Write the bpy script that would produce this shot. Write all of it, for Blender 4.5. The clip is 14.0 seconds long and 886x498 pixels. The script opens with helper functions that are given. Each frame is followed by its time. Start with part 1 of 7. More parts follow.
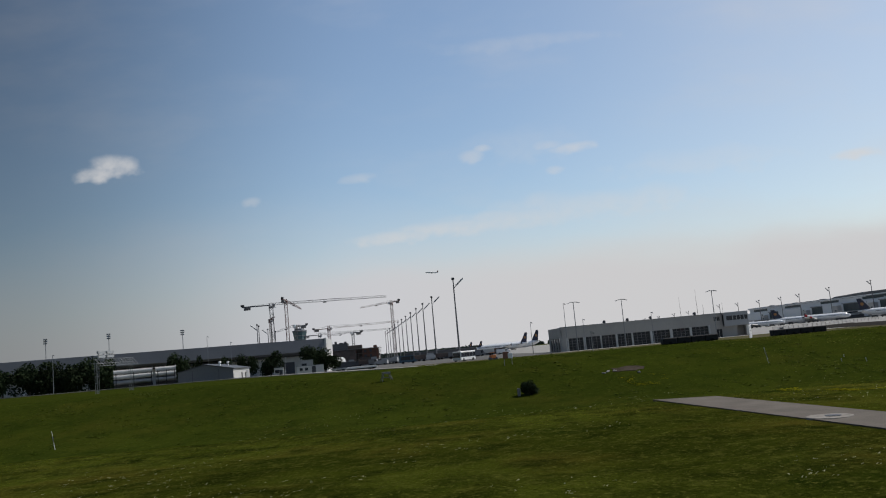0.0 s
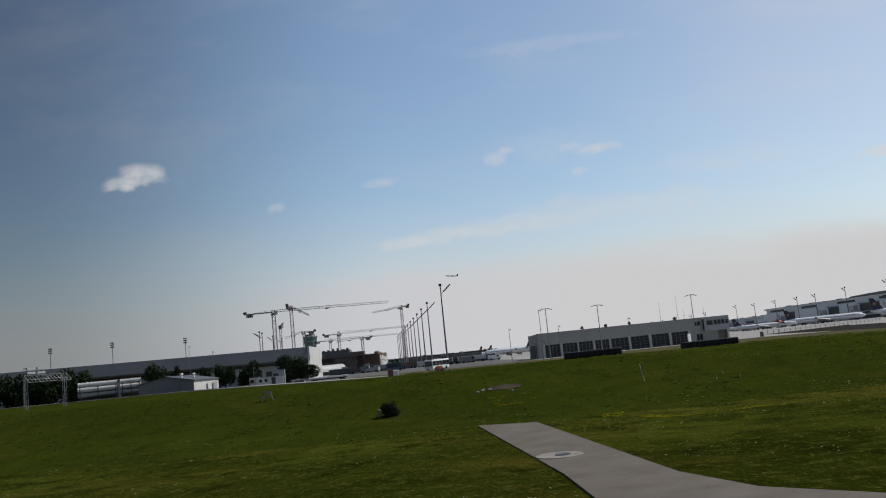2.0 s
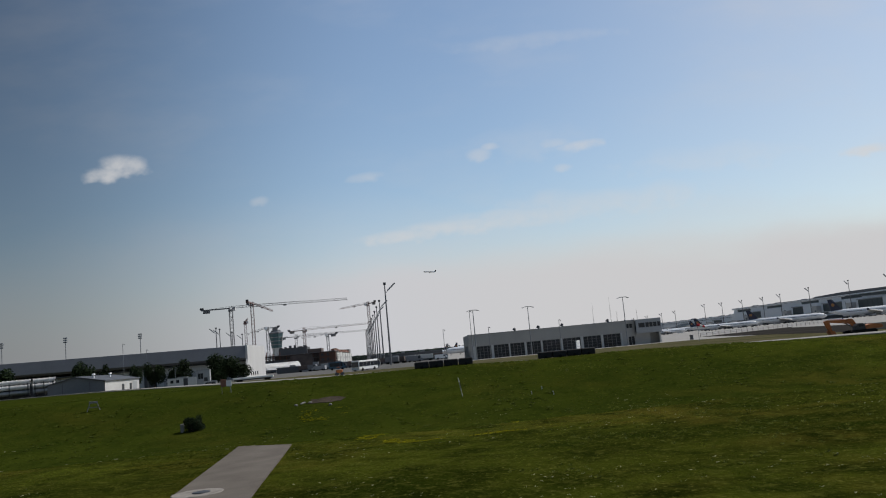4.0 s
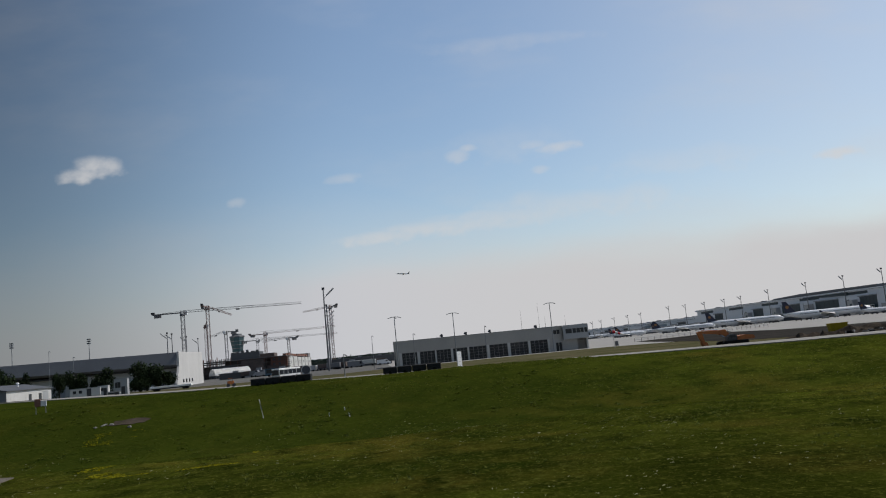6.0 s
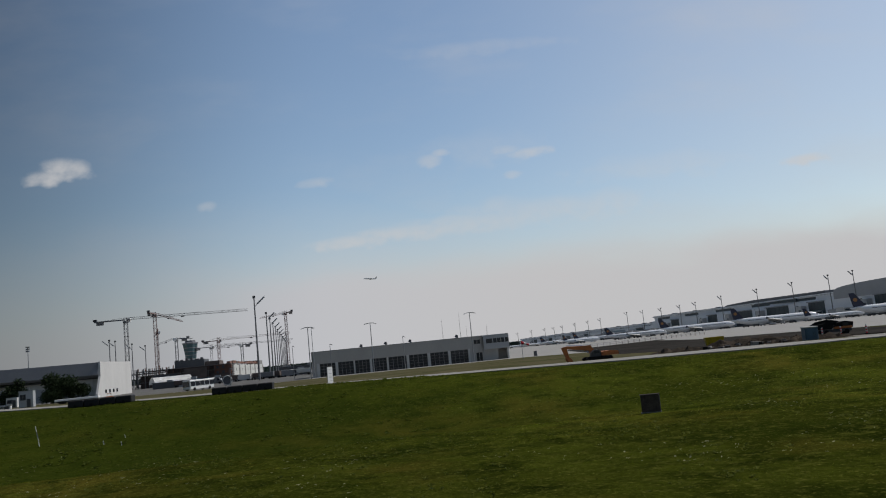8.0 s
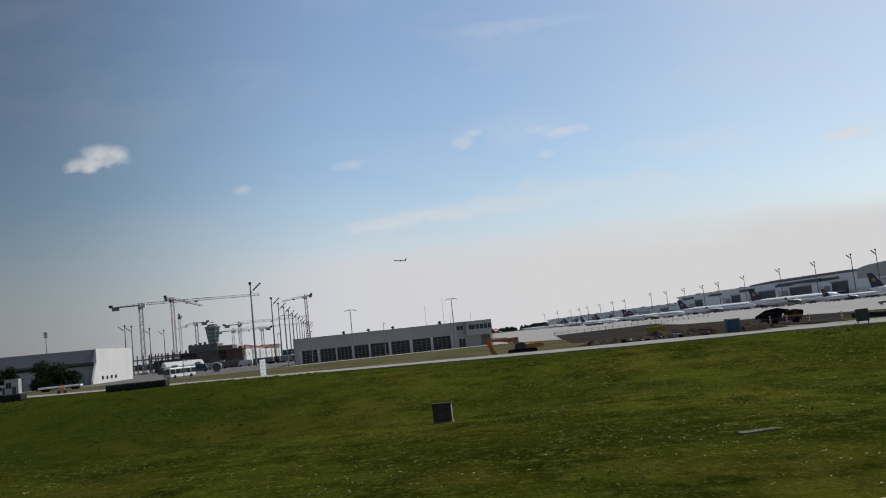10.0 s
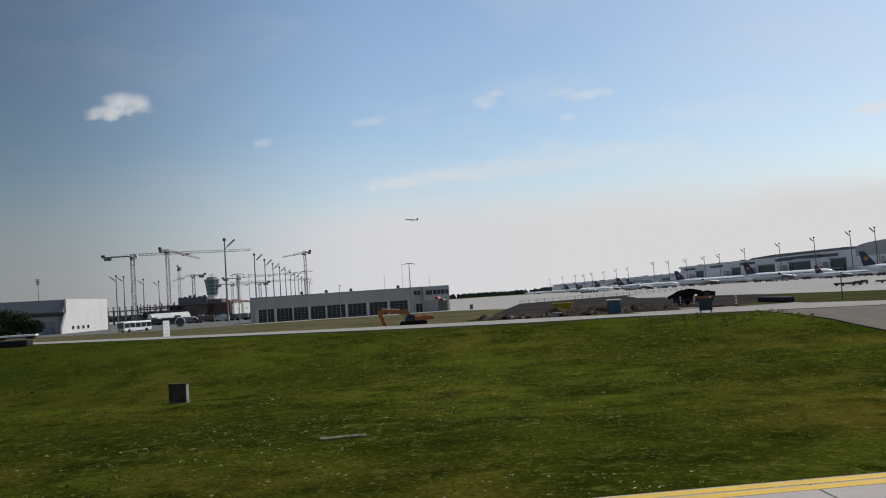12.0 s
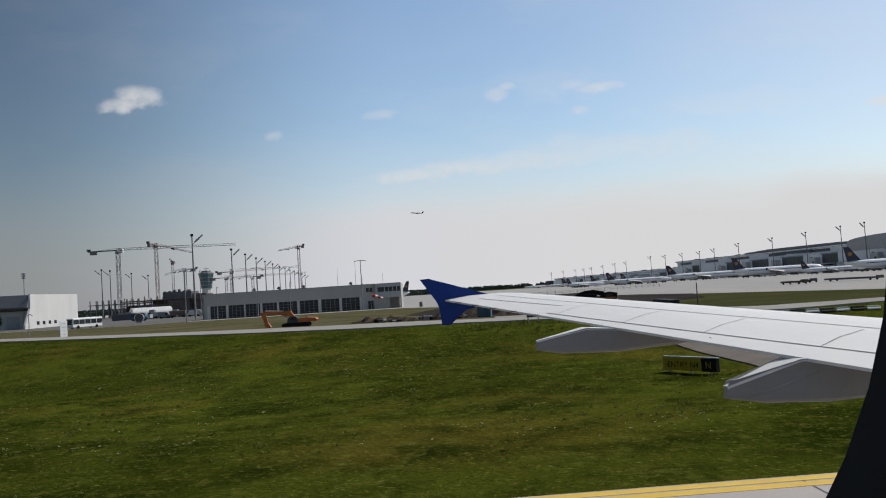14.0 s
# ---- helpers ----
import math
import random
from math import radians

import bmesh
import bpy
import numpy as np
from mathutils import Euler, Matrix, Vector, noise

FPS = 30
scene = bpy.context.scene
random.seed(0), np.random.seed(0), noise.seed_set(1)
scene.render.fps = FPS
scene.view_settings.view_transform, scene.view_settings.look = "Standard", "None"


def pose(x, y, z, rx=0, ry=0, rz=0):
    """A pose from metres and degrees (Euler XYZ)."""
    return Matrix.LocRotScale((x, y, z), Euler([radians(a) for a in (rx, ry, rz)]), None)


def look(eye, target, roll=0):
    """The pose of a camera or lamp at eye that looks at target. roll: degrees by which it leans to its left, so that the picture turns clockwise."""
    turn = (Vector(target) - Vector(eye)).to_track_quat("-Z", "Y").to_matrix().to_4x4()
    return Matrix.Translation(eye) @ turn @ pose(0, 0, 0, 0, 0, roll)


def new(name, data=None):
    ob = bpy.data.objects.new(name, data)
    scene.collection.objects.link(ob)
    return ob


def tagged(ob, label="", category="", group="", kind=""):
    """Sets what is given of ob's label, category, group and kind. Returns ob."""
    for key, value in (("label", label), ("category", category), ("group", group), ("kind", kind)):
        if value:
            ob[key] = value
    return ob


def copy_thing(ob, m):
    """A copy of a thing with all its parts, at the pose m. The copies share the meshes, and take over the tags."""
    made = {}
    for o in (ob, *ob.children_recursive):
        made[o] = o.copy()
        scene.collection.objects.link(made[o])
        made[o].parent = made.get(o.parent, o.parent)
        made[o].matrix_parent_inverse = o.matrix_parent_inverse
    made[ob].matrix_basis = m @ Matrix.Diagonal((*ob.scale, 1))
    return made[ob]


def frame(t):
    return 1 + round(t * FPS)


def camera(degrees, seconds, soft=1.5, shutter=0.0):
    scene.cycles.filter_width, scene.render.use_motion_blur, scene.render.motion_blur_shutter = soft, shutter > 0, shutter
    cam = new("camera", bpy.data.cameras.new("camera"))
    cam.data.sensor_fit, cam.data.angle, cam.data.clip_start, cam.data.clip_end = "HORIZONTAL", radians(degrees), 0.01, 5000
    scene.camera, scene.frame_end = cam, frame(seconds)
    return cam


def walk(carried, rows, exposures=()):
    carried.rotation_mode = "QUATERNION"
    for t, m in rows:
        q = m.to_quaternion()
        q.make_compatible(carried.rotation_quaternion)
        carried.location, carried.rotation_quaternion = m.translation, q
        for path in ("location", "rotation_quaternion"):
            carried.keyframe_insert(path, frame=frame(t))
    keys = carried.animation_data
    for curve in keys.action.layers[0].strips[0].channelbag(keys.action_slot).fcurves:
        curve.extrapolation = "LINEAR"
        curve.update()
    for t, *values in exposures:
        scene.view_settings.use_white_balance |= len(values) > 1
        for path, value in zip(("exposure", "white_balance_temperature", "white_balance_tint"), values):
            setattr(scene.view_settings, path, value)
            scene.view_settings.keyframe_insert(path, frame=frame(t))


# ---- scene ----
# ---- camera ----
cam = camera(56.26, 14.0, soft=1.1)
ROWS = [
    (0.0, 0.00, 0.00, 4.30, 0.32, 7.12, 5.19),
    (0.5, 3.47, 0.62, 4.32, 0.74, 6.63, 4.59),
    (1.0, 6.93, 1.24, 4.34, 0.89, 6.81, 4.51),
    (1.5, 10.38, 1.87, 4.36, 1.49, 7.18, 5.42),
    (2.0, 13.82, 2.49, 4.38, 2.12, 7.49, 5.75),
    (2.5, 17.25, 3.11, 4.40, 2.30, 7.57, 5.96),
    (3.0, 20.68, 3.73, 4.42, 1.80, 7.30, 5.74),
    (5.5, 37.99, 6.62, 4.53, -0.22, 6.96, 5.46),
    (6.0, 41.52, 7.08, 4.55, -0.60, 7.02, 5.57),
    (6.5, 45.04, 7.54, 4.57, -0.49, 6.61, 5.61),
    (7.0, 48.54, 7.98, 4.59, -1.05, 7.00, 5.72),
    (7.5, 52.02, 8.40, 4.61, -2.29, 7.43, 6.02),
    (8.0, 55.49, 8.80, 4.63, -2.52, 7.15, 5.69),
    (10.5, 73.16, 10.32, 4.74, 0.39, 5.19, 5.88),
    (11.0, 76.93, 10.57, 4.76, 0.60, 4.08, 5.64),
    (11.5, 80.72, 10.82, 4.78, 0.74, 3.75, 5.21),
    (12.0, 84.50, 11.08, 4.81, 0.90, 3.40, 3.80),
    (12.5, 88.30, 11.33, 4.83, 0.83, 3.03, 3.29),
    (13.0, 92.13, 11.58, 4.85, 1.70, 3.04, 3.22),
    (13.5, 96.01, 11.84, 4.88, 1.75, 3.02, 3.45),
    (14.0, 99.91, 12.10, 4.90, 1.65, 2.96, 3.67),
]
walk(cam, [(t, pose(x, y, z, 90 + pitch, roll, yaw)) for t, x, y, z, yaw, pitch, roll in ROWS],
     exposures=[(0.0, -0.07), (6.5, -0.12), (8.0, -0.25), (10.5, 0.08), (14.0, 0.1)])

# ---- world and sun ----
SUN_EL, SUN_ROT = radians(50), radians(66)
SKY, CLOUD = 0.125, 4.75
world = bpy.data.worlds.new("sky")
scene.world = world
world.use_nodes = True
wt = world.node_tree
for n in list(wt.nodes):
    wt.nodes.remove(n)


def wmath(op, a, b=None, clamp=False):
    n = wt.nodes.new("ShaderNodeMath")
    n.operation, n.use_clamp = op, clamp
    for i, v in enumerate((a, b)):
        if v is None:
            continue
        if isinstance(v, (int, float)):
            n.inputs[i].default_value = v
        else:
            wt.links.new(v, n.inputs[i])
    return n.outputs[0]


def wnoise(vec, scale, detail=4.0, rough=0.55):
    n = wt.nodes.new("ShaderNodeTexNoise")
    n.inputs["Scale"].default_value, n.inputs["Detail"].default_value, n.inputs["Roughness"].default_value = scale, detail, rough
    wt.links.new(vec, n.inputs["Vector"])
    return n.outputs["Fac"]


def wramp(v, lo, hi):
    n = wt.nodes.new("ShaderNodeMapRange")
    n.interpolation_type = "SMOOTHSTEP"
    wt.links.new(v, n.inputs["Value"])
    n.inputs["From Min"].default_value, n.inputs["From Max"].default_value = lo, hi
    return n.outputs["Result"]


sky = wt.nodes.new("ShaderNodeTexSky")
sky.sky_type, sky.sun_disc = "NISHITA", False
sky.sun_elevation, sky.sun_rotation = SUN_EL, SUN_ROT
sky.air_density, sky.dust_density, sky.ozone_density = 1.0, 1.0, 1.2
coord = wt.nodes.new("ShaderNodeTexCoord")
sep = wt.nodes.new("ShaderNodeSeparateXYZ")
wt.links.new(coord.outputs["Generated"], sep.inputs[0])
ahead = wmath("MAXIMUM", sep.outputs["Y"], 0.05)
su, sv = wmath("DIVIDE", sep.outputs["X"], ahead), wmath("DIVIDE", sep.outputs["Z"], ahead)
flat = wt.nodes.new("ShaderNodeCombineXYZ")
wt.links.new(su, flat.inputs[0])
wt.links.new(wmath("MULTIPLY", sv, 2.5), flat.inputs[1])
lump = wt.nodes.new("ShaderNodeCombineXYZ")
wt.links.new(su, lump.inputs[0])
wt.links.new(wmath("MULTIPLY", sv, 1.35), lump.inputs[1])
wob = wmath("SUBTRACT", wnoise(lump.outputs[0], 30.0, 3.0, 0.5), 0.5)
wob2 = wmath("SUBTRACT", wnoise(lump.outputs[0], 23.0, 3.0, 0.5), 0.5)
fleece = wmath("SUBTRACT", wnoise(lump.outputs[0], 46.0, 4.0, 0.5), 0.5)
# fair-weather clouds: azimuth and height as tangents, half width, half height, density
CLOUDS = [
    (-0.411, 0.2560, 0.031, 0.0130, 0.78), (-0.396, 0.2650, 0.032, 0.0165, 0.82), (-0.380, 0.2625, 0.025, 0.0150, 0.78), (-0.223, 0.2040, 0.015, 0.0080, 0.36),
    (0.0665, 0.2430, 0.017, 0.0065, 0.55), (0.0500, 0.2350, 0.021, 0.0095, 0.42), (0.178, 0.2360, 0.036, 0.0095, 0.66), (0.145, 0.2430, 0.030, 0.0080, 0.36), (0.115, 0.2450, 0.095, 0.0260, 0.15),
    (0.151, 0.2095, 0.015, 0.0055, 0.42), (-0.093, 0.2213, 0.026, 0.0070, 0.36), (0.5226, 0.1953, 0.034, 0.0105, 0.85),
    (-0.055, 0.1430, 0.064, 0.0095, 0.62), (0.012, 0.1485, 0.080, 0.0125, 0.60), (0.080, 0.1540, 0.095, 0.0150, 0.48), (0.190, 0.1630, 0.150, 0.0220, 0.36),
    (0.130, 0.3750, 0.120, 0.0120, 0.18), (0.330, 0.2050, 0.120, 0.0200, 0.22),
]
mask = None
for u0, v0, wu, wv, dens in CLOUDS:
    du = wmath("DIVIDE", wmath("SUBTRACT", wmath("ADD", su, wmath("MULTIPLY", wob, wu * 1.0)), u0), wu)
    dv = wmath("DIVIDE", wmath("SUBTRACT", wmath("ADD", sv, wmath("MULTIPLY", wob2, wv * 1.6)), v0), wv)
    rr = wmath("ADD", wmath("MULTIPLY", du, du), wmath("MULTIPLY", dv, dv))
    one = wmath("MULTIPLY", wramp(wmath("ADD", wmath("SUBTRACT", 1.0, rr), wmath("MULTIPLY", fleece, 1.5)), -0.15, 1.45), dens * 0.95)
    mask = one if mask is None else wmath("MAXIMUM", mask, one)
# thin high veil and the pale haze that thickens towards the horizon
veil = wmath("MULTIPLY", wramp(wnoise(flat.outputs[0], 3.2, 5.0, 0.55), 0.45, 0.80), 0.22)
band = wmath("ADD", sv, wmath("MULTIPLY", wmath("SUBTRACT", wnoise(flat.outputs[0], 3.4, 5.0, 0.55), 0.5), 0.13))
haze = wmath("SUBTRACT", 1.0, wramp(band, 0.02, 0.22))
haze = wmath("MULTIPLY", haze, 0.80)
# a pale bank of cloud with a soft upper rim, thinning out away from the sun
rim = wmath("ADD", sv, wmath("MULTIPLY", wmath("SUBTRACT", wnoise(flat.outputs[0], 4.5, 5.0, 0.6), 0.5), 0.05))
edge = wmath("MULTIPLY", wmath("SUBTRACT", 1.0, wramp(rim, 0.088, 0.130)), wmath("MULTIPLY", wramp(su, -0.42, -0.08), 0.36))
veil = wmath("ADD", veil, wmath("MULTIPLY", wramp(su, 0.0, 0.55), 0.24))
cover = wmath("MAXIMUM", veil, wmath("ADD", haze, edge), True)
front = wramp(sep.outputs["Y"], 0.05, 0.35)
low = wmath("SUBTRACT", 1.0, wramp(sep.outputs["Z"], 0.0, 0.28))
cover = wmath("ADD", wmath("MULTIPLY", cover, front), wmath("MULTIPLY", wmath("MULTIPLY", low, 0.7), wmath("SUBTRACT", 1.0, front)), True)
mixw = wt.nodes.new("ShaderNodeMix")
mixw.data_type = "RGBA"
wt.links.new(cover, mixw.inputs["Factor"])
clear = wt.nodes.new("ShaderNodeVectorMath")
clear.operation = "MULTIPLY"
wt.links.new(sky.outputs[0], clear.inputs[0])
clear.inputs[1].default_value = (0.975, 1.0, 0.985)
wt.links.new(clear.outputs[0], mixw.inputs["A"])
# the haze is bluish away from the sun and warm white towards it
tint = wt.nodes.new("ShaderNodeMix")
tint.data_type = "RGBA"
side = wt.nodes.new("ShaderNodeVectorMath")
side.operation = "DOT_PRODUCT"
wt.links.new(coord.outputs["Generated"], side.inputs[0])
side.inputs[1].default_value = (math.sin(SUN_ROT), math.cos(SUN_ROT), 0)
wt.links.new(wramp(side.outputs["Value"], -0.05, 0.62), tint.inputs["Factor"])
tint.inputs["A"].default_value = (CLOUD * 0.97, CLOUD, CLOUD * 1.09, 1)
tint.inputs["B"].default_value = (CLOUD * 1.06, CLOUD * 1.05, CLOUD * 1.065, 1)
wt.links.new(tint.outputs["Result"], mixw.inputs["B"])
puff = wt.nodes.new("ShaderNodeMix")
puff.data_type = "RGBA"
wt.links.new(wmath("MULTIPLY", mask, front), puff.inputs["Factor"])
puff.inputs["B"].default_value = (CLOUD * 1.16, CLOUD * 1.14, CLOUD * 1.13, 1)
# the air glows towards the sun and is deeper away from it
sunward = wt.nodes.new("ShaderNodeVectorMath")
sunward.operation = "DOT_PRODUCT"
wt.links.new(coord.outputs["Generated"], sunward.inputs[0])
sunward.inputs[1].default_value = (math.sin(SUN_ROT), math.cos(SUN_ROT), 0)
glow = wmath("ADD", 0.44, wmath("MULTIPLY", wramp(sunward.outputs["Value"], -0.12, 0.34), 0.56))
deep = wt.nodes.new("ShaderNodeVectorMath")
deep.operation = "SCALE"
wt.links.new(mixw.outputs["Result"], deep.inputs[0])
wt.links.new(glow, deep.inputs["Scale"])
wt.links.new(deep.outputs[0], puff.inputs["A"])
bgn = wt.nodes.new("ShaderNodeBackground")
bgn.inputs["Strength"].default_value = SKY
wt.links.new(puff.outputs["Result"], bgn.inputs["Color"])
wout = wt.nodes.new("ShaderNodeOutputWorld")
wt.links.new(bgn.outputs[0], wout.inputs["Surface"])

lamp = bpy.data.lights.new("sun", "SUN")
lamp.energy, lamp.angle, lamp.color = 3.2, radians(0.53), (1.0, 0.95, 0.88)
sun = new("sun", lamp)
sun_dir = Vector((math.sin(SUN_ROT) * math.cos(SUN_EL), math.cos(SUN_ROT) * math.cos(SUN_EL), math.sin(SUN_EL)))
sun.matrix_world = look(sun_dir * 300, (0, 0, 0))


# ---- materials ----
def material(name, rgb, rough=0.6, metal=0.0, rgb2=None, scale=2.0, fine=30.0, amount=0.35, bump=0.0, stretch=(1, 1, 1), coat=0.0, vary=0.0, spec=0.5):
    """A surface whose colour drifts at two scales between rgb and rgb2, with fine relief."""
    m = bpy.data.materials.new(name)
    m.use_nodes = True
    t = m.node_tree
    b = t.nodes["Principled BSDF"]
    rgb2 = rgb2 or tuple(c * 0.72 for c in rgb)
    co = t.nodes.new("ShaderNodeTexCoord")
    mp = t.nodes.new("ShaderNodeMapping")
    mp.inputs["Scale"].default_value = stretch
    t.links.new(co.outputs["Object"], mp.inputs[0])
    n1, n2 = t.nodes.new("ShaderNodeTexNoise"), t.nodes.new("ShaderNodeTexNoise")
    for n, s, d in ((n1, scale, 5.0), (n2, fine, 3.0)):
        n.inputs["Scale"].default_value, n.inputs["Detail"].default_value = s, d
        t.links.new(mp.outputs[0], n.inputs["Vector"])
    add = t.nodes.new("ShaderNodeMath")
    add.operation = "MULTIPLY_ADD"
    t.links.new(n1.outputs["Fac"], add.inputs[0])
    add.inputs[1].default_value = 0.65
    half = t.nodes.new("ShaderNodeMath")
    half.operation = "MULTIPLY"
    half.inputs[1].default_value = 0.35
    t.links.new(n2.outputs["Fac"], half.inputs[0])
    t.links.new(half.outputs[0], add.inputs[2])
    mr = t.nodes.new("ShaderNodeMapRange")
    t.links.new(add.outputs[0], mr.inputs[0])
    mr.inputs["From Min"].default_value, mr.inputs["From Max"].default_value = 0.35, 0.65
    mr.inputs["To Max"].default_value = min(1.0, amount * 2)
    mx = t.nodes.new("ShaderNodeMix")
    mx.data_type = "RGBA"
    t.links.new(mr.outputs[0], mx.inputs["Factor"])
    mx.inputs["A"].default_value, mx.inputs["B"].default_value = (*rgb, 1), (*rgb2, 1)
    colour = mx.outputs["Result"]
    if vary:
        oi = t.nodes.new("ShaderNodeObjectInfo")
        hs = t.nodes.new("ShaderNodeHueSaturation")
        vr = t.nodes.new("ShaderNodeMapRange")
        t.links.new(oi.outputs["Random"], vr.inputs[0])
        vr.inputs["To Min"].default_value, vr.inputs["To Max"].default_value = 1 - vary, 1 + vary
        t.links.new(vr.outputs[0], hs.inputs["Value"])
        t.links.new(colour, hs.inputs["Color"])
        colour = hs.outputs[0]
    t.links.new(colour, b.inputs["Base Color"])
    rr = t.nodes.new("ShaderNodeMapRange")
    t.links.new(n2.outputs["Fac"], rr.inputs[0])
    rr.inputs["To Min"].default_value, rr.inputs["To Max"].default_value = max(0.02, rough - 0.12), min(1.0, rough + 0.12)
    t.links.new(rr.outputs[0], b.inputs["Roughness"])
    b.inputs["Metallic"].default_value = metal
    b.inputs["Specular IOR Level"].default_value = spec
    b.inputs["Coat Weight"].default_value = coat
    if bump:
        bp = t.nodes.new("ShaderNodeBump")
        bp.inputs["Strength"].default_value = bump
        bp.inputs["Distance"].default_value = 0.02
        t.links.new(n2.outputs["Fac"], bp.inputs["Height"])
        t.links.new(bp.outputs[0], b.inputs["Normal"])
    return m


def grass_material(name, blades=False):
    m = bpy.data.materials.new(name)
    m.use_nodes = True
    t = m.node_tree
    b = t.nodes["Principled BSDF"]
    geo = t.nodes.new("ShaderNodeNewGeometry")
    last = None
    # dark blade green, yellow green in broad patches, dry straw in smaller ones
    tones = (((0.0275, 0.034, 0.004), (0.053, 0.064, 0.007), 0.055, 0.42, 0.60), (None, (0.072, 0.061, 0.010), 0.085, 0.50, 0.68), (None, (0.018, 0.027, 0.003), 0.13, 0.52, 0.66),
             (None, (0.014, 0.020, 0.0025), 0.35, 0.46, 0.68), (None, (0.082, 0.086, 0.015), 1.6, 0.53, 0.76), (None, (0.15, 0.148, 0.032), 6.0, 0.57, 0.74))
    for base, tone, sc, lo, hi in tones:
        n = t.nodes.new("ShaderNodeTexNoise")
        n.inputs["Scale"].default_value, n.inputs["Detail"].default_value, n.inputs["Roughness"].default_value = sc, 6.0, 0.6
        t.links.new(geo.outputs["Position"], n.inputs["Vector"])
        r = t.nodes.new("ShaderNodeMapRange")
        t.links.new(n.outputs["Fac"], r.inputs[0])
        r.inputs["From Min"].default_value, r.inputs["From Max"].default_value = lo, hi
        mx = t.nodes.new("ShaderNodeMix")
        mx.data_type = "RGBA"
        t.links.new(r.outputs[0], mx.inputs["Factor"])
        if last is None:
            mx.inputs["A"].default_value = (*base, 1)
        else:
            t.links.new(last, mx.inputs["A"])
        mx.inputs["B"].default_value = (*tone, 1)
        last = mx.outputs["Result"]
    # darker green on the bank beyond the mown field
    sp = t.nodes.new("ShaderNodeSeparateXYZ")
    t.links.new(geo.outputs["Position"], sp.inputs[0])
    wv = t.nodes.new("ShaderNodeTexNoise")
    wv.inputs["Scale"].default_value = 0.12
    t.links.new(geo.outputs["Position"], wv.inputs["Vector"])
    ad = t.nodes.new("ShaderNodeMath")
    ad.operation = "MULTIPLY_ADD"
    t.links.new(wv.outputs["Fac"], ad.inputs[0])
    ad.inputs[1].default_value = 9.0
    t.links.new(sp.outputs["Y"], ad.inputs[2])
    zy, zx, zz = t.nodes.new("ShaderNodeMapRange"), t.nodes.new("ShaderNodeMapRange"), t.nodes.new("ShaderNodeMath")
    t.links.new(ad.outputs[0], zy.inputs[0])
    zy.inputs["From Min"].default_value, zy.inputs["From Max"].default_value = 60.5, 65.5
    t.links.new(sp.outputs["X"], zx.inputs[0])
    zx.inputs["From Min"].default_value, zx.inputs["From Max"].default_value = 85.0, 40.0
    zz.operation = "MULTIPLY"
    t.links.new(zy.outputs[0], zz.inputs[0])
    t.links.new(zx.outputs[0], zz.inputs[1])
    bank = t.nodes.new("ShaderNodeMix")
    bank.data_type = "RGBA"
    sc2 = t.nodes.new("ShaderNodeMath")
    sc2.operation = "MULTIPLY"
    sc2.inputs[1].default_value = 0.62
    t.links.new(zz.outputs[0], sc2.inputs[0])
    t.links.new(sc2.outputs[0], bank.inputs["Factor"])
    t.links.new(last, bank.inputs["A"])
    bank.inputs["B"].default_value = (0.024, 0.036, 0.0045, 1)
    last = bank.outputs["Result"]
    # darker towards the western end of the field
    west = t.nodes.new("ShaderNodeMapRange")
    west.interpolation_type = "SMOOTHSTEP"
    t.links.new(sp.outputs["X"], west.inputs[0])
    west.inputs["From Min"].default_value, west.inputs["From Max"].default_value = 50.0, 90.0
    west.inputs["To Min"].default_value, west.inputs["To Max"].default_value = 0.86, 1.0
    # darker beside the taxiway, brighter towards the middle of the field
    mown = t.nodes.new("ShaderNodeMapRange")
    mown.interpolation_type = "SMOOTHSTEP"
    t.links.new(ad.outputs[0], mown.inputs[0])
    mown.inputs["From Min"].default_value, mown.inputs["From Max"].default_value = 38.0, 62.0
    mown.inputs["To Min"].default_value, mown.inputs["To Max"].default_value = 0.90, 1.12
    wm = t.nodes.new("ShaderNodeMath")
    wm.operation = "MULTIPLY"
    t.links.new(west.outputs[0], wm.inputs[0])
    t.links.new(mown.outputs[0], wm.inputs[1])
    isl = t.nodes.new("ShaderNodeHueSaturation")
    vr = t.nodes.new("ShaderNodeMapRange")
    t.links.new(geo.outputs["Random Per Island"], vr.inputs[0])
    vr.inputs["To Min"].default_value, vr.inputs["To Max"].default_value = (1.3, 3.2) if blades else (1.0, 1.0)
    vw = t.nodes.new("ShaderNodeMath")
    vw.operation = "MULTIPLY"
    t.links.new(vr.outputs[0], vw.inputs[0])
    t.links.new(wm.outputs[0], vw.inputs[1])
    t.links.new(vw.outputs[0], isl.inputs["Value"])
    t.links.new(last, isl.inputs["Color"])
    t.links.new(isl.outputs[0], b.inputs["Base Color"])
    b.inputs["Roughness"].default_value = 0.9
    b.inputs["Specular IOR Level"].default_value = 0.0
    nb = t.nodes.new("ShaderNodeTexNoise")
    nb.inputs["Scale"].default_value, nb.inputs["Detail"].default_value = 5.0, 8.0
    t.links.new(geo.outputs["Position"], nb.inputs["Vector"])
    bp = t.nodes.new("ShaderNodeBump")
    bp.inputs["Strength"].default_value, bp.inputs["Distance"].default_value = (0.15 if blades else 0.9), 0.12
    t.links.new(nb.outputs["Fac"], bp.inputs["Height"])
    t.links.new(bp.outputs[0], b.inputs["Normal"])
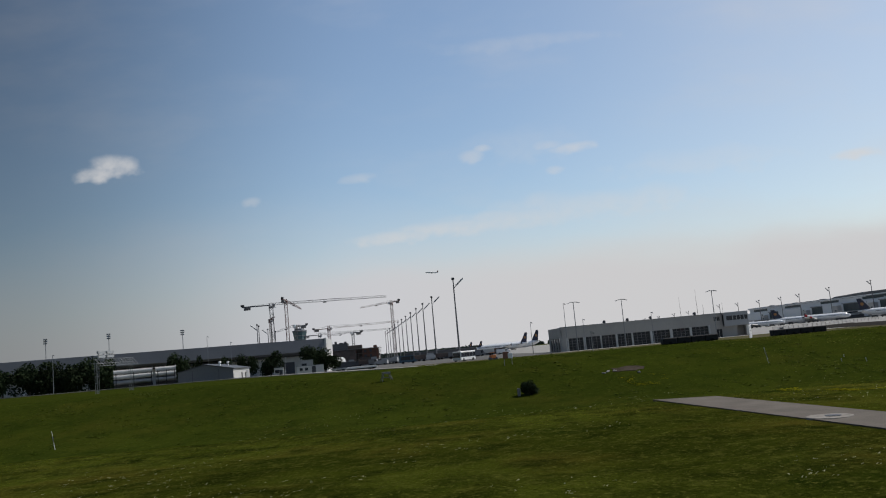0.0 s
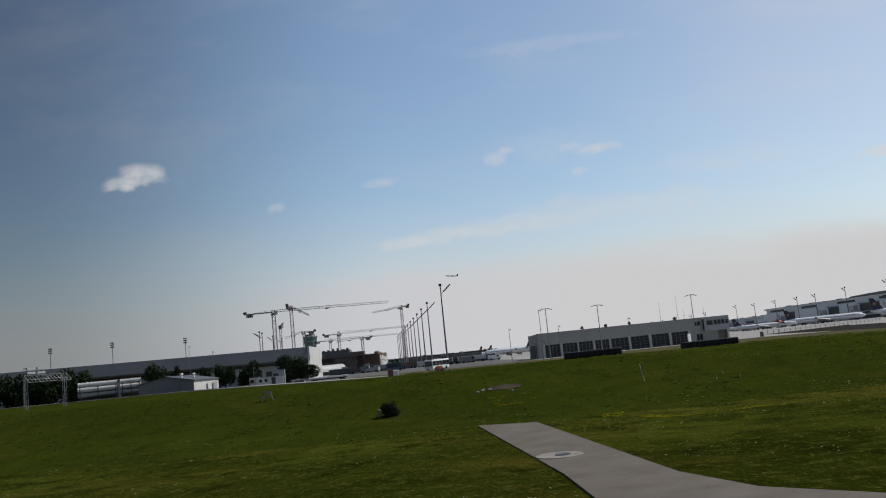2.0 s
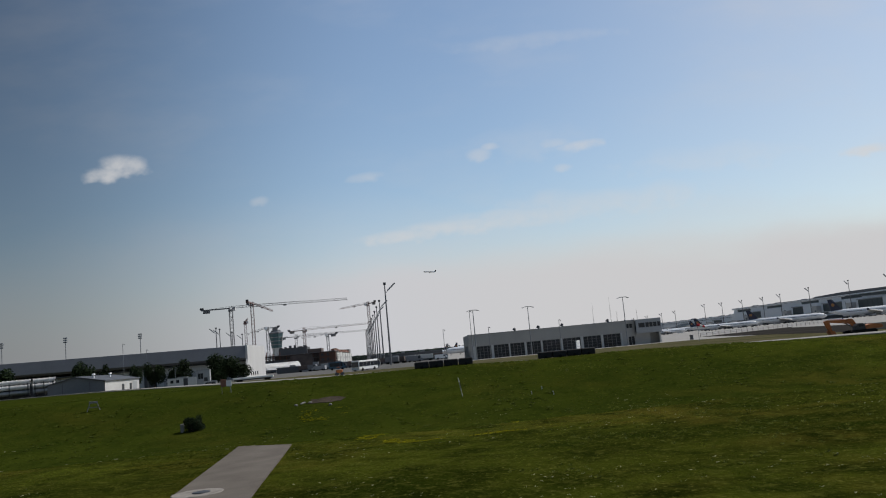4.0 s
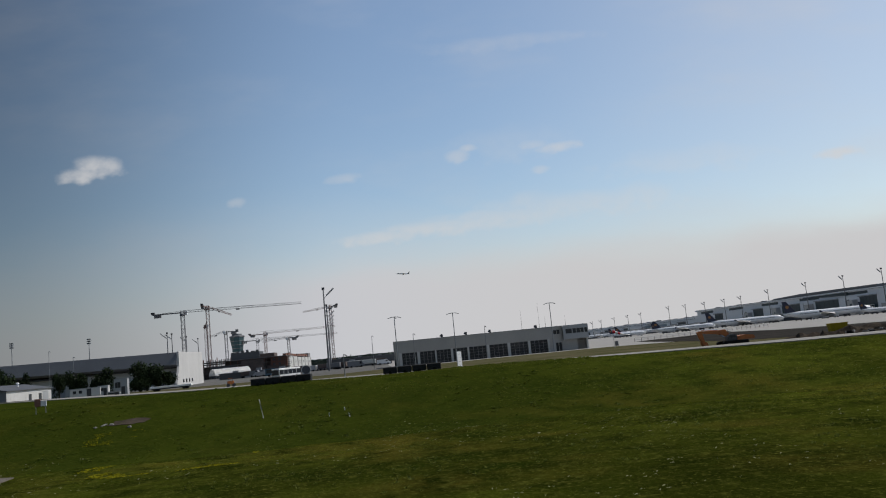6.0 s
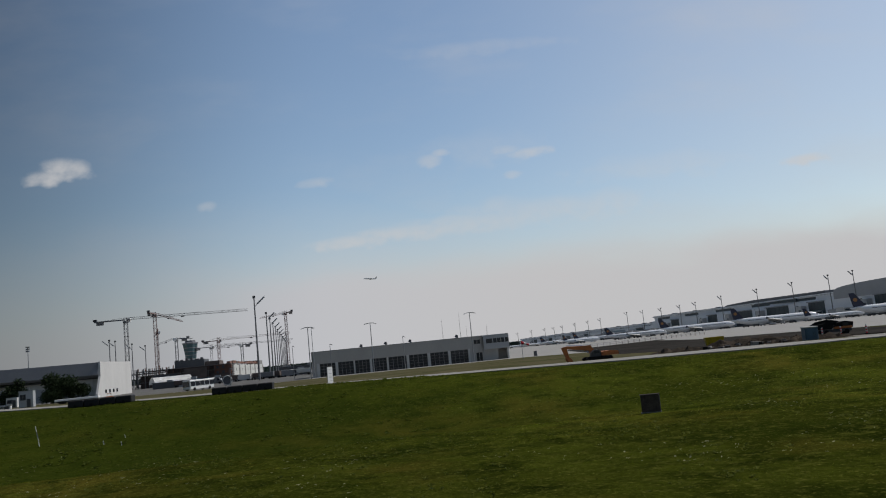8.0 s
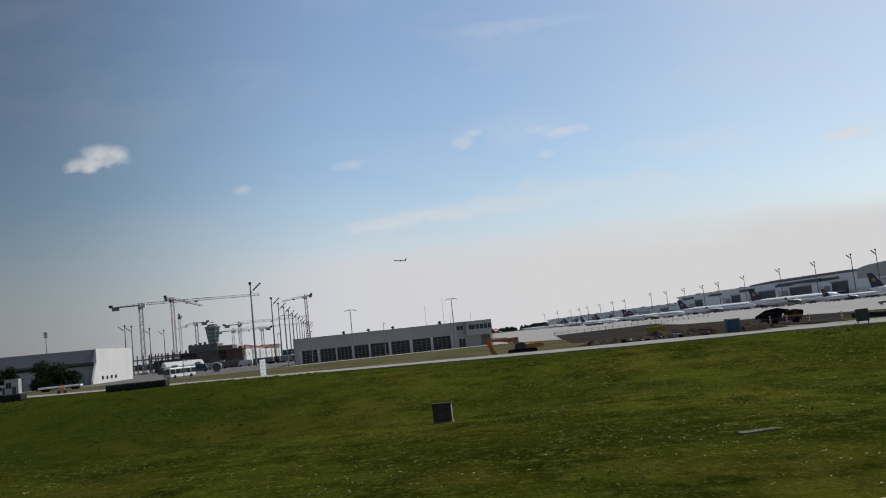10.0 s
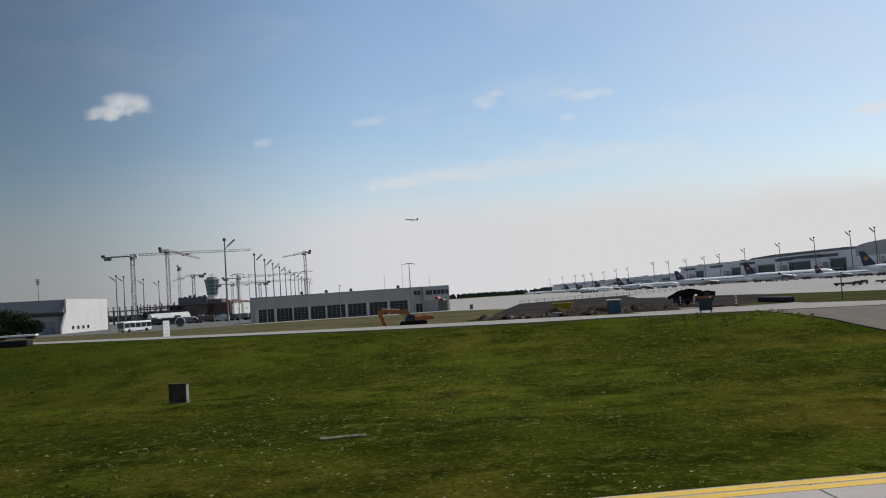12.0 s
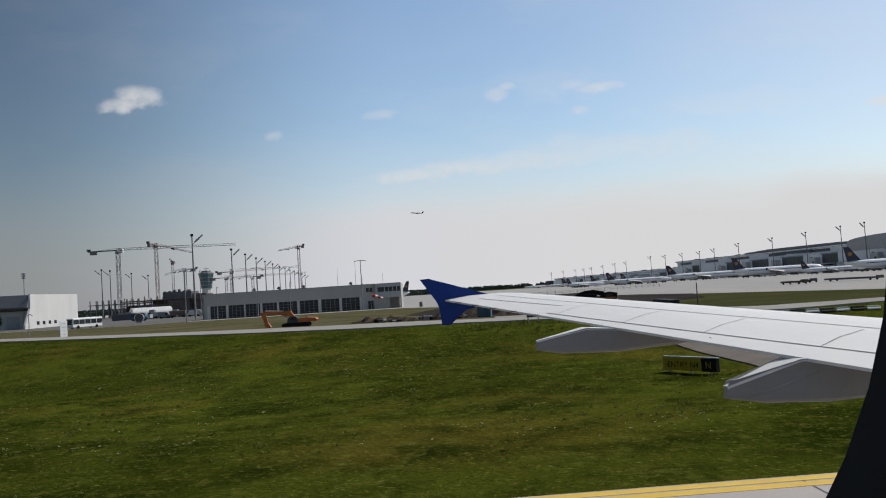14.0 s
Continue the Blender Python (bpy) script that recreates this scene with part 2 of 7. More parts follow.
    if blades:
        tr = t.nodes.new("ShaderNodeBsdfTranslucent")
        t.links.new(isl.outputs[0], tr.inputs["Color"])
        ms = t.nodes.new("ShaderNodeMixShader")
        ms.inputs[0].default_value = 0.6
        t.links.new(b.outputs[0], ms.inputs[1])
        t.links.new(tr.outputs[0], ms.inputs[2])
        t.links.new(ms.outputs[0], t.nodes["Material Output"].inputs["Surface"])
    return m


def glass_material(name, rgb, rough=0.08):
    m = bpy.data.materials.new(name)
    m.use_nodes = True
    b = m.node_tree.nodes["Principled BSDF"]
    b.inputs["Base Color"].default_value = (*rgb, 1)
    b.inputs["Roughness"].default_value = rough
    b.inputs["Specular IOR Level"].default_value = 0.5
    return m


def leaf_material(name, rgb, rgb2):
    """Thin leaves that let some light through, each a little different."""
    m = bpy.data.materials.new(name)
    m.use_nodes = True
    t = m.node_tree
    b = t.nodes["Principled BSDF"]
    geo = t.nodes.new("ShaderNodeNewGeometry")
    mx = t.nodes.new("ShaderNodeMix")
    mx.data_type = "RGBA"
    t.links.new(geo.outputs["Random Per Island"], mx.inputs["Factor"])
    mx.inputs["A"].default_value, mx.inputs["B"].default_value = (*rgb, 1), (*rgb2, 1)
    t.links.new(mx.outputs["Result"], b.inputs["Base Color"])
    b.inputs["Roughness"].default_value, b.inputs["Specular IOR Level"].default_value = 0.75, 0.15
    tr, ms = t.nodes.new("ShaderNodeBsdfTranslucent"), t.nodes.new("ShaderNodeMixShader")
    t.links.new(mx.outputs["Result"], tr.inputs["Color"])
    ms.inputs[0].default_value = 0.5
    t.links.new(b.outputs[0], ms.inputs[1])
    t.links.new(tr.outputs[0], ms.inputs[2])
    t.links.new(ms.outputs[0], t.nodes["Material Output"].inputs["Surface"])
    return m


WEED = leaf_material("weed_leaves", (0.058, 0.078, 0.010), (0.090, 0.112, 0.017))
TUSSOCK = leaf_material("tussock_blades", (0.055, 0.075, 0.010), (0.170, 0.185, 0.040))
GRASS = grass_material("grass")
BLADES = grass_material("grass_blades", True)
ASPHALT = material("asphalt", (0.10, 0.10, 0.10), 0.9, rgb2=(0.075, 0.073, 0.07), scale=0.3, fine=20, bump=0.3)
YARD = material("yard_asphalt", (0.15, 0.146, 0.138), 0.95, rgb2=(0.10, 0.098, 0.092), spec=0.05, scale=0.06, fine=0.8, amount=0.5)
PAD = material("worn_asphalt", (0.155, 0.136, 0.115), 0.95, spec=0.08, rgb2=(0.105, 0.09, 0.075), scale=0.6, fine=14, amount=0.45, bump=0.4)
CONCRETE = material("concrete", (0.33, 0.318, 0.298), 0.95, rgb2=(0.25, 0.242, 0.228), spec=0.08, scale=0.08, fine=2.0, bump=0.2)
TARMAC = material("dark_works_ground", (0.026, 0.025, 0.024), 0.95, spec=0.0, rgb2=(0.050, 0.046, 0.041), scale=0.09, fine=0.8, amount=0.45, bump=0.4)
ROADTOP = material("road_surface", (0.29, 0.277, 0.252), 0.95, rgb2=(0.22, 0.208, 0.19), spec=0.08, scale=0.2, fine=5.0)
CABINET = material("cabinet_brown", (0.085, 0.068, 0.054), 0.8, rgb2=(0.04, 0.032, 0.026), scale=3, fine=12, amount=0.5, spec=0.15)
MOSSY = material("mossy_concrete", (0.17, 0.158, 0.105), 0.95, rgb2=(0.05, 0.05, 0.028), scale=2.5, fine=9, amount=0.5, spec=0.05)
PALEWORN = material("pale_worn_concrete", (0.30, 0.275, 0.245), 0.95, rgb2=(0.19, 0.172, 0.15), scale=2.0, fine=11, amount=0.5, bump=0.4, spec=0.1)
CONCRETE_NEAR = material("pale_concrete", (0.36, 0.325, 0.30), 0.85, rgb2=(0.29, 0.26, 0.24), scale=1.2, fine=16, bump=0.3)
SOIL = material("soil", (0.115, 0.09, 0.068), 0.95, spec=0.0, rgb2=(0.042, 0.034, 0.026), scale=0.5, fine=4, amount=0.5, bump=0.6)
DARKSOIL = material("damp_soil", (0.078, 0.063, 0.050), 0.95, spec=0.0, rgb2=(0.032, 0.027, 0.022), scale=0.5, fine=4, amount=0.5, bump=0.6)
DRYGRASS = material("dry_grass", (0.052, 0.056, 0.022), 0.95, spec=0.0, rgb2=(0.118, 0.102, 0.064), scale=0.12, fine=0.9, amount=0.5, bump=0.4)
DULLGRASS = material("dull_grass", (0.036, 0.040, 0.015), 0.95, spec=0.0, rgb2=(0.062, 0.060, 0.027), scale=0.12, fine=1.2, amount=0.5, bump=0.4)
YELLOW = material("yellow_paint", (0.62, 0.40, 0.03), 0.7, rgb2=(0.45, 0.30, 0.05), scale=1.5, fine=15)
WHITEPAINT = material("white_paint", (0.80, 0.80, 0.79), 0.45, rgb2=(0.70, 0.70, 0.69), scale=0.8, fine=12, amount=0.3)
WHITEWALL = material("white_cladding", (0.58, 0.57, 0.55), 0.6, rgb2=(0.47, 0.46, 0.445), scale=0.15, fine=2.5, amount=0.35, stretch=(1, 1, 0.3))
GREYWALL = material("grey_cladding", (0.36, 0.37, 0.38), 0.5, rgb2=(0.30, 0.31, 0.32), scale=0.2, fine=3.0, stretch=(1, 1, 0.3))
HANGARWALL = material("hangar_concrete", (0.40, 0.385, 0.36), 0.7, rgb2=(0.33, 0.32, 0.30), scale=0.25, fine=2.5, stretch=(1, 1, 0.4))
ROOFGREY = material("roof_sheet", (0.17, 0.175, 0.185), 0.6, rgb2=(0.135, 0.14, 0.15), scale=0.2, fine=2.0)
DARKWALL = material("dark_cladding", (0.085, 0.088, 0.095), 0.6, rgb2=(0.06, 0.062, 0.068), scale=0.3, fine=3)
PALEWALL = material("pale_render", (0.55, 0.55, 0.52), 0.8, rgb2=(0.46, 0.46, 0.44), scale=0.3, fine=3)
GLASS = glass_material("window_glass", (0.030, 0.034, 0.040))
GLASSGREEN = glass_material("tower_glass", (0.08, 0.14, 0.15), 0.15)
STEEL = material("galvanised_steel", (0.30, 0.31, 0.32), 0.5, 0.6, rgb2=(0.22, 0.23, 0.24), scale=1.0, fine=10)
DARKSTEEL = material("dark_steel", (0.06, 0.062, 0.066), 0.55, 0.3, scale=1.0, fine=10)
TERMWALL = material("terminal_cladding", (0.86, 0.88, 0.90), 0.6, rgb2=(0.77, 0.79, 0.81), scale=0.08, fine=0.9, amount=0.35, stretch=(1, 1, 0.3))
ARCHGREY = material("vault_sheet", (0.42, 0.425, 0.43), 0.6, rgb2=(0.35, 0.355, 0.36), scale=0.15, fine=1.5)
TERMGLASS = glass_material("terminal_glass", (0.040, 0.062, 0.072), 0.35)
BLUEGLASS = glass_material("blue_glass", (0.26, 0.33, 0.39), 0.4)
CHROME = material("polished_steel", (0.75, 0.76, 0.77), 0.22, 0.9, rgb2=(0.6, 0.61, 0.62), scale=0.6, fine=6)
CRANERED = material("crane_paint", (0.20, 0.13, 0.12), 0.6, rgb2=(0.15, 0.10, 0.095), scale=0.5, fine=4)
CRANEGREY = material("crane_grey", (0.17, 0.17, 0.175), 0.6, rgb2=(0.13, 0.13, 0.135), scale=0.5, fine=4)
RUST = material("scaffold_brown", (0.13, 0.098, 0.084), 0.85, rgb2=(0.065, 0.05, 0.045), scale=0.3, fine=3, amount=0.5)
BRICK = material("red_masonry", (0.23, 0.105, 0.072), 0.9, rgb2=(0.15, 0.075, 0.055), scale=0.4, fine=4)
RAWCONCRETE = material("raw_concrete", (0.24, 0.23, 0.22), 0.9, rgb2=(0.17, 0.165, 0.16), scale=0.3, fine=3, amount=0.5)
BLACK = material("black_rubber", (0.011, 0.011, 0.011), 0.8, scale=2, fine=20, spec=0.15)
BARRIER = material("black_plastic", (0.006, 0.006, 0.0065), 0.8, rgb2=(0.012, 0.012, 0.012), scale=1.2, fine=12, vary=0.2)
ORANGE = material("orange_paint", (0.50, 0.15, 0.025), 0.6, rgb2=(0.27, 0.09, 0.03), scale=1.2, fine=9, amount=0.4)
BLUEPAINT = material("navy_paint", (0.007, 0.034, 0.20), 0.55, rgb2=(0.006, 0.027, 0.16), scale=0.8, fine=9, spec=0.2)
FINBLUE = material("tail_blue", (0.012, 0.018, 0.05), 0.4, rgb2=(0.010, 0.015, 0.04), scale=0.3, fine=3, coat=0.2)
AIRWHITE = material("aircraft_white", (0.82, 0.83, 0.84), 0.28, rgb2=(0.75, 0.76, 0.77), scale=0.2, fine=2, amount=0.3, coat=0.3)
WINGGREY = material("wing_grey", (0.66, 0.645, 0.615), 0.5, rgb2=(0.60, 0.588, 0.56), scale=0.7, fine=8, amount=0.35, stretch=(1, 0.3, 1))
WINGLINE = material("panel_gap", (0.17, 0.17, 0.18), 0.7, scale=2, fine=12)
# wing grey darkened by the shade on the fairings' near sides
WINGSHADE = material("shaded_fairing_grey", (0.22, 0.216, 0.208), 0.55, rgb2=(0.185, 0.182, 0.176), scale=1.0, fine=9)
BAREMETAL = material("bare_aluminium", (0.80, 0.81, 0.82), 0.3, 0.7, rgb2=(0.72, 0.73, 0.74), scale=1.0, fine=9)
CREST = material("tail_crest_yellow", (0.36, 0.17, 0.05), 0.5, scale=1, fine=5)
BARK = material("bark", (0.09, 0.065, 0.045), 0.95, scale=2, fine=18, bump=0.6)
LEAF = material("leaves", (0.028, 0.042, 0.017), 0.9, spec=0.1, rgb2=(0.016, 0.026, 0.011), scale=0.6, fine=6, amount=0.5, vary=0.25)
# distance haze is mixed into this colour: paler and bluer than the near leaves
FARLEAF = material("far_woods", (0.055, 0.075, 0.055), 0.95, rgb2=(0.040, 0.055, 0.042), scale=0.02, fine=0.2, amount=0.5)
SIGNYELLOW = material("sign_yellow", (0.36, 0.27, 0.015), 0.6, rgb2=(0.27, 0.20, 0.02), scale=2, fine=12, spec=0.1)
SIGNBLACK = material("sign_black", (0.01, 0.01, 0.01), 0.7, scale=2, fine=12, spec=0.1)
REDCLOTH = material("red_cloth", (0.55, 0.03, 0.04), 0.9, scale=2, fine=15)
BLOOM = material("yellow_petals", (0.30, 0.27, 0.012), 0.9, spec=0.0, rgb2=(0.20, 0.19, 0.012), scale=2, fine=15)
PETAL = material("petals", (0.60, 0.58, 0.36), 0.9, scale=2, fine=15)
WHITECLOTH = material("white_cloth", (0.78, 0.77, 0.75), 0.9, scale=2, fine=15)
CABIN = material("cabin_plastic", (0.045, 0.042, 0.042), 0.6, rgb2=(0.03, 0.029, 0.029), scale=3, fine=40, spec=0.1)
TRUCKBLUE = material("container_blue", (0.03, 0.085, 0.13), 0.55, rgb2=(0.025, 0.065, 0.10), scale=0.8, fine=8)


# ---- mesh helpers ----
def part(name, bm, mat, parent=None, label="", smooth=False):
    me = bpy.data.meshes.new(name)
    bm.normal_update()
    bm.to_mesh(me)
    bm.free()
    me.materials.append(mat)
    if smooth:
        for p in me.polygons:
            p.use_smooth = True
    ob = new(name, me)
    if parent is not None:
        ob.parent = parent
    if label:
        ob["label"] = label
    return ob


def shared(name, me, parent, m=None):
    """Another object on a mesh that exists already."""
    ob = new(name, me)
    ob.parent = parent
    if m is not None:
        ob.matrix_basis = m
    return ob


def thing(name, x, y, z, rz, label, category, group="", kind=""):
    ob = new(name)
    ob.empty_display_size = 0.3
    ob.matrix_basis = pose(x, y, z, 0, 0, rz)
    return tagged(ob, label, category, group, kind)


def box(bm, x0, y0, z0, x1, y1, z1, bevel=0.0):
    vs = [bm.verts.new((x, y, z)) for z in (z0, z1) for x, y in ((x0, y0), (x1, y0), (x1, y1), (x0, y1))]
    fs = [bm.faces.new([vs[i] for i in q]) for q in ((3, 2, 1, 0), (4, 5, 6, 7), (0, 1, 5, 4), (1, 2, 6, 5), (2, 3, 7, 6), (3, 0, 4, 7))]
    if bevel:
        bmesh.ops.bevel(bm, geom=list({e for f in fs for e in f.edges}), offset=bevel, segments=1, affect="EDGES")
    return bm


def rod(bm, p, q, r0, r1=None, n=6, caps=True):
    p, q = Vector(p), Vector(q)
    r1 = r0 if r1 is None else r1
    d = (q - p).normalized()
    a = d.orthogonal().normalized()
    b = d.cross(a)
    ring = []
    for c, r in ((p, r0), (q, r1)):
        ring.append([bm.verts.new(c + (a * math.cos(2 * math.pi * k / n) + b * math.sin(2 * math.pi * k / n)) * r) for k in range(n)])
    for k in range(n):
        bm.faces.new((ring[0][k], ring[0][(k + 1) % n], ring[1][(k + 1) % n], ring[1][k]))
    if caps:
        bm.faces.new(ring[0][::-1])
        bm.faces.new(ring[1])
    return bm


def loft(bm, rings, close=True, caps=True):
    """Skins a row of rings of points."""
    vs = [[bm.verts.new(p) for p in r] for r in rings]
    n = len(vs[0])
    for a, b in zip(vs, vs[1:]):
        for k in range(n if close else n - 1):
            bm.faces.new((a[k], a[(k + 1) % n], b[(k + 1) % n], b[k]))
    if caps and close:
        bm.faces.new(vs[0][::-1])
        bm.faces.new(vs[-1])
    return bm


def prism(bm, pts, axis, a, b):
    """A flat outline pushed from a to b along an axis; the outline's two numbers are the other axes in order."""
    def at(p, c):
        v = list(p)
        v.insert(axis, c)
        return v
    return loft(bm, [[at(p, a) for p in pts], [at(p, b) for p in pts]])


def slab(name, outline, z, mat, parent=None, label="", category="", kind="structure", depth=0.0):
    """A paved area from an outline in plan, with edges that go down by its depth. z: a height or a function of x and y."""
    bm = bmesh.new()
    bm.faces.new([bm.verts.new((x, y, z(x, y) if callable(z) else z)) for x, y in outline])
    bmesh.ops.recalc_face_normals(bm, faces=bm.faces)
    if bm.faces[:][0].normal.z < 0:
        bmesh.ops.reverse_faces(bm, faces=bm.faces)
    if depth:
        rim = [v for v in bm.verts]
        low = [bm.verts.new((v.co.x, v.co.y, v.co.z - depth)) for v in rim]
        for k in range(len(rim)):
            bm.faces.new((rim[k], low[k], low[(k + 1) % len(rim)], rim[(k + 1) % len(rim)]))
    ob = part(name, bm, mat, parent)
    return tagged(ob, label, category, kind=kind)


def fresh():
    return bmesh.new()


# ---- ground ----
HIGH = 1.5


def edge_y(x):
    """The taxiway's grass edge."""
    return 18.6 + 0.172 * x - 0.00055 * x * x if x < 110 else 30.9 + 0.05 * (x - 110)


def smooth(a, b, v):
    v = min(1.0, max(0.0, (v - a) / (b - a)))
    return v * v * (3 - 2 * v)


# near edge of the service road in plan
ROAD_EDGE = [(-340, 343), (-170, 241), (-120, 211), (-80, 187.5), (-50, 170), (-25, 156.5), (0, 143.8), (15, 135), (30, 125), (45, 114.3), (60, 104.3), (70, 98.2), (80, 92.8), (90, 88.2), (100, 84.4), (110, 81.4), (125, 78)]


def road_y(x):
    for (a, ya), (b, yb) in zip(ROAD_EDGE, ROAD_EDGE[1:]):
        if x <= b:
            return ya + (yb - ya) * (x - a) / (b - a)
    return 78.0


def ground_z(x, y):
    """The field climbs gently to the east; a bank carries it up to the service road, behind which it falls to the apron."""
    tilt = 0.006 * (min(170, max(-60, x)) - 50)
    edge, at_road = road_y(x), 2.02 + 0.85 * smooth(-10, 50, -x)
    crest = max(at_road, 2.72 + 0.2 * smooth(-36, -24, -x) - 0.70 * smooth(42, 80, x))
    back = at_road + (crest - at_road) * (1 - smooth(92, max(96, edge - 1), y))
    back += (HIGH - at_road) * smooth(8, 28, y - edge)
    rise = smooth(63, 87, y + 0.05 * (x - 50))
    z = tilt * (1 - rise) + back * rise - 0.45 * smooth(56, 61, y) * (1 - smooth(62, 70, y)) * (1 - smooth(60, 90, x))
    off = smooth(0.0, 14.0, y - edge_y(x) - 1.0) * (1 - smooth(88, 100, y))
    if 12 < x < 24 and y < 60:
        off *= 0.15
    return z + off * (noise.noise(Vector((x * 0.06, y * 0.06, 0))) * 0.22 + noise.noise(Vector((x * 0.4, y * 0.4, 3))) * 0.06)


def axis_steps(lo, hi, near_lo, near_hi, fine, growth):
    vals = list(np.arange(near_lo, near_hi + 0.01, fine))
    s, v = fine, near_hi
    while v < hi:
        s *= growth
        v = min(hi, v + s)
        vals.append(v)
    s, v = fine, near_lo
    while v > lo:
        s *= growth
        v = max(lo, v - s)
        vals.insert(0, v)
    return vals


def build_ground():
    xs = axis_steps(-4200, 4200, -90, 170, 1.6, 1.25)
    ys = axis_steps(-3500, 4600, 8, 168, 1.2, 1.25)
    verts = [(x, y, ground_z(x, y)) for y in ys for x in xs]
    w = len(xs)
    faces = [(j * w + i, j * w + i + 1, (j + 1) * w + i + 1, (j + 1) * w + i) for j in range(len(ys) - 1) for i in range(w - 1)]
    me = bpy.data.meshes.new("ground")
    me.from_pydata(verts, [], faces)
    me.materials.append(GRASS)
    for p in me.polygons:
        p.use_smooth = True
    return tagged(new("ground", me), "green and yellowish mown airfield grass rising to a low bank", "grass", kind="structure")


build_ground()


def strip(name, xs, lower, upper, dz, mat, label, category, step_y=4.0):
    """A paved band between two curves, lying a little above the ground."""
    bm = fresh()
    rows = []
    n = max(7, int(max(upper(x) - lower(x) for x in xs) / step_y))
    for x in xs:
        a, b = lower(x), upper(x)
        line = [(x, a + (b - a) * k / n, ground_z(x, a + (b - a) * k / n) + dz) for k in range(n + 1)]
        skirt = [(x, y, z - dz - 0.3) for _, y, z in (line[0], line[-1])]
        rows.append([bm.verts.new(p) for p in (skirt[0], *line, skirt[1])])
    for r, s in zip(rows, rows[1:]):
        for k in range(len(r) - 1):
            bm.faces.new((r[k], s[k], s[k + 1], r[k + 1]))
    return tagged(part(name, bm, mat), label, category, kind="structure")


strip("taxiway", np.arange(-320, 421, 4.0), lambda x: edge_y(x) - 46, lambda x: edge_y(x) + 0.08, 0.03, CONCRETE_NEAR, "worn pinkish-grey concrete taxiway beside the grass", "taxiway")
for k in range(-10, 18):
    jx = k * 7.5 + 3.0
    slab("taxiway_joint", [(jx, edge_y(jx) - 40), (jx + 0.05, edge_y(jx) - 40), (jx - 1.2 + 0.05, edge_y(jx)), (jx - 1.2, edge_y(jx))], lambda x, y: 0.006 * (x - 50) + 0.036, ASPHALT, label="dark sealed joint in the taxiway concrete", category="joint")
for off in (0.02, 0.50):
    strip("taxiway_edge_line", np.arange(-320, 113, 3.0), lambda x, o=off: edge_y(x) - o - 0.36, lambda x, o=off: edge_y(x) - o, 0.038, YELLOW,
          "yellow painted taxiway edge line", "road marking")


def link_taxiway():
    """A paved crossing that widens at both ends and lies on the ground's slope."""
    sides = [(29, 113, 132), (50, 113.5, 126.5), (74, 112.5, 121), (84, 109, 118.5), (92, 106, 116.5), (104, 105, 115.5), (119, 108, 115)]
    bm = fresh()
    rows = []
    for y in np.arange(29, 119.1, 1.5):
        x0, x1 = np.interp(y, [q[0] for q in sides], [q[1] for q in sides]), np.interp(y, [q[0] for q in sides], [q[2] for q in sides])
        xs = [x0 + (x1 - x0) * k / 8 for k in range(9)]
        line = [(x, y, ground_z(x, y) + 0.07) for x in xs]
        rows.append([bm.verts.new(p) for p in ((x0, y, line[0][2] - 0.4), *line, (x1, y, line[-1][2] - 0.4))])
    for r, q in zip(rows, rows[1:]):
        for k in range(len(r) - 1):
            bm.faces.new((r[k], r[k + 1], q[k + 1], q[k]))
    return tagged(part("link_taxiway", bm, PAD), "grey linking taxiway between two grass fields", "taxiway", kind="structure")


link_taxiway()
strip("service_road", np.arange(-330, 181, 2.5), lambda x: road_y(x), lambda x: road_y(x) + 8.5 - 4.5 * smooth(114, 124, x) - 5.5 * smooth(25, 44, -x), 0.11, ROADTOP,
      "pale concrete service road along the grass bank", "road")
strip("far_verge", np.arange(117, 183, 3.0), lambda x: road_y(x) + 4.4 + 4.0 * (1 - smooth(114, 124, x)), lambda x: float(np.interp(x, (117, 142, 147, 151, 155, 182), (168, 168, 152, 137, 121, 117))), 0.095, DULLGRASS,
      "dull olive grass between the road and the apron", "grass")
VERGE = [(-330, 470), (-25, 228), (20, 205), (30, 212), (84, 214), (95, 190), (112, 142), (120, 140)]


def verge_y(x):
    for (a, ya), (b, yb) in zip(VERGE, VERGE[1:]):
        if a <= x <= b:
            return ya + (yb - ya) * (x - a) / (b - a)
    return 150.0


strip("verge", np.arange(-330, 111, 5.0), lambda x: road_y(x) + 8.5, lambda x: max(verge_y(x), road_y(x) + 9.5), 0.10, DRYGRASS,
      "strip of dry grass and bare soil behind the road", "grass")
strip("works_pad", np.arange(102.5, 117.1, 1.2), lambda x: road_y(x) + 8.4, lambda x: 107.0 + 0.2 * (x - 103), 0.12, ROADTOP,
      "pale concrete pad between the road and the dug ground", "pavement")
slab("apron", [(-330, 472), (-25, 230), (20, 207), (30, 213), (84, 215), (95, 191), (112, 150), (130, 170), (142, 168), (147, 152), (151, 137), (155, 121), (420, 100), (600, 500), (600, 1500), (-600, 1700), (-600, 700)],
     HIGH + 0.06, CONCRETE, label="wide pale concrete apron in front of the terminal", category="apron")
slab("maintenance_yard", [(-330, 473), (-25, 231), (20, 208), (30, 214), (29, 246), (16, 430), (-30, 640), (-330, 700)], HIGH + 0.075, YARD,
     label="dark grey asphalt yard before the building site", category="yard")
slab("works_ground", [(90, 142), (97, 205), (104, 264), (150, 309), (140, 285), (130, 220), (131, 212), (137, 195), (142, 168), (135, 136), (124, 122), (118, 112), (113, 128), (104, 122), (96, 126)],
     HIGH + 0.13, TARMAC, label="dark churned asphalt and soil of the road works", category="ground", depth=0.4)

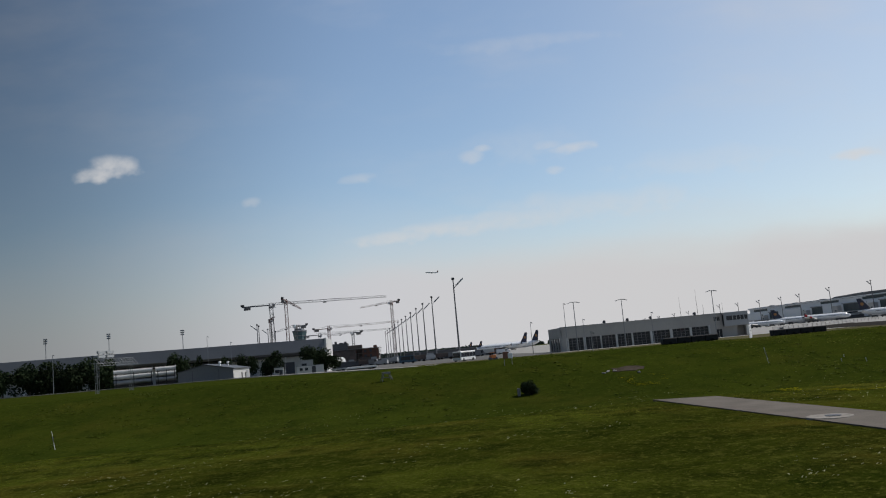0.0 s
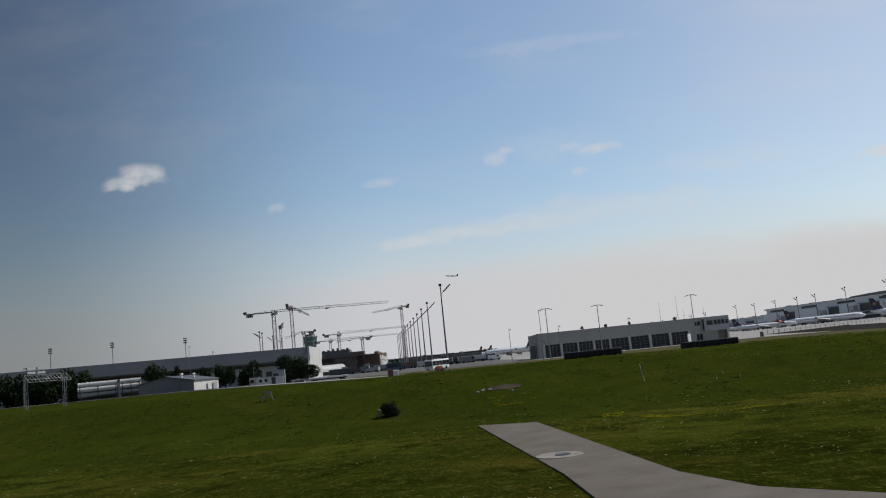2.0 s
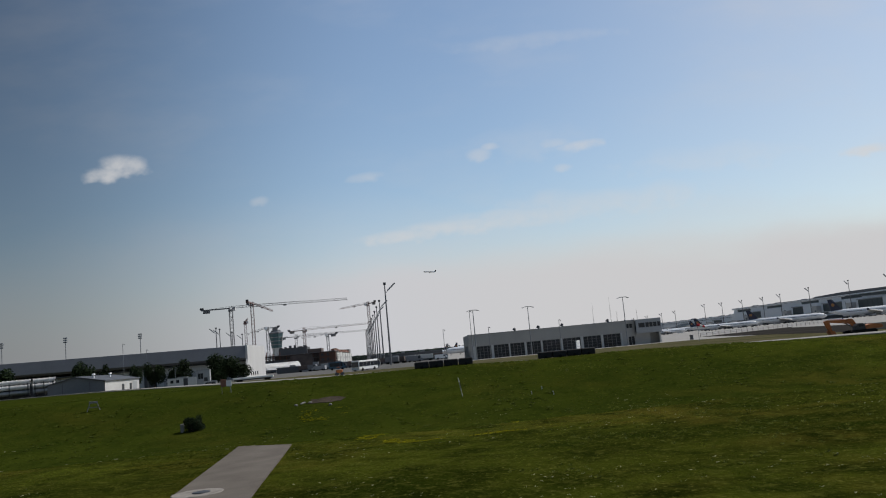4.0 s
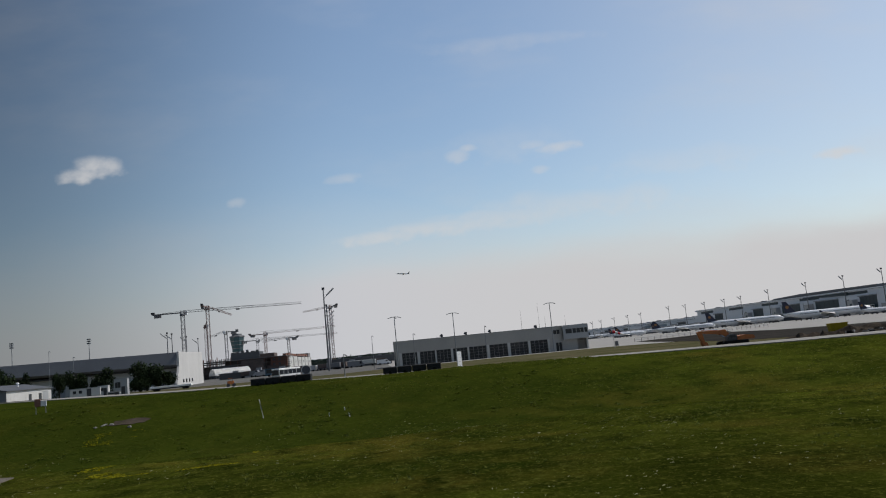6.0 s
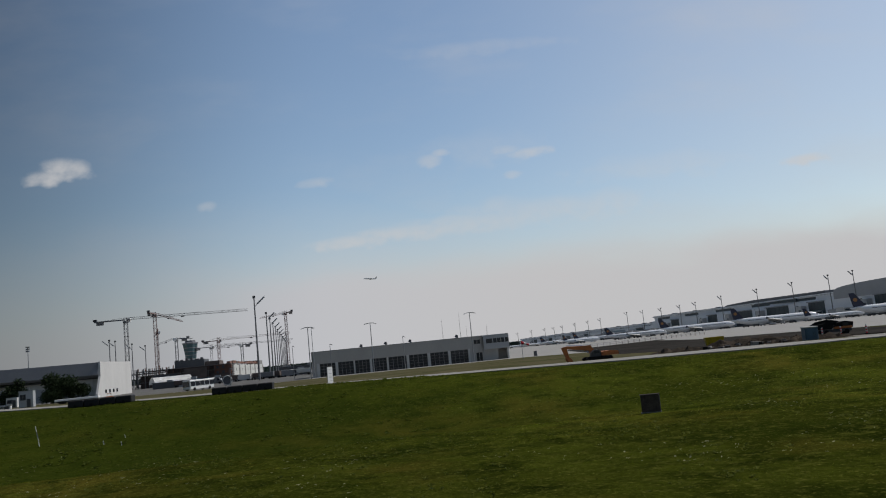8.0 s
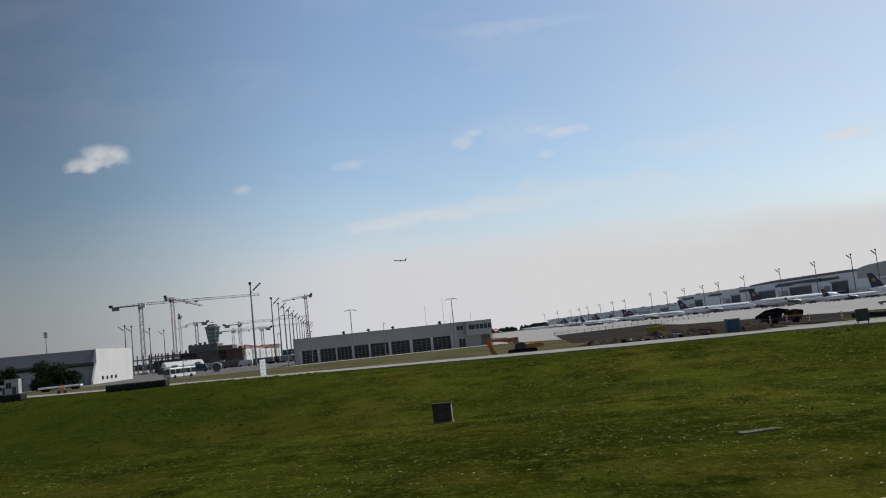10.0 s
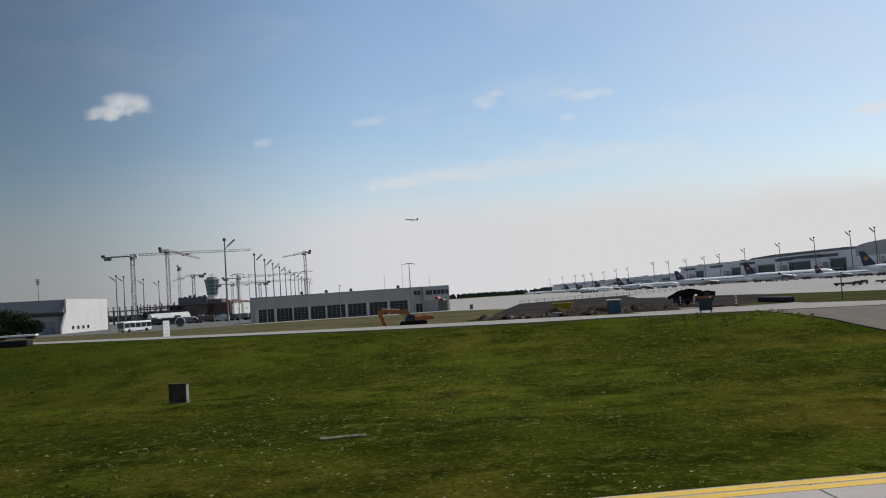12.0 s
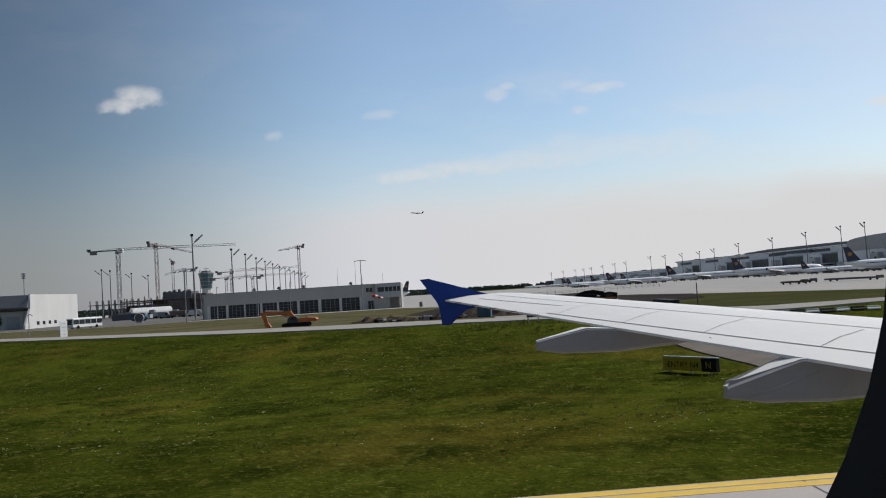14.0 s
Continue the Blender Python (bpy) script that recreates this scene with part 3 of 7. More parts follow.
# ---- trees and far woods ----
def leaf_mesh(name, seed, count, shape, size):
    """Many small leaf clumps spread through a crown made of several lobes."""
    rnd = random.Random(seed)
    lobes = [(Vector((rnd.uniform(-0.55, 0.55), rnd.uniform(-0.55, 0.55), rnd.uniform(-0.45, 0.6))), rnd.uniform(0.35, 0.6)) for _ in range(9)]
    verts, faces = [], []
    for _ in range(count):
        c, r = rnd.choice(lobes)
        d = Vector((rnd.gauss(0, 1), rnd.gauss(0, 1), rnd.gauss(0, 1))).normalized() * r * rnd.uniform(0.55, 1.05)
        p = c + d
        p = Vector((p.x * shape[0], p.y * shape[0], p.z * shape[1]))
        a = Vector((rnd.gauss(0, 1), rnd.gauss(0, 1), rnd.gauss(0, 1))).normalized() * size * rnd.uniform(0.5, 1.3)
        b = a.cross(Vector((rnd.gauss(0, 1), rnd.gauss(0, 1), rnd.gauss(0, 1)))).normalized() * size * rnd.uniform(0.4, 0.9)
        k = len(verts)
        verts += [p - a, p - a * 0.2 + b, p + a, p - a * 0.2 - b]
        faces.append((k, k + 1, k + 2, k + 3))
    me = bpy.data.meshes.new(name)
    me.from_pydata(verts, [], faces)
    me.materials.append(LEAF)
    return me


CROWNS = [leaf_mesh("crown", s, 3000, (1.0, 1.0), 0.07) for s in (3, 8, 15)]


def tree(x, y, z, height, width, kind, label):
    ob = thing("tree", x, y, z, kind * 97 + x, label, "tree", "trees before the long hall")
    bm = fresh()
    rnd = random.Random(int(x * 7 + y))
    rod(bm, (0, 0, -0.1), (0.05, 0, height * 0.45), 0.035 * height, 0.02 * height, 7)
    for k in range(6):
        a = k * 1.05 + rnd.random()
        rod(bm, (0, 0, height * (0.25 + 0.03 * k)), (math.cos(a) * width * 0.35, math.sin(a) * width * 0.35, height * (0.5 + 0.05 * k)), 0.012 * height, 0.004 * height, 5)
    part("trunk", bm, BARK, ob)
    crown = shared("crown", CROWNS[kind % 3], ob)
    crown.matrix_basis = Matrix.LocRotScale((0, 0, height * (0.44 if x < -90 else 0.50)), Euler((0, 0, kind * 1.3)), (width * 0.62, width * 0.62, height * (0.60 if x < -90 else 0.53)))
    return ob


TREES = [(-76.7, 238, 9.2, 5.5, 0), (-71.9, 240, 8.1, 3.9, 1), (-57.7, 240, 7.5, 4.9, 2), (-51.1, 241, 7.5, 6.6, 1), (-38.0, 239, 8.0, 7.5, 0), (-35.4, 241, 5.5, 6.6, 2), (-39.6, 237, 5.2, 5.8, 1), (-65.2, 246, 7.2, 3.0, 0), (-111.8, 214, 8.6, 8.8, 0), (-105.5, 213, 9.0, 8.7, 1), (-100.2, 214, 9.4, 9.3, 2), (-94.8, 215, 9.5, 9.7, 0), (-91.6, 217, 8.9, 7.4, 1), (-119.0, 214, 8.5, 8.8, 2)]
for x, y, h, w, k in TREES:
    y += 9 if x < -90 else 0
    tree(x, y, ground_z(x, y), h, w, k, "dark green leafy tree standing before a long grey hall")


def far_woods():
    rnd = random.Random(5)
    verts, faces = [], []
    for x0, x1, y0, hgt in ((-1900, 2300, 2600, 16), (-700, 60, 1500, 12), (-1500, -500, 1300, 12), (330, 620, 2300, 17)):
        for _ in range(2600):
            x, y, h = rnd.uniform(x0, x1), y0 + rnd.uniform(0, 120), hgt * rnd.uniform(0.6, 1.0)
            p = Vector((x, y, HIGH + h * rnd.uniform(0.2, 0.8)))
            r = rnd.uniform(2.5, 6.0)
            k = len(verts)
            verts += [p + Vector((rnd.uniform(-r, r), rnd.uniform(-2, 2), rnd.uniform(-r, r * 0.8))) for _ in range(4)] + [p + Vector((0, -3, 0))]
            q = rnd.uniform(0.5, 0.9) * r
            verts += [(x - r, y, HIGH), (x + r, y, HIGH), (x + q, y, HIGH + h * 0.86), (x - q * 0.7, y, HIGH + h * 0.9)]
            faces += [(k, k + 1, k + 4), (k + 1, k + 2, k + 4), (k + 2, k + 3, k + 4), (k + 3, k, k + 4), (k + 5, k + 6, k + 7, k + 8)]
    me = bpy.data.meshes.new("far_woods")
    me.from_pydata(verts, [], faces)
    # the haze over these woods is only in their leaf colour
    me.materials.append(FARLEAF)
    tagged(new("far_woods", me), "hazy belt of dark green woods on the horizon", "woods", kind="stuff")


far_woods()


# ---- lamp masts ----
def flood_mast(x, y, top, rz, label="tall grey apron floodlight mast with a slanting lamp arm", arm=4.6):
    ob = thing("floodlight_mast", x, y, HIGH, rz, label, "floodlight", "apron floodlight masts")
    h = top - HIGH
    part("pole", rod(fresh(), (0, 0, -0.2), (0, 0, h), 0.38, 0.2, 10), CRANEGREY, ob)
    bm = fresh()
    box(bm, -0.5, -0.4, h - 0.5, 0.45, 0.4, h + 0.35)
    part("cap", bm, DARKSTEEL, ob)
    part("arm", rod(fresh(), (0, 0, h - 3.6), (arm * 0.8, 0, h + 0.1), 0.10, 0.08, 6), STEEL, ob)
    lampbm = fresh()
    box(lampbm, -0.62, -0.42, -0.38, 0.32, 0.42, 0.12, 0.08)
    first = part("lamp", lampbm, STEEL, ob)
    first.matrix_basis = pose(arm * 0.28, 0, h - 2.1, 0, -35, 0)
    for k in range(1, 4):
        shared("lamp", first.data, ob, pose(arm * (0.28 + 0.15 * k), 0, h - 2.1 + 0.62 * k, 0, -35, 0))
    return ob


flood_mast(4.3, 301.4, 30.6, 10)
for k in range(12):
    if k == 0:
        x, y = -5.2, 383.5
    else:
        x, y = -10.7 - 5.0 * (k - 1), 427.5 + 41.0 * (k - 1)
    flood_mast(x, y, 30.2, 8)
for x, y, top in ((-109, 482.8, 30), (-112.3, 501.8, 30.2), (-115, 539.8, 29.5), (-117, 573, 29)):
    flood_mast(x, y, top, 190)


def head_lamp(x, y, z0, top, rz, wide=1.6, label="slim grey lamp mast with a flat double head", name="lamp_mast", double=True, r=0.14):
    ob = thing(name, x, y, z0, rz, label, "street lamp", "slim lamp masts")
    h = top - z0
    part("pole", rod(fresh(), (0, 0, -0.1), (0, 0, h), r, r * 0.6, 8), STEEL, ob)
    for s in ((-1, 1) if double else (1,)):
        bm = fresh()
        prism(bm, [(0, 0), (s * wide * 0.5, -0.05), (s * wide, -0.28), (s * wide, -0.16), (s * wide * 0.5, 0.1), (0, 0.14)], 1, -0.22, 0.22)
        bmesh.ops.recalc_face_normals(bm, faces=bm.faces)
        head = part("lamp_head", bm, STEEL, ob)
        head.matrix_basis = pose(0, 0, h)
    return ob


for x, y, top in ((47.1, 220.2, 13.9), (72.9, 225.5, 14.3), (32.6, 209, 13.8)):
    head_lamp(x, y, HIGH, top, 8)
for x, y, top in ((32.0, 222.3, 14.2), (36.5, 221.0, 9.6), (55.0, 222.0, 9.8), (24.5, 240, 10.5)):
    head_lamp(x, y, HIGH, top, 8, 0.55, "slim grey lamp post with a small head", double=False, r=0.10)
for x, y, top in ((-149.5, 473.7, 29.8), (-189, 467.3, 31.1), (-222, 462, 31)):
    ob = head_lamp(x, y, HIGH, top, 0, 1.4, "distant tall floodlight mast with a square lamp rack", "floodlight_mast", False, 0.3)
    for r in range(3):
        for c in range(2):
            fl = part("floodlight_head", box(fresh(), -1.1 + c * 1.15, -0.3, -2.3 + r * 1.15, -0.2 + c * 1.15, 0.3, -1.6 + r * 1.15), STEEL, ob)
            fl.matrix_basis = pose(0, 0, top - HIGH)
for x, y, top in ((-96.9, 205, 12.2), (-75.1, 262, 15.9), (-67.8, 262, 13.5), (-40, 205, 6.6), (26, 150, 5.5)):
    head_lamp(x, y, ground_z(x, y), top, 20, 0.6, "thin street lamp beside the service road", "street_lamp", False, 0.09)


# ---- tower cranes ----
def lattice(bm, p, q, width, bay, r, tri=False):
    """An open truss from p to q."""
    p, q = Vector(p), Vector(q)
    d = q - p
    n = max(2, int(d.length / bay))
    d.normalize()
    side = d.cross(Vector((0, 0, 1)))
    side = Vector((1, 0, 0)) if side.length < 0.1 else side.normalized()
    up = side.cross(d).normalized()
    if tri:
        corners = [side * -width / 2, side * width / 2, up * width * 0.9]
    else:
        corners = [side * a * width / 2 + up * b * width / 2 for a, b in ((-1, -1), (1, -1), (1, 1), (-1, 1))]
    for c in corners:
        rod(bm, p + c, q + c, r, r, 4)
    step = (q - p) / n
    m = len(corners)
    for k in range(n):
        a = p + step * k
        b = a + step
        for j in range(m):
            c0, c1 = corners[j], corners[(j + 1) % m]
            rod(bm, a + (c0 if k % 2 else c1), b + (c1 if k % 2 else c0), r * 0.6, r * 0.6, 3, False)
    return bm


def crane(x, y, top, jib_deg, jib, counter, mat, label, apex=4.0, rise=0.0, width=2.2):
    """jib_deg: the way the jib points, from +x."""
    ob = thing("tower_crane", x, y, HIGH, jib_deg, label, "crane", "tower cranes")
    h = top - HIGH - 2
    part("mast", lattice(fresh(), (0, 0, 0), (0, 0, h - 1.6), width * 0.85, 2.2, 0.15), mat, ob)
    bm = fresh()
    box(bm, -2.6, -2.6, -0.4, 2.6, 2.6, 0.6)
    part("base", bm, RAWCONCRETE, ob)
    bm = fresh()
    rod(bm, (0, 0, h - 1.8), (0, 0, h - 0.6), 1.5, 1.5, 10)
    part("slewing_ring", bm, mat, ob)
    bm = fresh()
    box(bm, 0.6, 1.0, h - 1.4, 2.4, 2.6, h + 0.9, 0.1)
    part("cab", bm, WHITEPAINT, ob)
    part("jib", lattice(fresh(), (1.0, 0, h), (jib, 0, h + rise), 1.25, 2.2, 0.095, True), mat, ob)
    part("counter_jib", box(fresh(), -counter, -0.9, h - 0.25, -0.5, 0.9, h + 0.35), mat, ob)
    bm = fresh()
    for k in range(3):
        box(bm, -counter + 1.2 + k * 1.3, -0.9, h - 1.9, -counter + 1.2 + k * 1.3 + 1.1, 0.9, h - 0.25)
    part("counterweight", bm, RAWCONCRETE, ob)
    bm = fresh()
    box(bm, -counter - 0.6, -0.8, h + 0.35, -counter + 1.4, 0.8, h + 1.5, 0.08)
    part("winch", bm, DARKSTEEL, ob)
    if apex:
        part("apex", lattice(fresh(), (0, 0, h - 0.5), (0, 0, h + apex), 1.6, 1.6, 0.14), mat, ob)
        bm = fresh()
        rod(bm, (0, 0, h + apex), (-counter * 0.8, 0, h + 0.3), 0.07, 0.07, 4)
        rod(bm, (0, 0, h + apex), (jib * 0.6, 0, h + rise * 0.6 + 1.3), 0.07, 0.07, 4)
        part("stay", bm, DARKSTEEL, ob)
    bm = fresh()
    box(bm, jib * 0.45, -0.6, h - 0.7 + rise * 0.45, jib * 0.45 + 1.8, 0.6, h - 0.1 + rise * 0.45)
    part("trolley", bm, DARKSTEEL, ob)
    return ob


crane(-101.1, 487.9, 43.0, 4, 68, 17, CRANEGREY, "tall grey tower crane with a long jib over the building site", 1.2, -1.0)
crane(-106.3, 561.5, 50.5, 93, 85, 16, CRANERED, "tall reddish tower crane with a long jib", 1.2, -1.0)
crane(-46.1, 738.9, 54.5, 115.6, 80, 18, CRANERED, "distant reddish tower crane with a raised jib", 2.0, 2.0)
crane(-115.2, 642.8, 36.8, 205, 15, 9, CRANEGREY, "smaller grey luffing crane beside the control tower", 1.0, -4.0)
crane(-149.2, 712.1, 47.0, 287, 40, 9, CRANERED, "reddish tower crane seen end on", 1.0)
crane(-100, 715, 35.5, -10, 62, 14, CRANERED, "low reddish tower crane behind the building site", 2.5)
crane(-112, 740, 31.5, 12, 70, 14, CRANEGREY, "low grey tower crane behind the building site", 2.0)
crane(-78, 700, 29.5, 200, 22, 8, CRANEGREY, "small grey crane on the building site", 1.0, -1.5)

# ---- control tower ----
tower = thing("control_tower", -129.4, 739.5, HIGH, 8, "apron control tower with a flared greenish glass cab", "control tower")


def octagon(r, z, n=8):
    return [(r * math.cos(2 * math.pi * (k + 0.5) / n), r * math.sin(2 * math.pi * (k + 0.5) / n), z) for k in range(n)]


part("shaft", loft(fresh(), [octagon(4.2, -0.2), octagon(4.2, 20)]), PALEWALL, tower)
part("glass_cab", loft(fresh(), [octagon(4.8, 19.8), octagon(5.2, 24), octagon(6.6, 32.5)]), GLASSGREEN, tower)
for zc in (22.5, 25.6, 28.8):
    part("floor_band", loft(fresh(), [octagon(4.95 + (zc - 20) * 0.145, zc), octagon(5.0 + (zc - 20) * 0.145, zc + 0.45)]), STEEL, tower)
part("roof", loft(fresh(), [octagon(7.0, 32.4), octagon(7.0, 33.4), octagon(4.6, 34.0), octagon(4.4, 35.4)]), ROOFGREY, tower)
bm = fresh()
rod(bm, (0, 0, 35.2), (0, 0, 39), 0.2, 0.12, 6)
rod(bm, (-2.2, 0, 37.2), (2.2, 0, 37.2), 0.2, 0.2, 6)
part("antenna", bm, DARKSTEEL, tower)

# ---- hangar with the glazed doors ----
def wall_with_openings(bm, x0, x1, z0, z1, y0, y1, holes):
    """A wall in the x-z plane from y0 to y1 with rectangular openings (x0, x1, z0, z1) clear through it."""
    xs = sorted({x0, x1, *(v for h in holes for v in h[:2])})
    zs = sorted({z0, z1, *(v for h in holes for v in h[2:])})
    for a, b in zip(xs, xs[1:]):
        for c, d in zip(zs, zs[1:]):
            mx, mz = (a + b) / 2, (c + d) / 2
            if not any(h[0] < mx < h[1] and h[2] < mz < h[3] for h in holes):
                box(bm, a, y0, c, b, y1, d)
    bmesh.ops.remove_doubles(bm, verts=bm.verts, dist=0.0005)
    inner = [f for f in bm.faces if len(f.verts) == 4 and any(g is not f and set(g.verts) == set(f.verts) for v in f.verts for g in v.link_faces)]
    bmesh.ops.delete(bm, geom=inner, context="FACES_ONLY")
    return bm


HX, HY = 31.0, 226.3
hangar = thing("fire_station", HX, HY, HIGH - 0.3, 3.0, "long low grey garage hall with a row of glazed doors", "building")
HL, HH, HD = 51.8, 6.85, 19.0
DOORS = [(2.0, 6.0), (6.7, 10.7), (11.1, 14.9), (15.5, 19.3), (19.8, 24.5), (25.2, 30.0), (30.8, 35.5), (36.2, 40.8)]
DTOP = 3.75
holes = [(a, b, 0.05, DTOP) for a, b in DOORS] + [(42.6, 44.3, 4.9, 6.0), (43.0, 44.6, 0.05, 2.6)]
part("front_wall", wall_with_openings(fresh(), 0, 45.0, 0, HH, 0, 0.4, holes), HANGARWALL, hangar)
ends = [(2.2, 5.2, 0.05, 4.0), (6.0, 9.0, 0.05, 4.0), (9.8, 12.8, 0.05, 4.0), (13.6, 16.6, 0.05, 4.0)]
endw = part("end_wall", wall_with_openings(fresh(), 0, HD, 0, HH, 0, 0.4, ends), HANGARWALL, hangar)
endw.matrix_basis = pose(0, HD, 0, 0, 0, -90)
part("back_wall", box(fresh(), 0.4, HD - 0.4, 0, HL, HD, HH), HANGARWALL, hangar)
part("side_wall", box(fresh(), HL - 0.4, 0.4, 0, HL, HD - 0.4, HH), HANGARWALL, hangar)
part("roof", box(fresh(), 0.4, 0.4, HH - 0.6, HL - 0.4, HD - 0.4, HH - 0.3), ROOFGREY, hangar)
part("parapet", box(fresh(), -0.08, -0.08, HH, 45.0, 0.5, HH + 0.14), STEEL, hangar)
part("floor_slab", box(fresh(), 0.4, 0.4, -0.1, HL - 0.4, HD - 0.4, 0.04), RAWCONCRETE, hangar)
# glazed sectional doors
for i, (a, b) in enumerate(DOORS):
    door = part("door_panel", box(fresh(), a, 0.22, 0.05, b, 0.26, DTOP), GLASS, hangar, "dark glazed sectional door")
    bars = fresh()
    n = 4
    for k in range(n + 1):
        xx = a + (b - a) * k / n
        box(bars, max(a, xx - 0.05), 0.14, 0.05, min(b, xx + 0.05), 0.22, DTOP)
    part("mullion", bars, CRANEGREY, door)
    for k in range(6):
        zz = 0.05 + (DTOP - 0.1) * k / 5
        part("rail", box(fresh(), a, 0.16, zz, b, 0.215, zz + (0.45 if k == 0 else 0.06)), CRANEGREY if k else DARKSTEEL, door)
for a, b in ((1.2, 2.0), (6.0, 6.7), (10.7, 11.1), (14.9, 15.5), (19.3, 19.8), (24.5, 25.2), (30.0, 30.8), (35.5, 36.2), (40.8, 41.4)):
    part("pillar", box(fresh(), a + 0.06, -0.12, 0, b - 0.06, -0.003, DTOP + 0.1), PALEWALL, hangar, "pale pillar between doors")
for a, b, c, d in ends:
    w = part("end_door", box(fresh(), a, 0.2, c, b, 0.26, d), GLASS, hangar)
    w.matrix_basis = pose(0, HD, 0, 0, 0, -90)
part("window", box(fresh(), 42.6, 0.2, 4.9, 44.3, 0.26, 6.0), GLASS, hangar)
part("window_bar", box(fresh(), 43.42, 0.12, 4.9, 43.5, 0.2, 6.0), PALEWALL, hangar)
sd = part("side_door", box(fresh(), 43.0, 0.2, 0.05, 44.6, 0.26, 2.6), GLASS, hangar)
part("door_frame", box(fresh(), 43.76, 0.12, 0.05, 43.84, 0.2, 2.6), PALEWALL, sd)
# upper office with a ribbon of windows, standing out over the ground floor
part("office_block", wall_with_openings(fresh(), 45.0, HL, 3.2, HH + 0.1, -1.1, -0.8, [(45.7, 47.4, 4.75, 5.95), (47.6, 50.6, 4.75, 5.95), (50.8, 51.6, 4.75, 5.95)]), GREYWALL, hangar)
part("office_floor", box(fresh(), 45.0, -0.8, 3.2, HL, 0.4, 3.5), GREYWALL, hangar)
part("office_side", box(fresh(), HL - 0.3, -0.8, 3.5, HL, 0.4, HH + 0.1), GREYWALL, hangar)
part("office_roof", box(fresh(), 45.0, -0.8, HH - 0.2, HL - 0.3, 0.4, HH + 0.1), ROOFGREY, hangar)
part("lower_wall", box(fresh(), 45.0, 0, 0, HL - 3.0, 0.4, 3.2), HANGARWALL, hangar)
part("porch_wall", box(fresh(), HL - 3.0, 2.0, 0, HL - 0.4, 2.3, 3.2), HANGARWALL, hangar)
part("porch_post", box(fresh(), HL - 0.6, -0.6, 0, HL - 0.2, -0.2, 3.2), PALEWALL, hangar)
for a, b in ((45.7, 47.4), (47.6, 50.6), (50.8, 51.6)):
    part("office_window", box(fresh(), a, -0.98, 4.75, b, -0.92, 5.95), GLASS, hangar)
for x in (48.55, 49.6):
    part("window_bar", box(fresh(), x, -1.06, 4.75, x + 0.08, -0.99, 5.95), PALEWALL, hangar)
for x, s in ((13.0, 0.5), (19.5, 0.55), (26.0, 0.5), (38.5, 0.55)):
    bm = fresh()
    rod(bm, (x, 3, HH - 0.5), (x, 3, HH + 0.3), 0.12, 0.12, 6)
    rod(bm, (x - 0.1, 3, HH + 0.3), (x + 0.15, 3, HH + 0.95), s, s * 0.55, 9)
    part("roof_vent", bm, DARKSTEEL, hangar, "dark roof ventilator cowl")
for x, h in ((35.0, 5.5), (39.8, 7.0), (41.5, 3.0), (47.0, 3.0)):
    part("antenna", rod(fresh(), (x, 4, HH - 0.4), (x, 4, HH + h), 0.05, 0.02, 5), DARKSTEEL, hangar)

# windsock before the hangar
sock = thing("windsock", 80.2, 186.0, HIGH + 0.1, 0, "red and white striped windsock on a thin pole", "windsock")
sock.scale = (0.9, 0.9, 0.9)
part("pole", rod(fresh(), (0, 0, 0), (0, 0, 4.2), 0.06, 0.04, 8), STEEL, sock)
for k in range(4):
    a, b = k / 4, (k + 1) / 4
    bm = fresh()
    p, q = Vector((-0.1 - 2.3 * 0 + 2.4 * a, 0, 3.95 - 0.9 * a)), Vector((-0.1 + 2.4 * b, 0, 3.95 - 0.9 * b))
    rod(bm, p, q, 0.36 - 0.18 * a, 0.36 - 0.18 * b, 10, False)
    part("sock_band", bm, REDCLOTH if k % 2 == 0 else WHITECLOTH, sock)

# ---- long hall with the white end wall ----
hall = thing("cargo_hall", -39.7, 273.5, HIGH, 5.0, "long grey-roofed hall with a windowless white end wall", "building")
HALL = 330.0
fascia = fresh()
loft(fascia, [[(x, -0.3, 6.3 + lift), (x, -1.3, 7.0 + lift), (x, 0.2, 10.9 + lift), (x, 1.2, 10.9 + lift), (x, 1.2, 6.3 + lift)] for x, lift in ((-HALL, 3.0), (-90, 1.2), (-0.3, 0.0))])
bmesh.ops.recalc_face_normals(fascia, faces=fascia.faces)
part("fascia", fascia, ROOFGREY, hall, "dark grey sheet-metal roof edge")
bm = fresh()
loft(bm, [[(x, 1.2, 10.6 + lift), (x, 38.5, 10.6 + lift), (x, 38.5, 10.9 + lift), (x, 1.2, 10.9 + lift)] for x, lift in ((-HALL, 3.0), (-90, 1.2), (-0.3, 0.0))])
bmesh.ops.recalc_face_normals(bm, faces=bm.faces)
part("roof", bm, ROOFGREY, hall)
part("soffit", box(fresh(), -HALL, 0.9, 5.9, -0.3, 2.2, 6.28), DARKWALL, hall)
part("front_wall", box(fresh(), -HALL, 2.2, 0, -0.3, 2.6, 6.28), PALEWALL, hall, "pale front wall under the roof edge")
part("back_wall", box(fresh(), -HALL, 38.0, 0, -0.3, 38.4, 10.6), PALEWALL, hall)
bm = fresh()
prism(bm, [(-4.6, -0.1), (-4.4, 1.2), (-0.4, 6.6), (-0.4, 11.05), (39.2, 11.2), (39.2, -0.1)], 0, -0.3, 0.3)
bmesh.ops.recalc_face_normals(bm, faces=bm.faces)
part("end_wall", bm, WHITEWALL, hall, "plain white end wall with a slanted corner")
for k in range(4):
    part("end_window", box(fresh(), 0.3, 4.0 + k * 4.6, 1.2, 0.36, 5.9 + k * 4.6, 2.3), GLASS, hall)
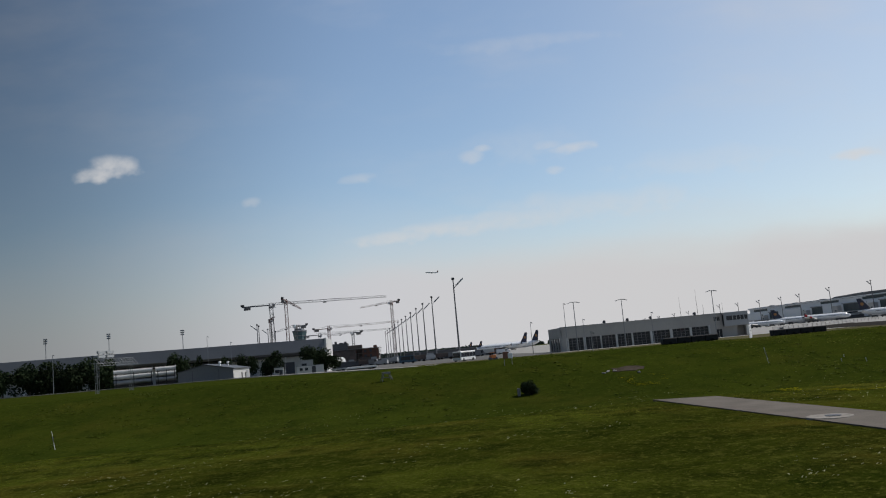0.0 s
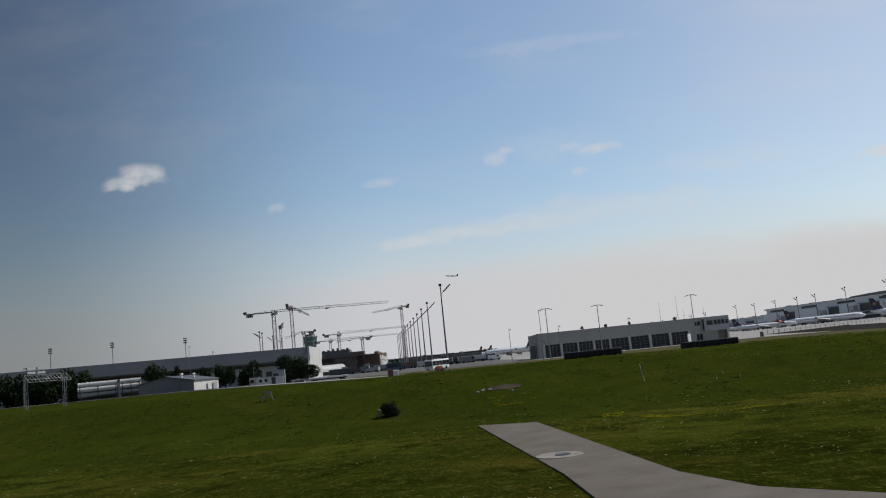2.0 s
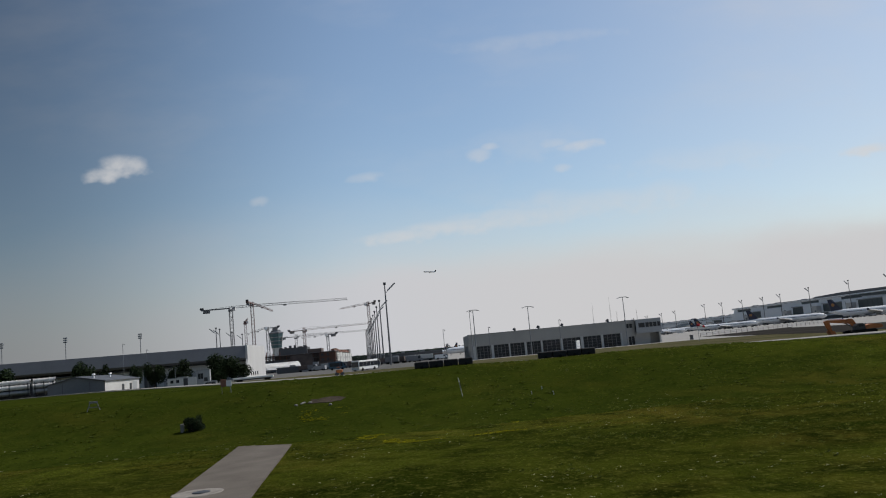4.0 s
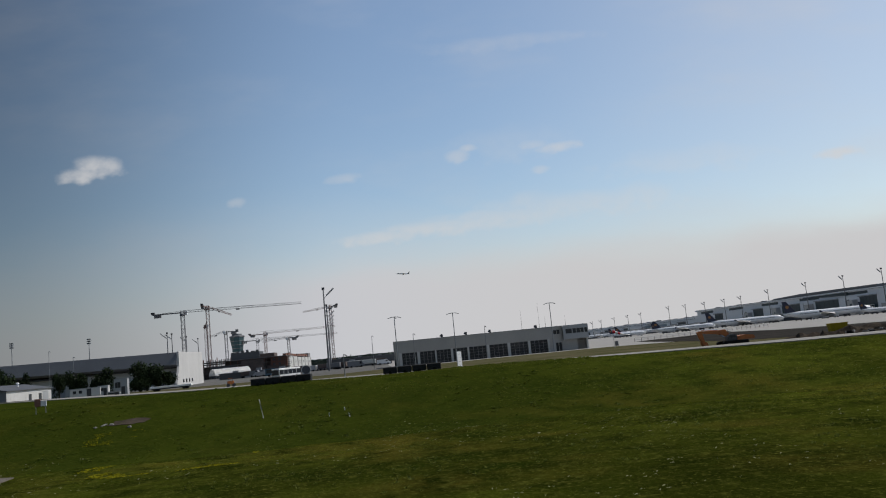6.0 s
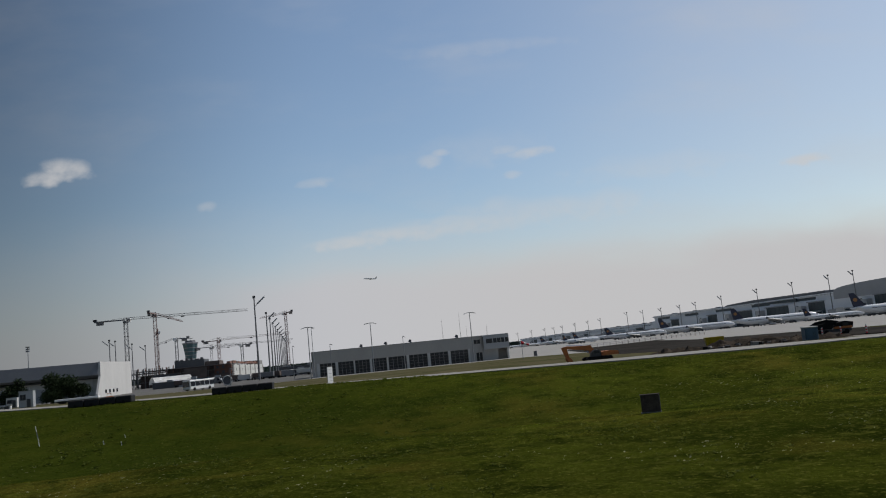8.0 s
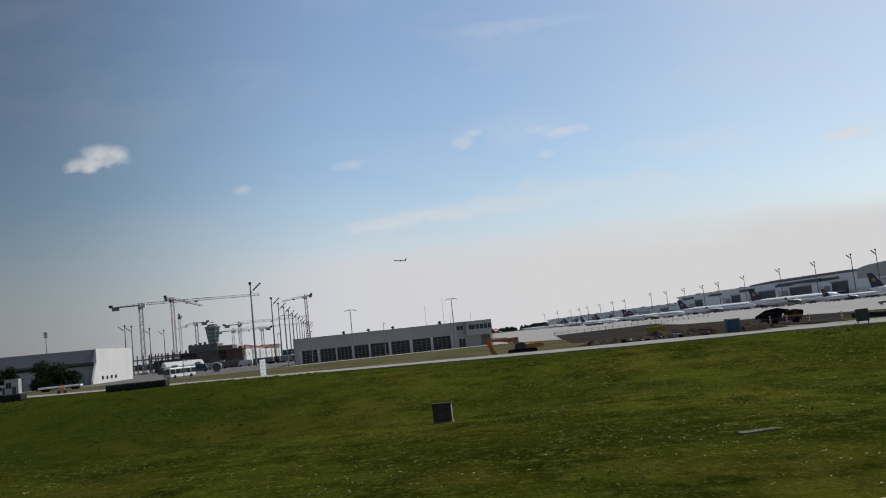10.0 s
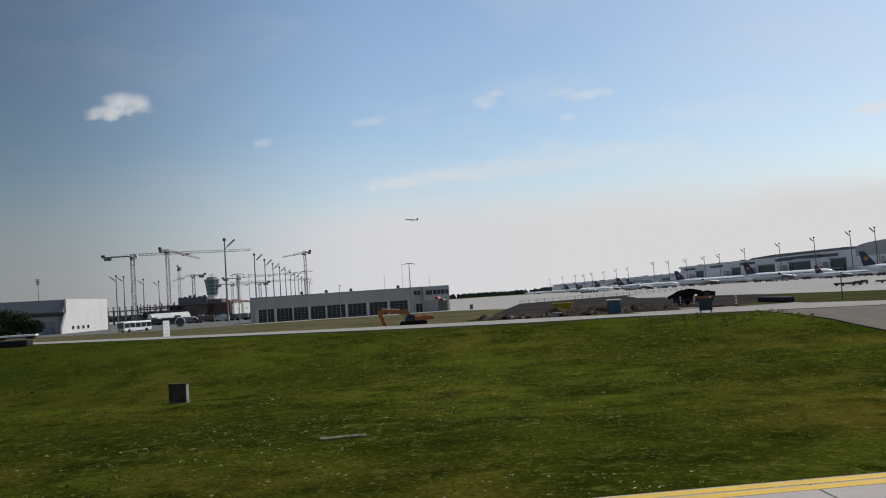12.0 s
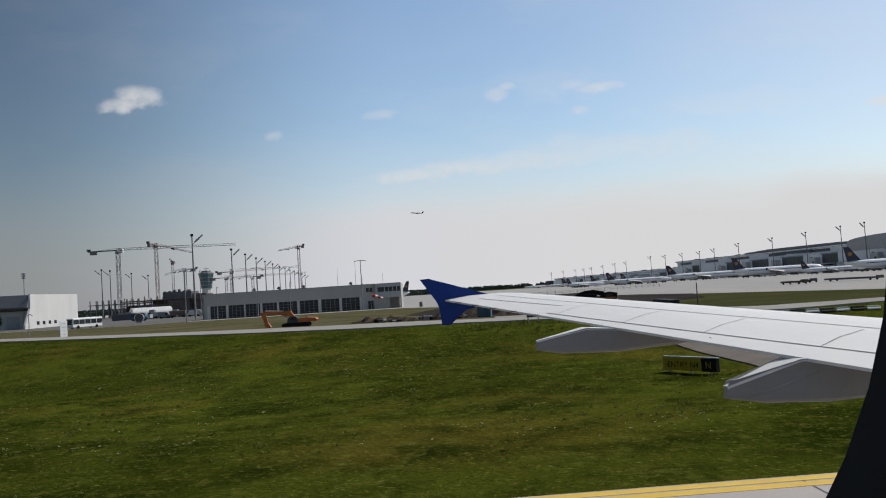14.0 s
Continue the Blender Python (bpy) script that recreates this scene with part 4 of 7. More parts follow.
for k in range(26):
    x = -3.2 - k * 6.2
    part("pier", box(fresh(), x - 0.25, 1.95, 0, x + 0.25, 2.2, 5.88), PALEWALL, hall)
    if k % 3 != 1:
        part("gate", box(fresh(), x - 5.2, 2.1, 0, x - 1.2, 2.196, 4.2), GREYWALL, hall)
    else:
        part("gate", box(fresh(), x - 5.2, 2.1, 0, x - 1.2, 2.196, 4.2), DARKWALL, hall)

# ---- low shed with the grey gable and the long white side ----
shed = thing("shed", -57.6, 178.0, 2.72, 6, "low shed with a grey gable and long white side wall", "shed")
bm = fresh()
prism(bm, [(0, -1.5), (11.5, -1.5), (11.5, 2.25), (5.6, 3.45), (0, 2.25)], 1, 0, 26)
bmesh.ops.recalc_face_normals(bm, faces=bm.faces)
part("body", bm, ROOFGREY, shed)
for k in range(13):
    part("wall_panel", box(fresh(), 11.503, 0.04 + k * 2.0, -1.4, 11.56, 2.0 + k * 2.0, 2.2), WHITEWALL, shed)
bm = fresh()
loft(bm, [[(-0.3, y, 2.20), (5.6, y, 3.47), (11.85, y, 2.20), (11.85, y, 2.38), (5.6, y, 3.66), (-0.3, y, 2.38)] for y in (-0.3, 26.3)])
bmesh.ops.recalc_face_normals(bm, faces=bm.faces)
part("roof", bm, DARKWALL, shed)
for y in (3.5, 15.0):
    vent = part("roof_vent", rod(fresh(), (8.2, y, 2.9), (8.2, y, 3.8), 0.22, 0.22, 10), WHITEPAINT, shed, "white roof vent")
    part("cowl", rod(fresh(), (8.2, y, 3.8), (8.2, y, 4.05), 0.42, 0.30, 10), WHITEPAINT, vent)
for y in (12.0, 18.0):
    part("door", box(fresh(), 11.563, y, -1.0, 11.62, y + 1.6, 1.3), DARKSTEEL, shed)
part("gate", box(fresh(), 11.563, 20.5, -1.3, 11.62, 24.0, 1.7), GREYWALL, shed)
for a in (3.0, 8.5):
    part("gable_seam", box(fresh(), a - 0.05, -0.03, -1.4, a + 0.05, -0.003, 2.4), DARKWALL, shed)

# white containers and booths along the road before the hall
for x, y, rz, l, h, mat, lab in ((-31.9, 176, 20, 5.7, 1.7, WHITEWALL, "white site container beside the road"), (-23.8, 174, 20, 2.6, 0.8, WHITEWALL, "white site container beside the road"),
                                 (-38.0, 215, 10, 3.2, 3.9, GREYWALL, "pale narrow site booth with a dark door"), (-48, 230, 10, 2.6, 2.6, WHITEWALL, "white site container before the hall")):
    c = thing("site_container", x, y, ground_z(x, y) + 0.1, rz, lab, "container", "site containers")
    part("body", box(fresh(), 0, 0, 0, l, 2.4, h, 0.05), mat, c)
    part("roof", box(fresh(), -0.05, -0.05, h, l + 0.05, 2.45, h + 0.1), STEEL, c)
    part("door", box(fresh(), l * 0.55, -0.05, 0.1, l * 0.55 + 0.85, -0.003, min(2.0, h - 0.1)), DARKSTEEL, c)
    for k in range(2):
        part("window", box(fresh(), l * (0.1 + 0.2 * k), -0.05, h * 0.45, l * (0.1 + 0.2 * k) + 0.6, -0.003, h * 0.8), GLASS, c)

# ---- polished pipe racks and steel gantry ----
rack = thing("pipe_rack", -67.3, 188.5, ground_z(-67.3, 188.5) + 0.1, 20, "stack of large polished steel ducts on a dark frame", "pipes")
for x0, x1 in ((-7.6, 0.6), (1.2, 5.6)):
    for zz, yy in ((1.15, 0.0), (2.35, 0.1), (3.45, 0.5), (3.45, 1.7)):
        bm = fresh()
        rod(bm, (x0, yy, zz), (x1, yy, zz), 0.50, 0.50, 12)
        n = int((x1 - x0) / 0.9)
        for k in range(n + 1):
            x = x0 + (x1 - x0 - 0.12) * k / n
            rod(bm, (x, yy, zz), (x + 0.12, yy, zz), 0.58, 0.58, 12)
        # polished sheen is painted: upper ducts white, lower ones darker steel
        duct = part("duct", bm, WHITEWALL if zz > 2 else STEEL, rack)
        # the duct is closed; a black disc paints the dark of its hollow
        part("open_end", rod(fresh(), (x1 + 0.003, yy, zz), (x1 + 0.02, yy, zz), 0.42, 0.42, 12), BLACK, duct, "dark open end")
    for x in (x0 + 0.4, (x0 + x1) / 2, x1 - 0.4):
        bm = fresh()
        box(bm, x, -0.75, -1.3, x + 0.18, -0.60, 3.2)
        box(bm, x, 2.3, -1.3, x + 0.18, 2.45, 3.2)
        box(bm, x, -0.75, 0.35, x + 0.18, 2.45, 0.6)
        part("stand", bm, DARKSTEEL, rack)
    part("back_sheet", box(fresh(), x0, 2.6, 0, x1, 2.7, 3.0), DARKWALL, rack)
gantry = thing("steel_gantry", -49.8, 124.8, ground_z(-50, 124.8) + 0.9, 70, "open steel gantry with a signal rack on top", "gantry")
gantry.scale = (0.64, 0.8, 0.9)
for a in (-5.6, 5.4):
    part("leg", lattice(fresh(), (a, 0, -1.3), (a, 0, 4.0), 0.55, 1.2, 0.03), STEEL, gantry)
part("beam", lattice(fresh(), (-6.2, 0, 4.2), (6.0, 0, 4.2), 0.7, 0.9, 0.035), STEEL, gantry)
bm = fresh()
for a in range(13):
    rod(bm, (-6 + a, 0, 4.5), (-5.5 + a, -1.0, 3.4), 0.035, 0.035, 4)
rod(bm, (-6, -1.0, 3.4), (6.5, -1.0, 3.4), 0.04, 0.04, 4)
part("brace", bm, STEEL, gantry)
for a in (-5.2, -2.4):
    bm = fresh()
    box(bm, a, -0.2, 4.75, a + 2.2, 0.2, 5.1)
    box(bm, a, -0.2, 5.4, a + 2.2, 0.2, 5.8)
    box(bm, a + 0.2, -0.1, 4.5, a + 0.35, 0.1, 5.8)
    box(bm, a + 1.8, -0.1, 4.5, a + 1.95, 0.1, 5.8)
    part("signal_rack", bm, GREYWALL, gantry)

# ---- building site ----
site = thing("unfinished_building", -38.5, 461, HIGH, 4.5, "unfinished concrete building with brown scaffolding and a pale panel wall", "building site")
rb = random.Random(9)
# shade of the open floors is put in as a solid brown fill
part("core", box(fresh(), -47, 1.6, 0, -0.4, 40, 6.2), RUST, site, "shadowed brown inside of the shell")
part("upper_core", box(fresh(), -33, 2.4, 6.6, -0.4, 40, 8.8), RUST, site)
for z in (3.0, 6.2, 8.8):
    part("floor_slab", box(fresh(), -48.5, -0.4, z, 0, 42, z + 0.35), RAWCONCRETE, site)
for k in range(14):
    x = -47.8 + k * 3.6
    part("column", box(fresh(), x - 0.22, -0.2, 0, x + 0.22, 0.25, 3.0), RAWCONCRETE, site)
    part("column", box(fresh(), x - 0.22, -0.2, 3.35, x + 0.22, 0.25, 6.2), RAWCONCRETE, site)
    part("column", box(fresh(), x - 0.2, 0.1, 6.55, x + 0.2, 0.5, 8.8), BRICK, site)
    if k < 6:
        part("starter_column", box(fresh(), x - 0.2, 1.0, 9.15, x + 0.2, 1.4, 10.2 + rb.uniform(0, 1.4)), BRICK, site)
for k in range(22):
    x = -49 + k * 2.4
    part("scaffold_post", rod(fresh(), (x, -1.7, 0), (x, -1.7, 9.4 + rb.uniform(-0.6, 0.9)), 0.09, 0.09, 5), RUST, site)
for k in range(8):
    z = 1.1 + k * 1.1
    part("scaffold_rail", box(fresh(), -49.2, -1.75, z, 2.2, -1.65, z + 0.13), RUST, site)
for z in (2.2, 4.4, 6.6, 8.5):
    part("scaffold_deck", box(fresh(), -49.2, -1.6, z, 2.2, -0.6, z + 0.16), RUST, site)
# netting hangs before parts of the scaffold
for x0, x1, z0, z1 in ((-40, -27.5, 0.4, 6.4), (-24, -12, 2.3, 8.4), (-10, -1, 0.5, 4.2)):
    part("debris_net", box(fresh(), x0, -1.90, z0, x1, -1.86, z1), DARKWALL if x0 < -30 else RUST, site)
part("stair_tower", box(fresh(), -33, 22, 9.15, -17, 40, 13.2), DARKWALL, site, "dark shuttered stair tower")
part("stair_tower", box(fresh(), -17, 24, 9.15, -9, 40, 11.6), RUST, site)
for k in range(6):
    x = -32.5 + k * 2.7
    part("shuttering", box(fresh(), x, 21.7, 13.2, x + rb.uniform(1.0, 2.2), 24, 13.3 + rb.uniform(0.3, 1.3)), DARKWALL, site)
part("masonry_block", box(fresh(), -8.5, -0.75, 3.4, 0.4, 0.8, 8.75), BRICK, site, "orange-brown brick corner")
for z in (4.2, 6.9):
    for x in (-7.4, -4.4):
        part("window_opening", box(fresh(), x, -0.82, z, x + 1.3, -0.753, z + 1.4), DARKWALL, site)
# pale panels of the long side wall, with raw brick rising behind its top
for k in range(25):
    y0 = 1.0 + k * 7.2
    part("wall_panel", box(fresh(), 0.42, y0 + 0.06, 0, 0.8, y0 + 7.14, 8.3 + rb.uniform(-0.25, 0.25)), PALEWALL if k % 4 else RAWCONCRETE, site, "pale concrete wall panel")
    if k % 2 == 0:
        part("panel_window", box(fresh(), 0.803, y0 + 2.4, 4.6, 0.86, y0 + 4.6, 6.2), DARKWALL, site)
part("side_core", box(fresh(), -9, 42.1, 0, 0.38, 181, 8.0), RAWCONCRETE, site)
y = 2.0
while y < 176:
    w = rb.uniform(3.0, 9.0)
    part("raised_masonry", box(fresh(), -2.2, y, 8.9, -0.3, y + w, 9.0 + rb.uniform(0.4, 1.7)), rb.choice((BRICK, BRICK, RUST)), site)
    y += w + rb.uniform(0.5, 5.0)
part("end_block", box(fresh(), -9, 160, 8.05, 0.3, 181, 11.2), RAWCONCRETE, site)
deck = thing("open_frame_building", -118, 560, HIGH, 4, "open concrete frame with thin columns and flat decks", "building site")
for zz in (4.5, 8.8):
    part("deck", box(fresh(), -34, 0, zz, 30, 40, zz + 0.5), RAWCONCRETE, deck)
col = None
for a in range(-33, 31, 4):
    for yy in (0.5, 14):
        if col is None:
            col = part("column", box(fresh(), -0.3, -0.3, 0, 0.3, 0.3, 12), RAWCONCRETE, deck)
            col.matrix_basis = pose(a, yy, 0)
        else:
            shared("column", col.data, deck, pose(a, yy, 0))

# parked vehicles and trailers on the apron
def van(x, y, rz, length, height, mat, label, dark=False):
    ob = thing("parked_van", x, y, HIGH + 0.06, rz, label, "van", "vehicles parked on the apron")
    w = 1.0
    bm = fresh()
    prism(bm, [(-length / 2, 0.45), (length / 2, 0.45), (length / 2, 1.15), (length / 2 - 0.5, 1.3), (length / 2 - 1.1, height), (-length / 2, height)], 1, -w, w)
    bmesh.ops.recalc_face_normals(bm, faces=bm.faces)
    body = part("body", bm, mat, ob)
    part("window", box(fresh(), length / 2 - 1.9, -w - 0.03, 1.25, length / 2 - 1.1, -w - 0.003, height - 0.25), GLASS, body)
    if not dark:
        part("window", box(fresh(), -length / 2 + 0.4, -w - 0.03, 1.25, length / 2 - 2.1, -w - 0.003, height - 0.3), GLASS, body)
    for a in (-length * 0.3, length * 0.3):
        for s in (-1, 1):
            part("wheel", rod(fresh(), (a, s * w - 0.12, 0.38), (a, s * w + 0.12, 0.38), 0.38, 0.38, 10), BLACK, ob)
    return ob


def trailer(x, y, rz, length, mat, label):
    ob = thing("cargo_trailer", x, y, HIGH + 0.06, rz, label, "trailer", "trailers parked on the apron")
    part("deck", box(fresh(), -length / 2, -1.2, 0.7, length / 2, 1.2, 0.95), DARKSTEEL, ob)
    part("box_body", box(fresh(), -length / 2 + 0.1, -1.2, 0.96, length / 2 - 0.1, 1.2, 2.6, 0.05), mat, ob)
    for a in (-length * 0.36, length * 0.36):
        for s in (-1, 1):
            part("wheel", rod(fresh(), (a, s * 1.0 - 0.12, 0.38), (a, s * 1.0 + 0.12, 0.38), 0.38, 0.38, 10), BLACK, ob)
    return ob


rv = random.Random(21)
for k in range(30):
    x = -34 + k * 3.3 + rv.uniform(-0.8, 0.8)
    y = 330 + rv.uniform(-6, 14) - 0.25 * x
    if x > 22:
        continue
    c = rv.random()
    if c < 0.55:
        van(x, y, rv.uniform(-14, 14) + rv.choice((0, 180)), rv.uniform(4.4, 6.4), rv.uniform(1.9, 2.7), rv.choice((WHITEPAINT, WHITEWALL, GREYWALL, ROOFGREY, TRUCKBLUE)), "small service van parked on the apron", rv.random() < 0.4)
    else:
        trailer(x, y, rv.uniform(-12, 12), rv.uniform(4.5, 7.5), rv.choice((GREYWALL, GREYWALL, PALEWALL, RUST, ROOFGREY)), "covered cargo trailer parked on the apron")
for x, y, l, h in ((-4, 540, 46, 4.2), (-30, 352, 34, 2.4)):
    s = thing("service_shed", x, y, HIGH, 4, "low dark service shed on the apron", "shed")
    part("body", box(fresh(), -l / 2, 0, 0, l / 2, 8, h), DARKWALL, s)
    part("roof", box(fresh(), -l / 2 - 0.3, -0.3, h, l / 2 + 0.3, 8.3, h + 0.25), ROOFGREY, s)
    part("door", box(fresh(), -l * 0.2, -0.06, 0, -l * 0.2 + 4, -0.003, h * 0.8), GREYWALL, s)
    for k in range(3):
        part("roof_hood", box(fresh(), -l * 0.35 + k * l * 0.28, 2, h + 0.25, -l * 0.35 + k * l * 0.28 + 2.2, 4, h + 0.9 + 0.4 * (k % 2)), STEEL, s)
hoard = thing("dark_hoarding", -6, 352, HIGH + 0.06, -13, "long dark boarded fence beyond the parked vehicles", "fence")
part("boarding", box(fresh(), -30, -0.06, 0.1, 31, 0.06, 1.8), DARKWALL, hoard)
for k in range(13):
    part("post", box(fresh(), -30 + k * 5.0, 0.063, 0, -29.8 + k * 5.0, 0.22, 1.9), STEEL, hoard)
trl = thing("flatbed_trailer", -23.0, 212, ground_z(-23, 212) + 0.1, 8, "long white-topped flatbed trailer before the hall", "trailer")
trl.scale = (0.75, 0.9, 0.9)
part("bed", box(fresh(), -6.5, -1.2, 0.75, 6.5, 1.2, 1.25, 0.05), WHITEPAINT, trl)
part("underframe", box(fresh(), -6.0, -0.9, 0.45, 6.0, 0.9, 0.745), DARKSTEEL, trl)
for a in (-5, -4, 4, 5):
    for s in (-1, 1):
        part("wheel", rod(fresh(), (a, s * 1.0 - 0.12, 0.42), (a, s * 1.0 + 0.12, 0.42), 0.42, 0.42, 10), BLACK, trl)

van(-14.4, 298, 10, 6.0, 2.8, TRUCKBLUE, "blue and white service van parked on the apron")

# ---- parked airliners ----
def airliner(x, y, z, rz, label, name="airliner"):
    """Nose along +x, the fin's tip over the origin; 54 m long."""
    ob = thing(name, x, y, z, rz, label, "airplane", "airliners parked at the terminal")
    L, H = 54.0, 3.7
    bm = fresh()
    rings = []
    for s, r, dz in ((0, 0.25, 1.25), (0.03, 0.6, 1.0), (0.08, 1.15, 0.7), (0.16, 1.7, 0.28), (0.24, 2.0, 0), (0.88, 2.0, 0), (0.92, 1.85, -0.05), (0.96, 1.45, -0.2), (0.985, 0.9, -0.4), (1.0, 0.2, -0.55)):
        rings.append([(s * L - 2, 1.17 * r * math.cos(a), H + dz + 1.17 * r * math.sin(a)) for a in (2 * math.pi * k / 16 for k in range(16))])
    fus = part("fuselage", loft(bm, rings), AIRWHITE, ob, smooth=True)
    bm = fresh()
    prism(bm, [(-0.4, 5.2), (-1.9, 13.0), (0.7, 13.0), (6.2, 5.5)], 1, -0.18, 0.18)
    bmesh.ops.recalc_face_normals(bm, faces=bm.faces)
    fin = part("fin", bm, FINBLUE, ob, "dark blue tail fin")
    for s in (-1, 1):
        part("fin_emblem", rod(fresh(), (1.0, s * 0.17, 9.3), (1.0, s * 0.22, 9.3), 1.05, 1.05, 14), CREST, fin, "plain yellowish disc")
        part("tailplane", loft(fresh(), [[(0.2, s * 0.6, 4.6), (4.0, s * 0.6, 4.6), (4.0, s * 0.6, 4.85), (0.2, s * 0.6, 4.75)],
                                         [(-0.9, s * 6.2, 5.1), (0.6, s * 6.2, 5.1), (0.6, s * 6.2, 5.2), (-0.9, s * 6.2, 5.18)]]), AIRWHITE, ob)
        part("wing", loft(fresh(), [[(21.0, s * 1.2, 2.5), (30.2, s * 1.2, 2.5), (29.0, s * 1.2, 3.2), (21.0, s * 1.2, 2.8)],
                                    [(16.6, s * 19.6, 4.2), (18.4, s * 19.6, 4.2), (18.1, s * 19.6, 4.4), (16.6, s * 19.6, 4.3)]]), WINGGREY, ob)
        bm = fresh()
        prism(bm, [(16.2, 3.8), (17.4, 4.3), (18.2, 4.3), (16.9, 5.4), (16.1, 5.4)], 1, s * 19.6, s * 19.75)
        bmesh.ops.recalc_face_normals(bm, faces=bm.faces)
        part("wingtip", bm, FINBLUE, ob)
        bm = fresh()
        loft(bm, [[(px, s * 6.4 + r * math.cos(a), 1.75 + r * math.sin(a)) for a in (2 * math.pi * k / 12 for k in range(12))] for px, r in ((22.8, 0.6), (24.8, 1.2), (27.0, 1.28), (27.8, 1.1))])
        part("engine", bm, WINGSHADE, ob, smooth=True)
        bm = fresh()
        rod(bm, (23.4, s * 3.6, 0.5), (23.4, s * 3.4, 2.7), 0.15, 0.15, 6)
        leg = part("main_gear", bm, STEEL, ob)
        part("wheel", rod(fresh(), (23.4, s * 3.6 - 0.5, 0.55), (23.4, s * 3.6 + 0.5, 0.55), 0.55, 0.55, 12), BLACK, leg)
    leg = part("nose_gear", rod(fresh(), (46.0, 0, 0.4), (46.0, 0, 2.2), 0.12, 0.12, 6), STEEL, ob)
    part("wheel", rod(fresh(), (46.0, -0.3, 0.4), (46.0, 0.3, 0.4), 0.4, 0.4, 12), BLACK, leg)
    part("window_row", box(fresh(), 8.0, -2.30, H + 0.42, 45.5, 2.30, H + 0.66), GLASS, ob)
    bm = fresh()
    prism(bm, [(49.3, H + 0.75), (50.8, H + 0.45), (50.0, H + 1.05)], 1, -1.35, 1.35)
    bmesh.ops.recalc_face_normals(bm, faces=bm.faces)
    part("windscreen", bm, GLASS, ob)
    return ob


PLANE = airliner(269.4, 539.5, HIGH, -14, "white airliner with a dark blue fin parked at the terminal")
PARKED = [(251.9, 639, -14, 1.04, 0.93), (199.6, 599, -12, 0.80, 0.72), (222.9, 830, -12, 0.80, 0.76), (176.8, 644, -12, 0.52, 0.58), (204.9, 921, -12, 0.80, 0.73),
          (197.3, 1023, -12, 0.76, 0.64), (178, 1127, -10, 0.76, 0.62), (289.3, 484, -14, 0.62, 0.60), (294.8, 440, -14, 1.0, 1.0), (236, 742, -14, 0.8, 0.72)]
for x, y, turn, long, size in PARKED:
    jet = copy_thing(PLANE, pose(x, y, HIGH, 0, 0, turn))
    jet.scale = (long, size, size)
# smaller jets beyond the lamp row
for x, y, turn, size in ((60.8, 560, 176, 0.92), (52.0, 548, 176, 0.84), (28.7, 700, 174, 0.72), (20.7, 715, 174, 0.72)):
    jet = copy_thing(PLANE, pose(x, y, HIGH, 0, 0, turn))
    jet.scale = (size * 0.72, size, size)
    tagged(jet, "small white regional jet with a dark blue fin on the apron", "airplane", "regional jets on the apron")
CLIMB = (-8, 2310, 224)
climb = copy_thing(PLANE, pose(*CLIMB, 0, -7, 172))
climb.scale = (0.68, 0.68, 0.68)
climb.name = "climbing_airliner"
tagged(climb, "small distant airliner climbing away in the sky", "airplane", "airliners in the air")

# ---- terminal ----
TX, TY = 363.0, 519.0
term = thing("terminal", TX, TY, HIGH, 98.5, "long white terminal pier with dark glazed gate openings", "terminal")
# local x runs along the pier away from the near end, local y points to the apron
GATES = [(-140, 20), (-70, 24), (-5, 19), (65, 18.5), (108, 29), (158, 26), (214, 16), (286, 16), (367, 19), (452, 17), (530, 14), (596, 17), (672, 14), (744, 15)]


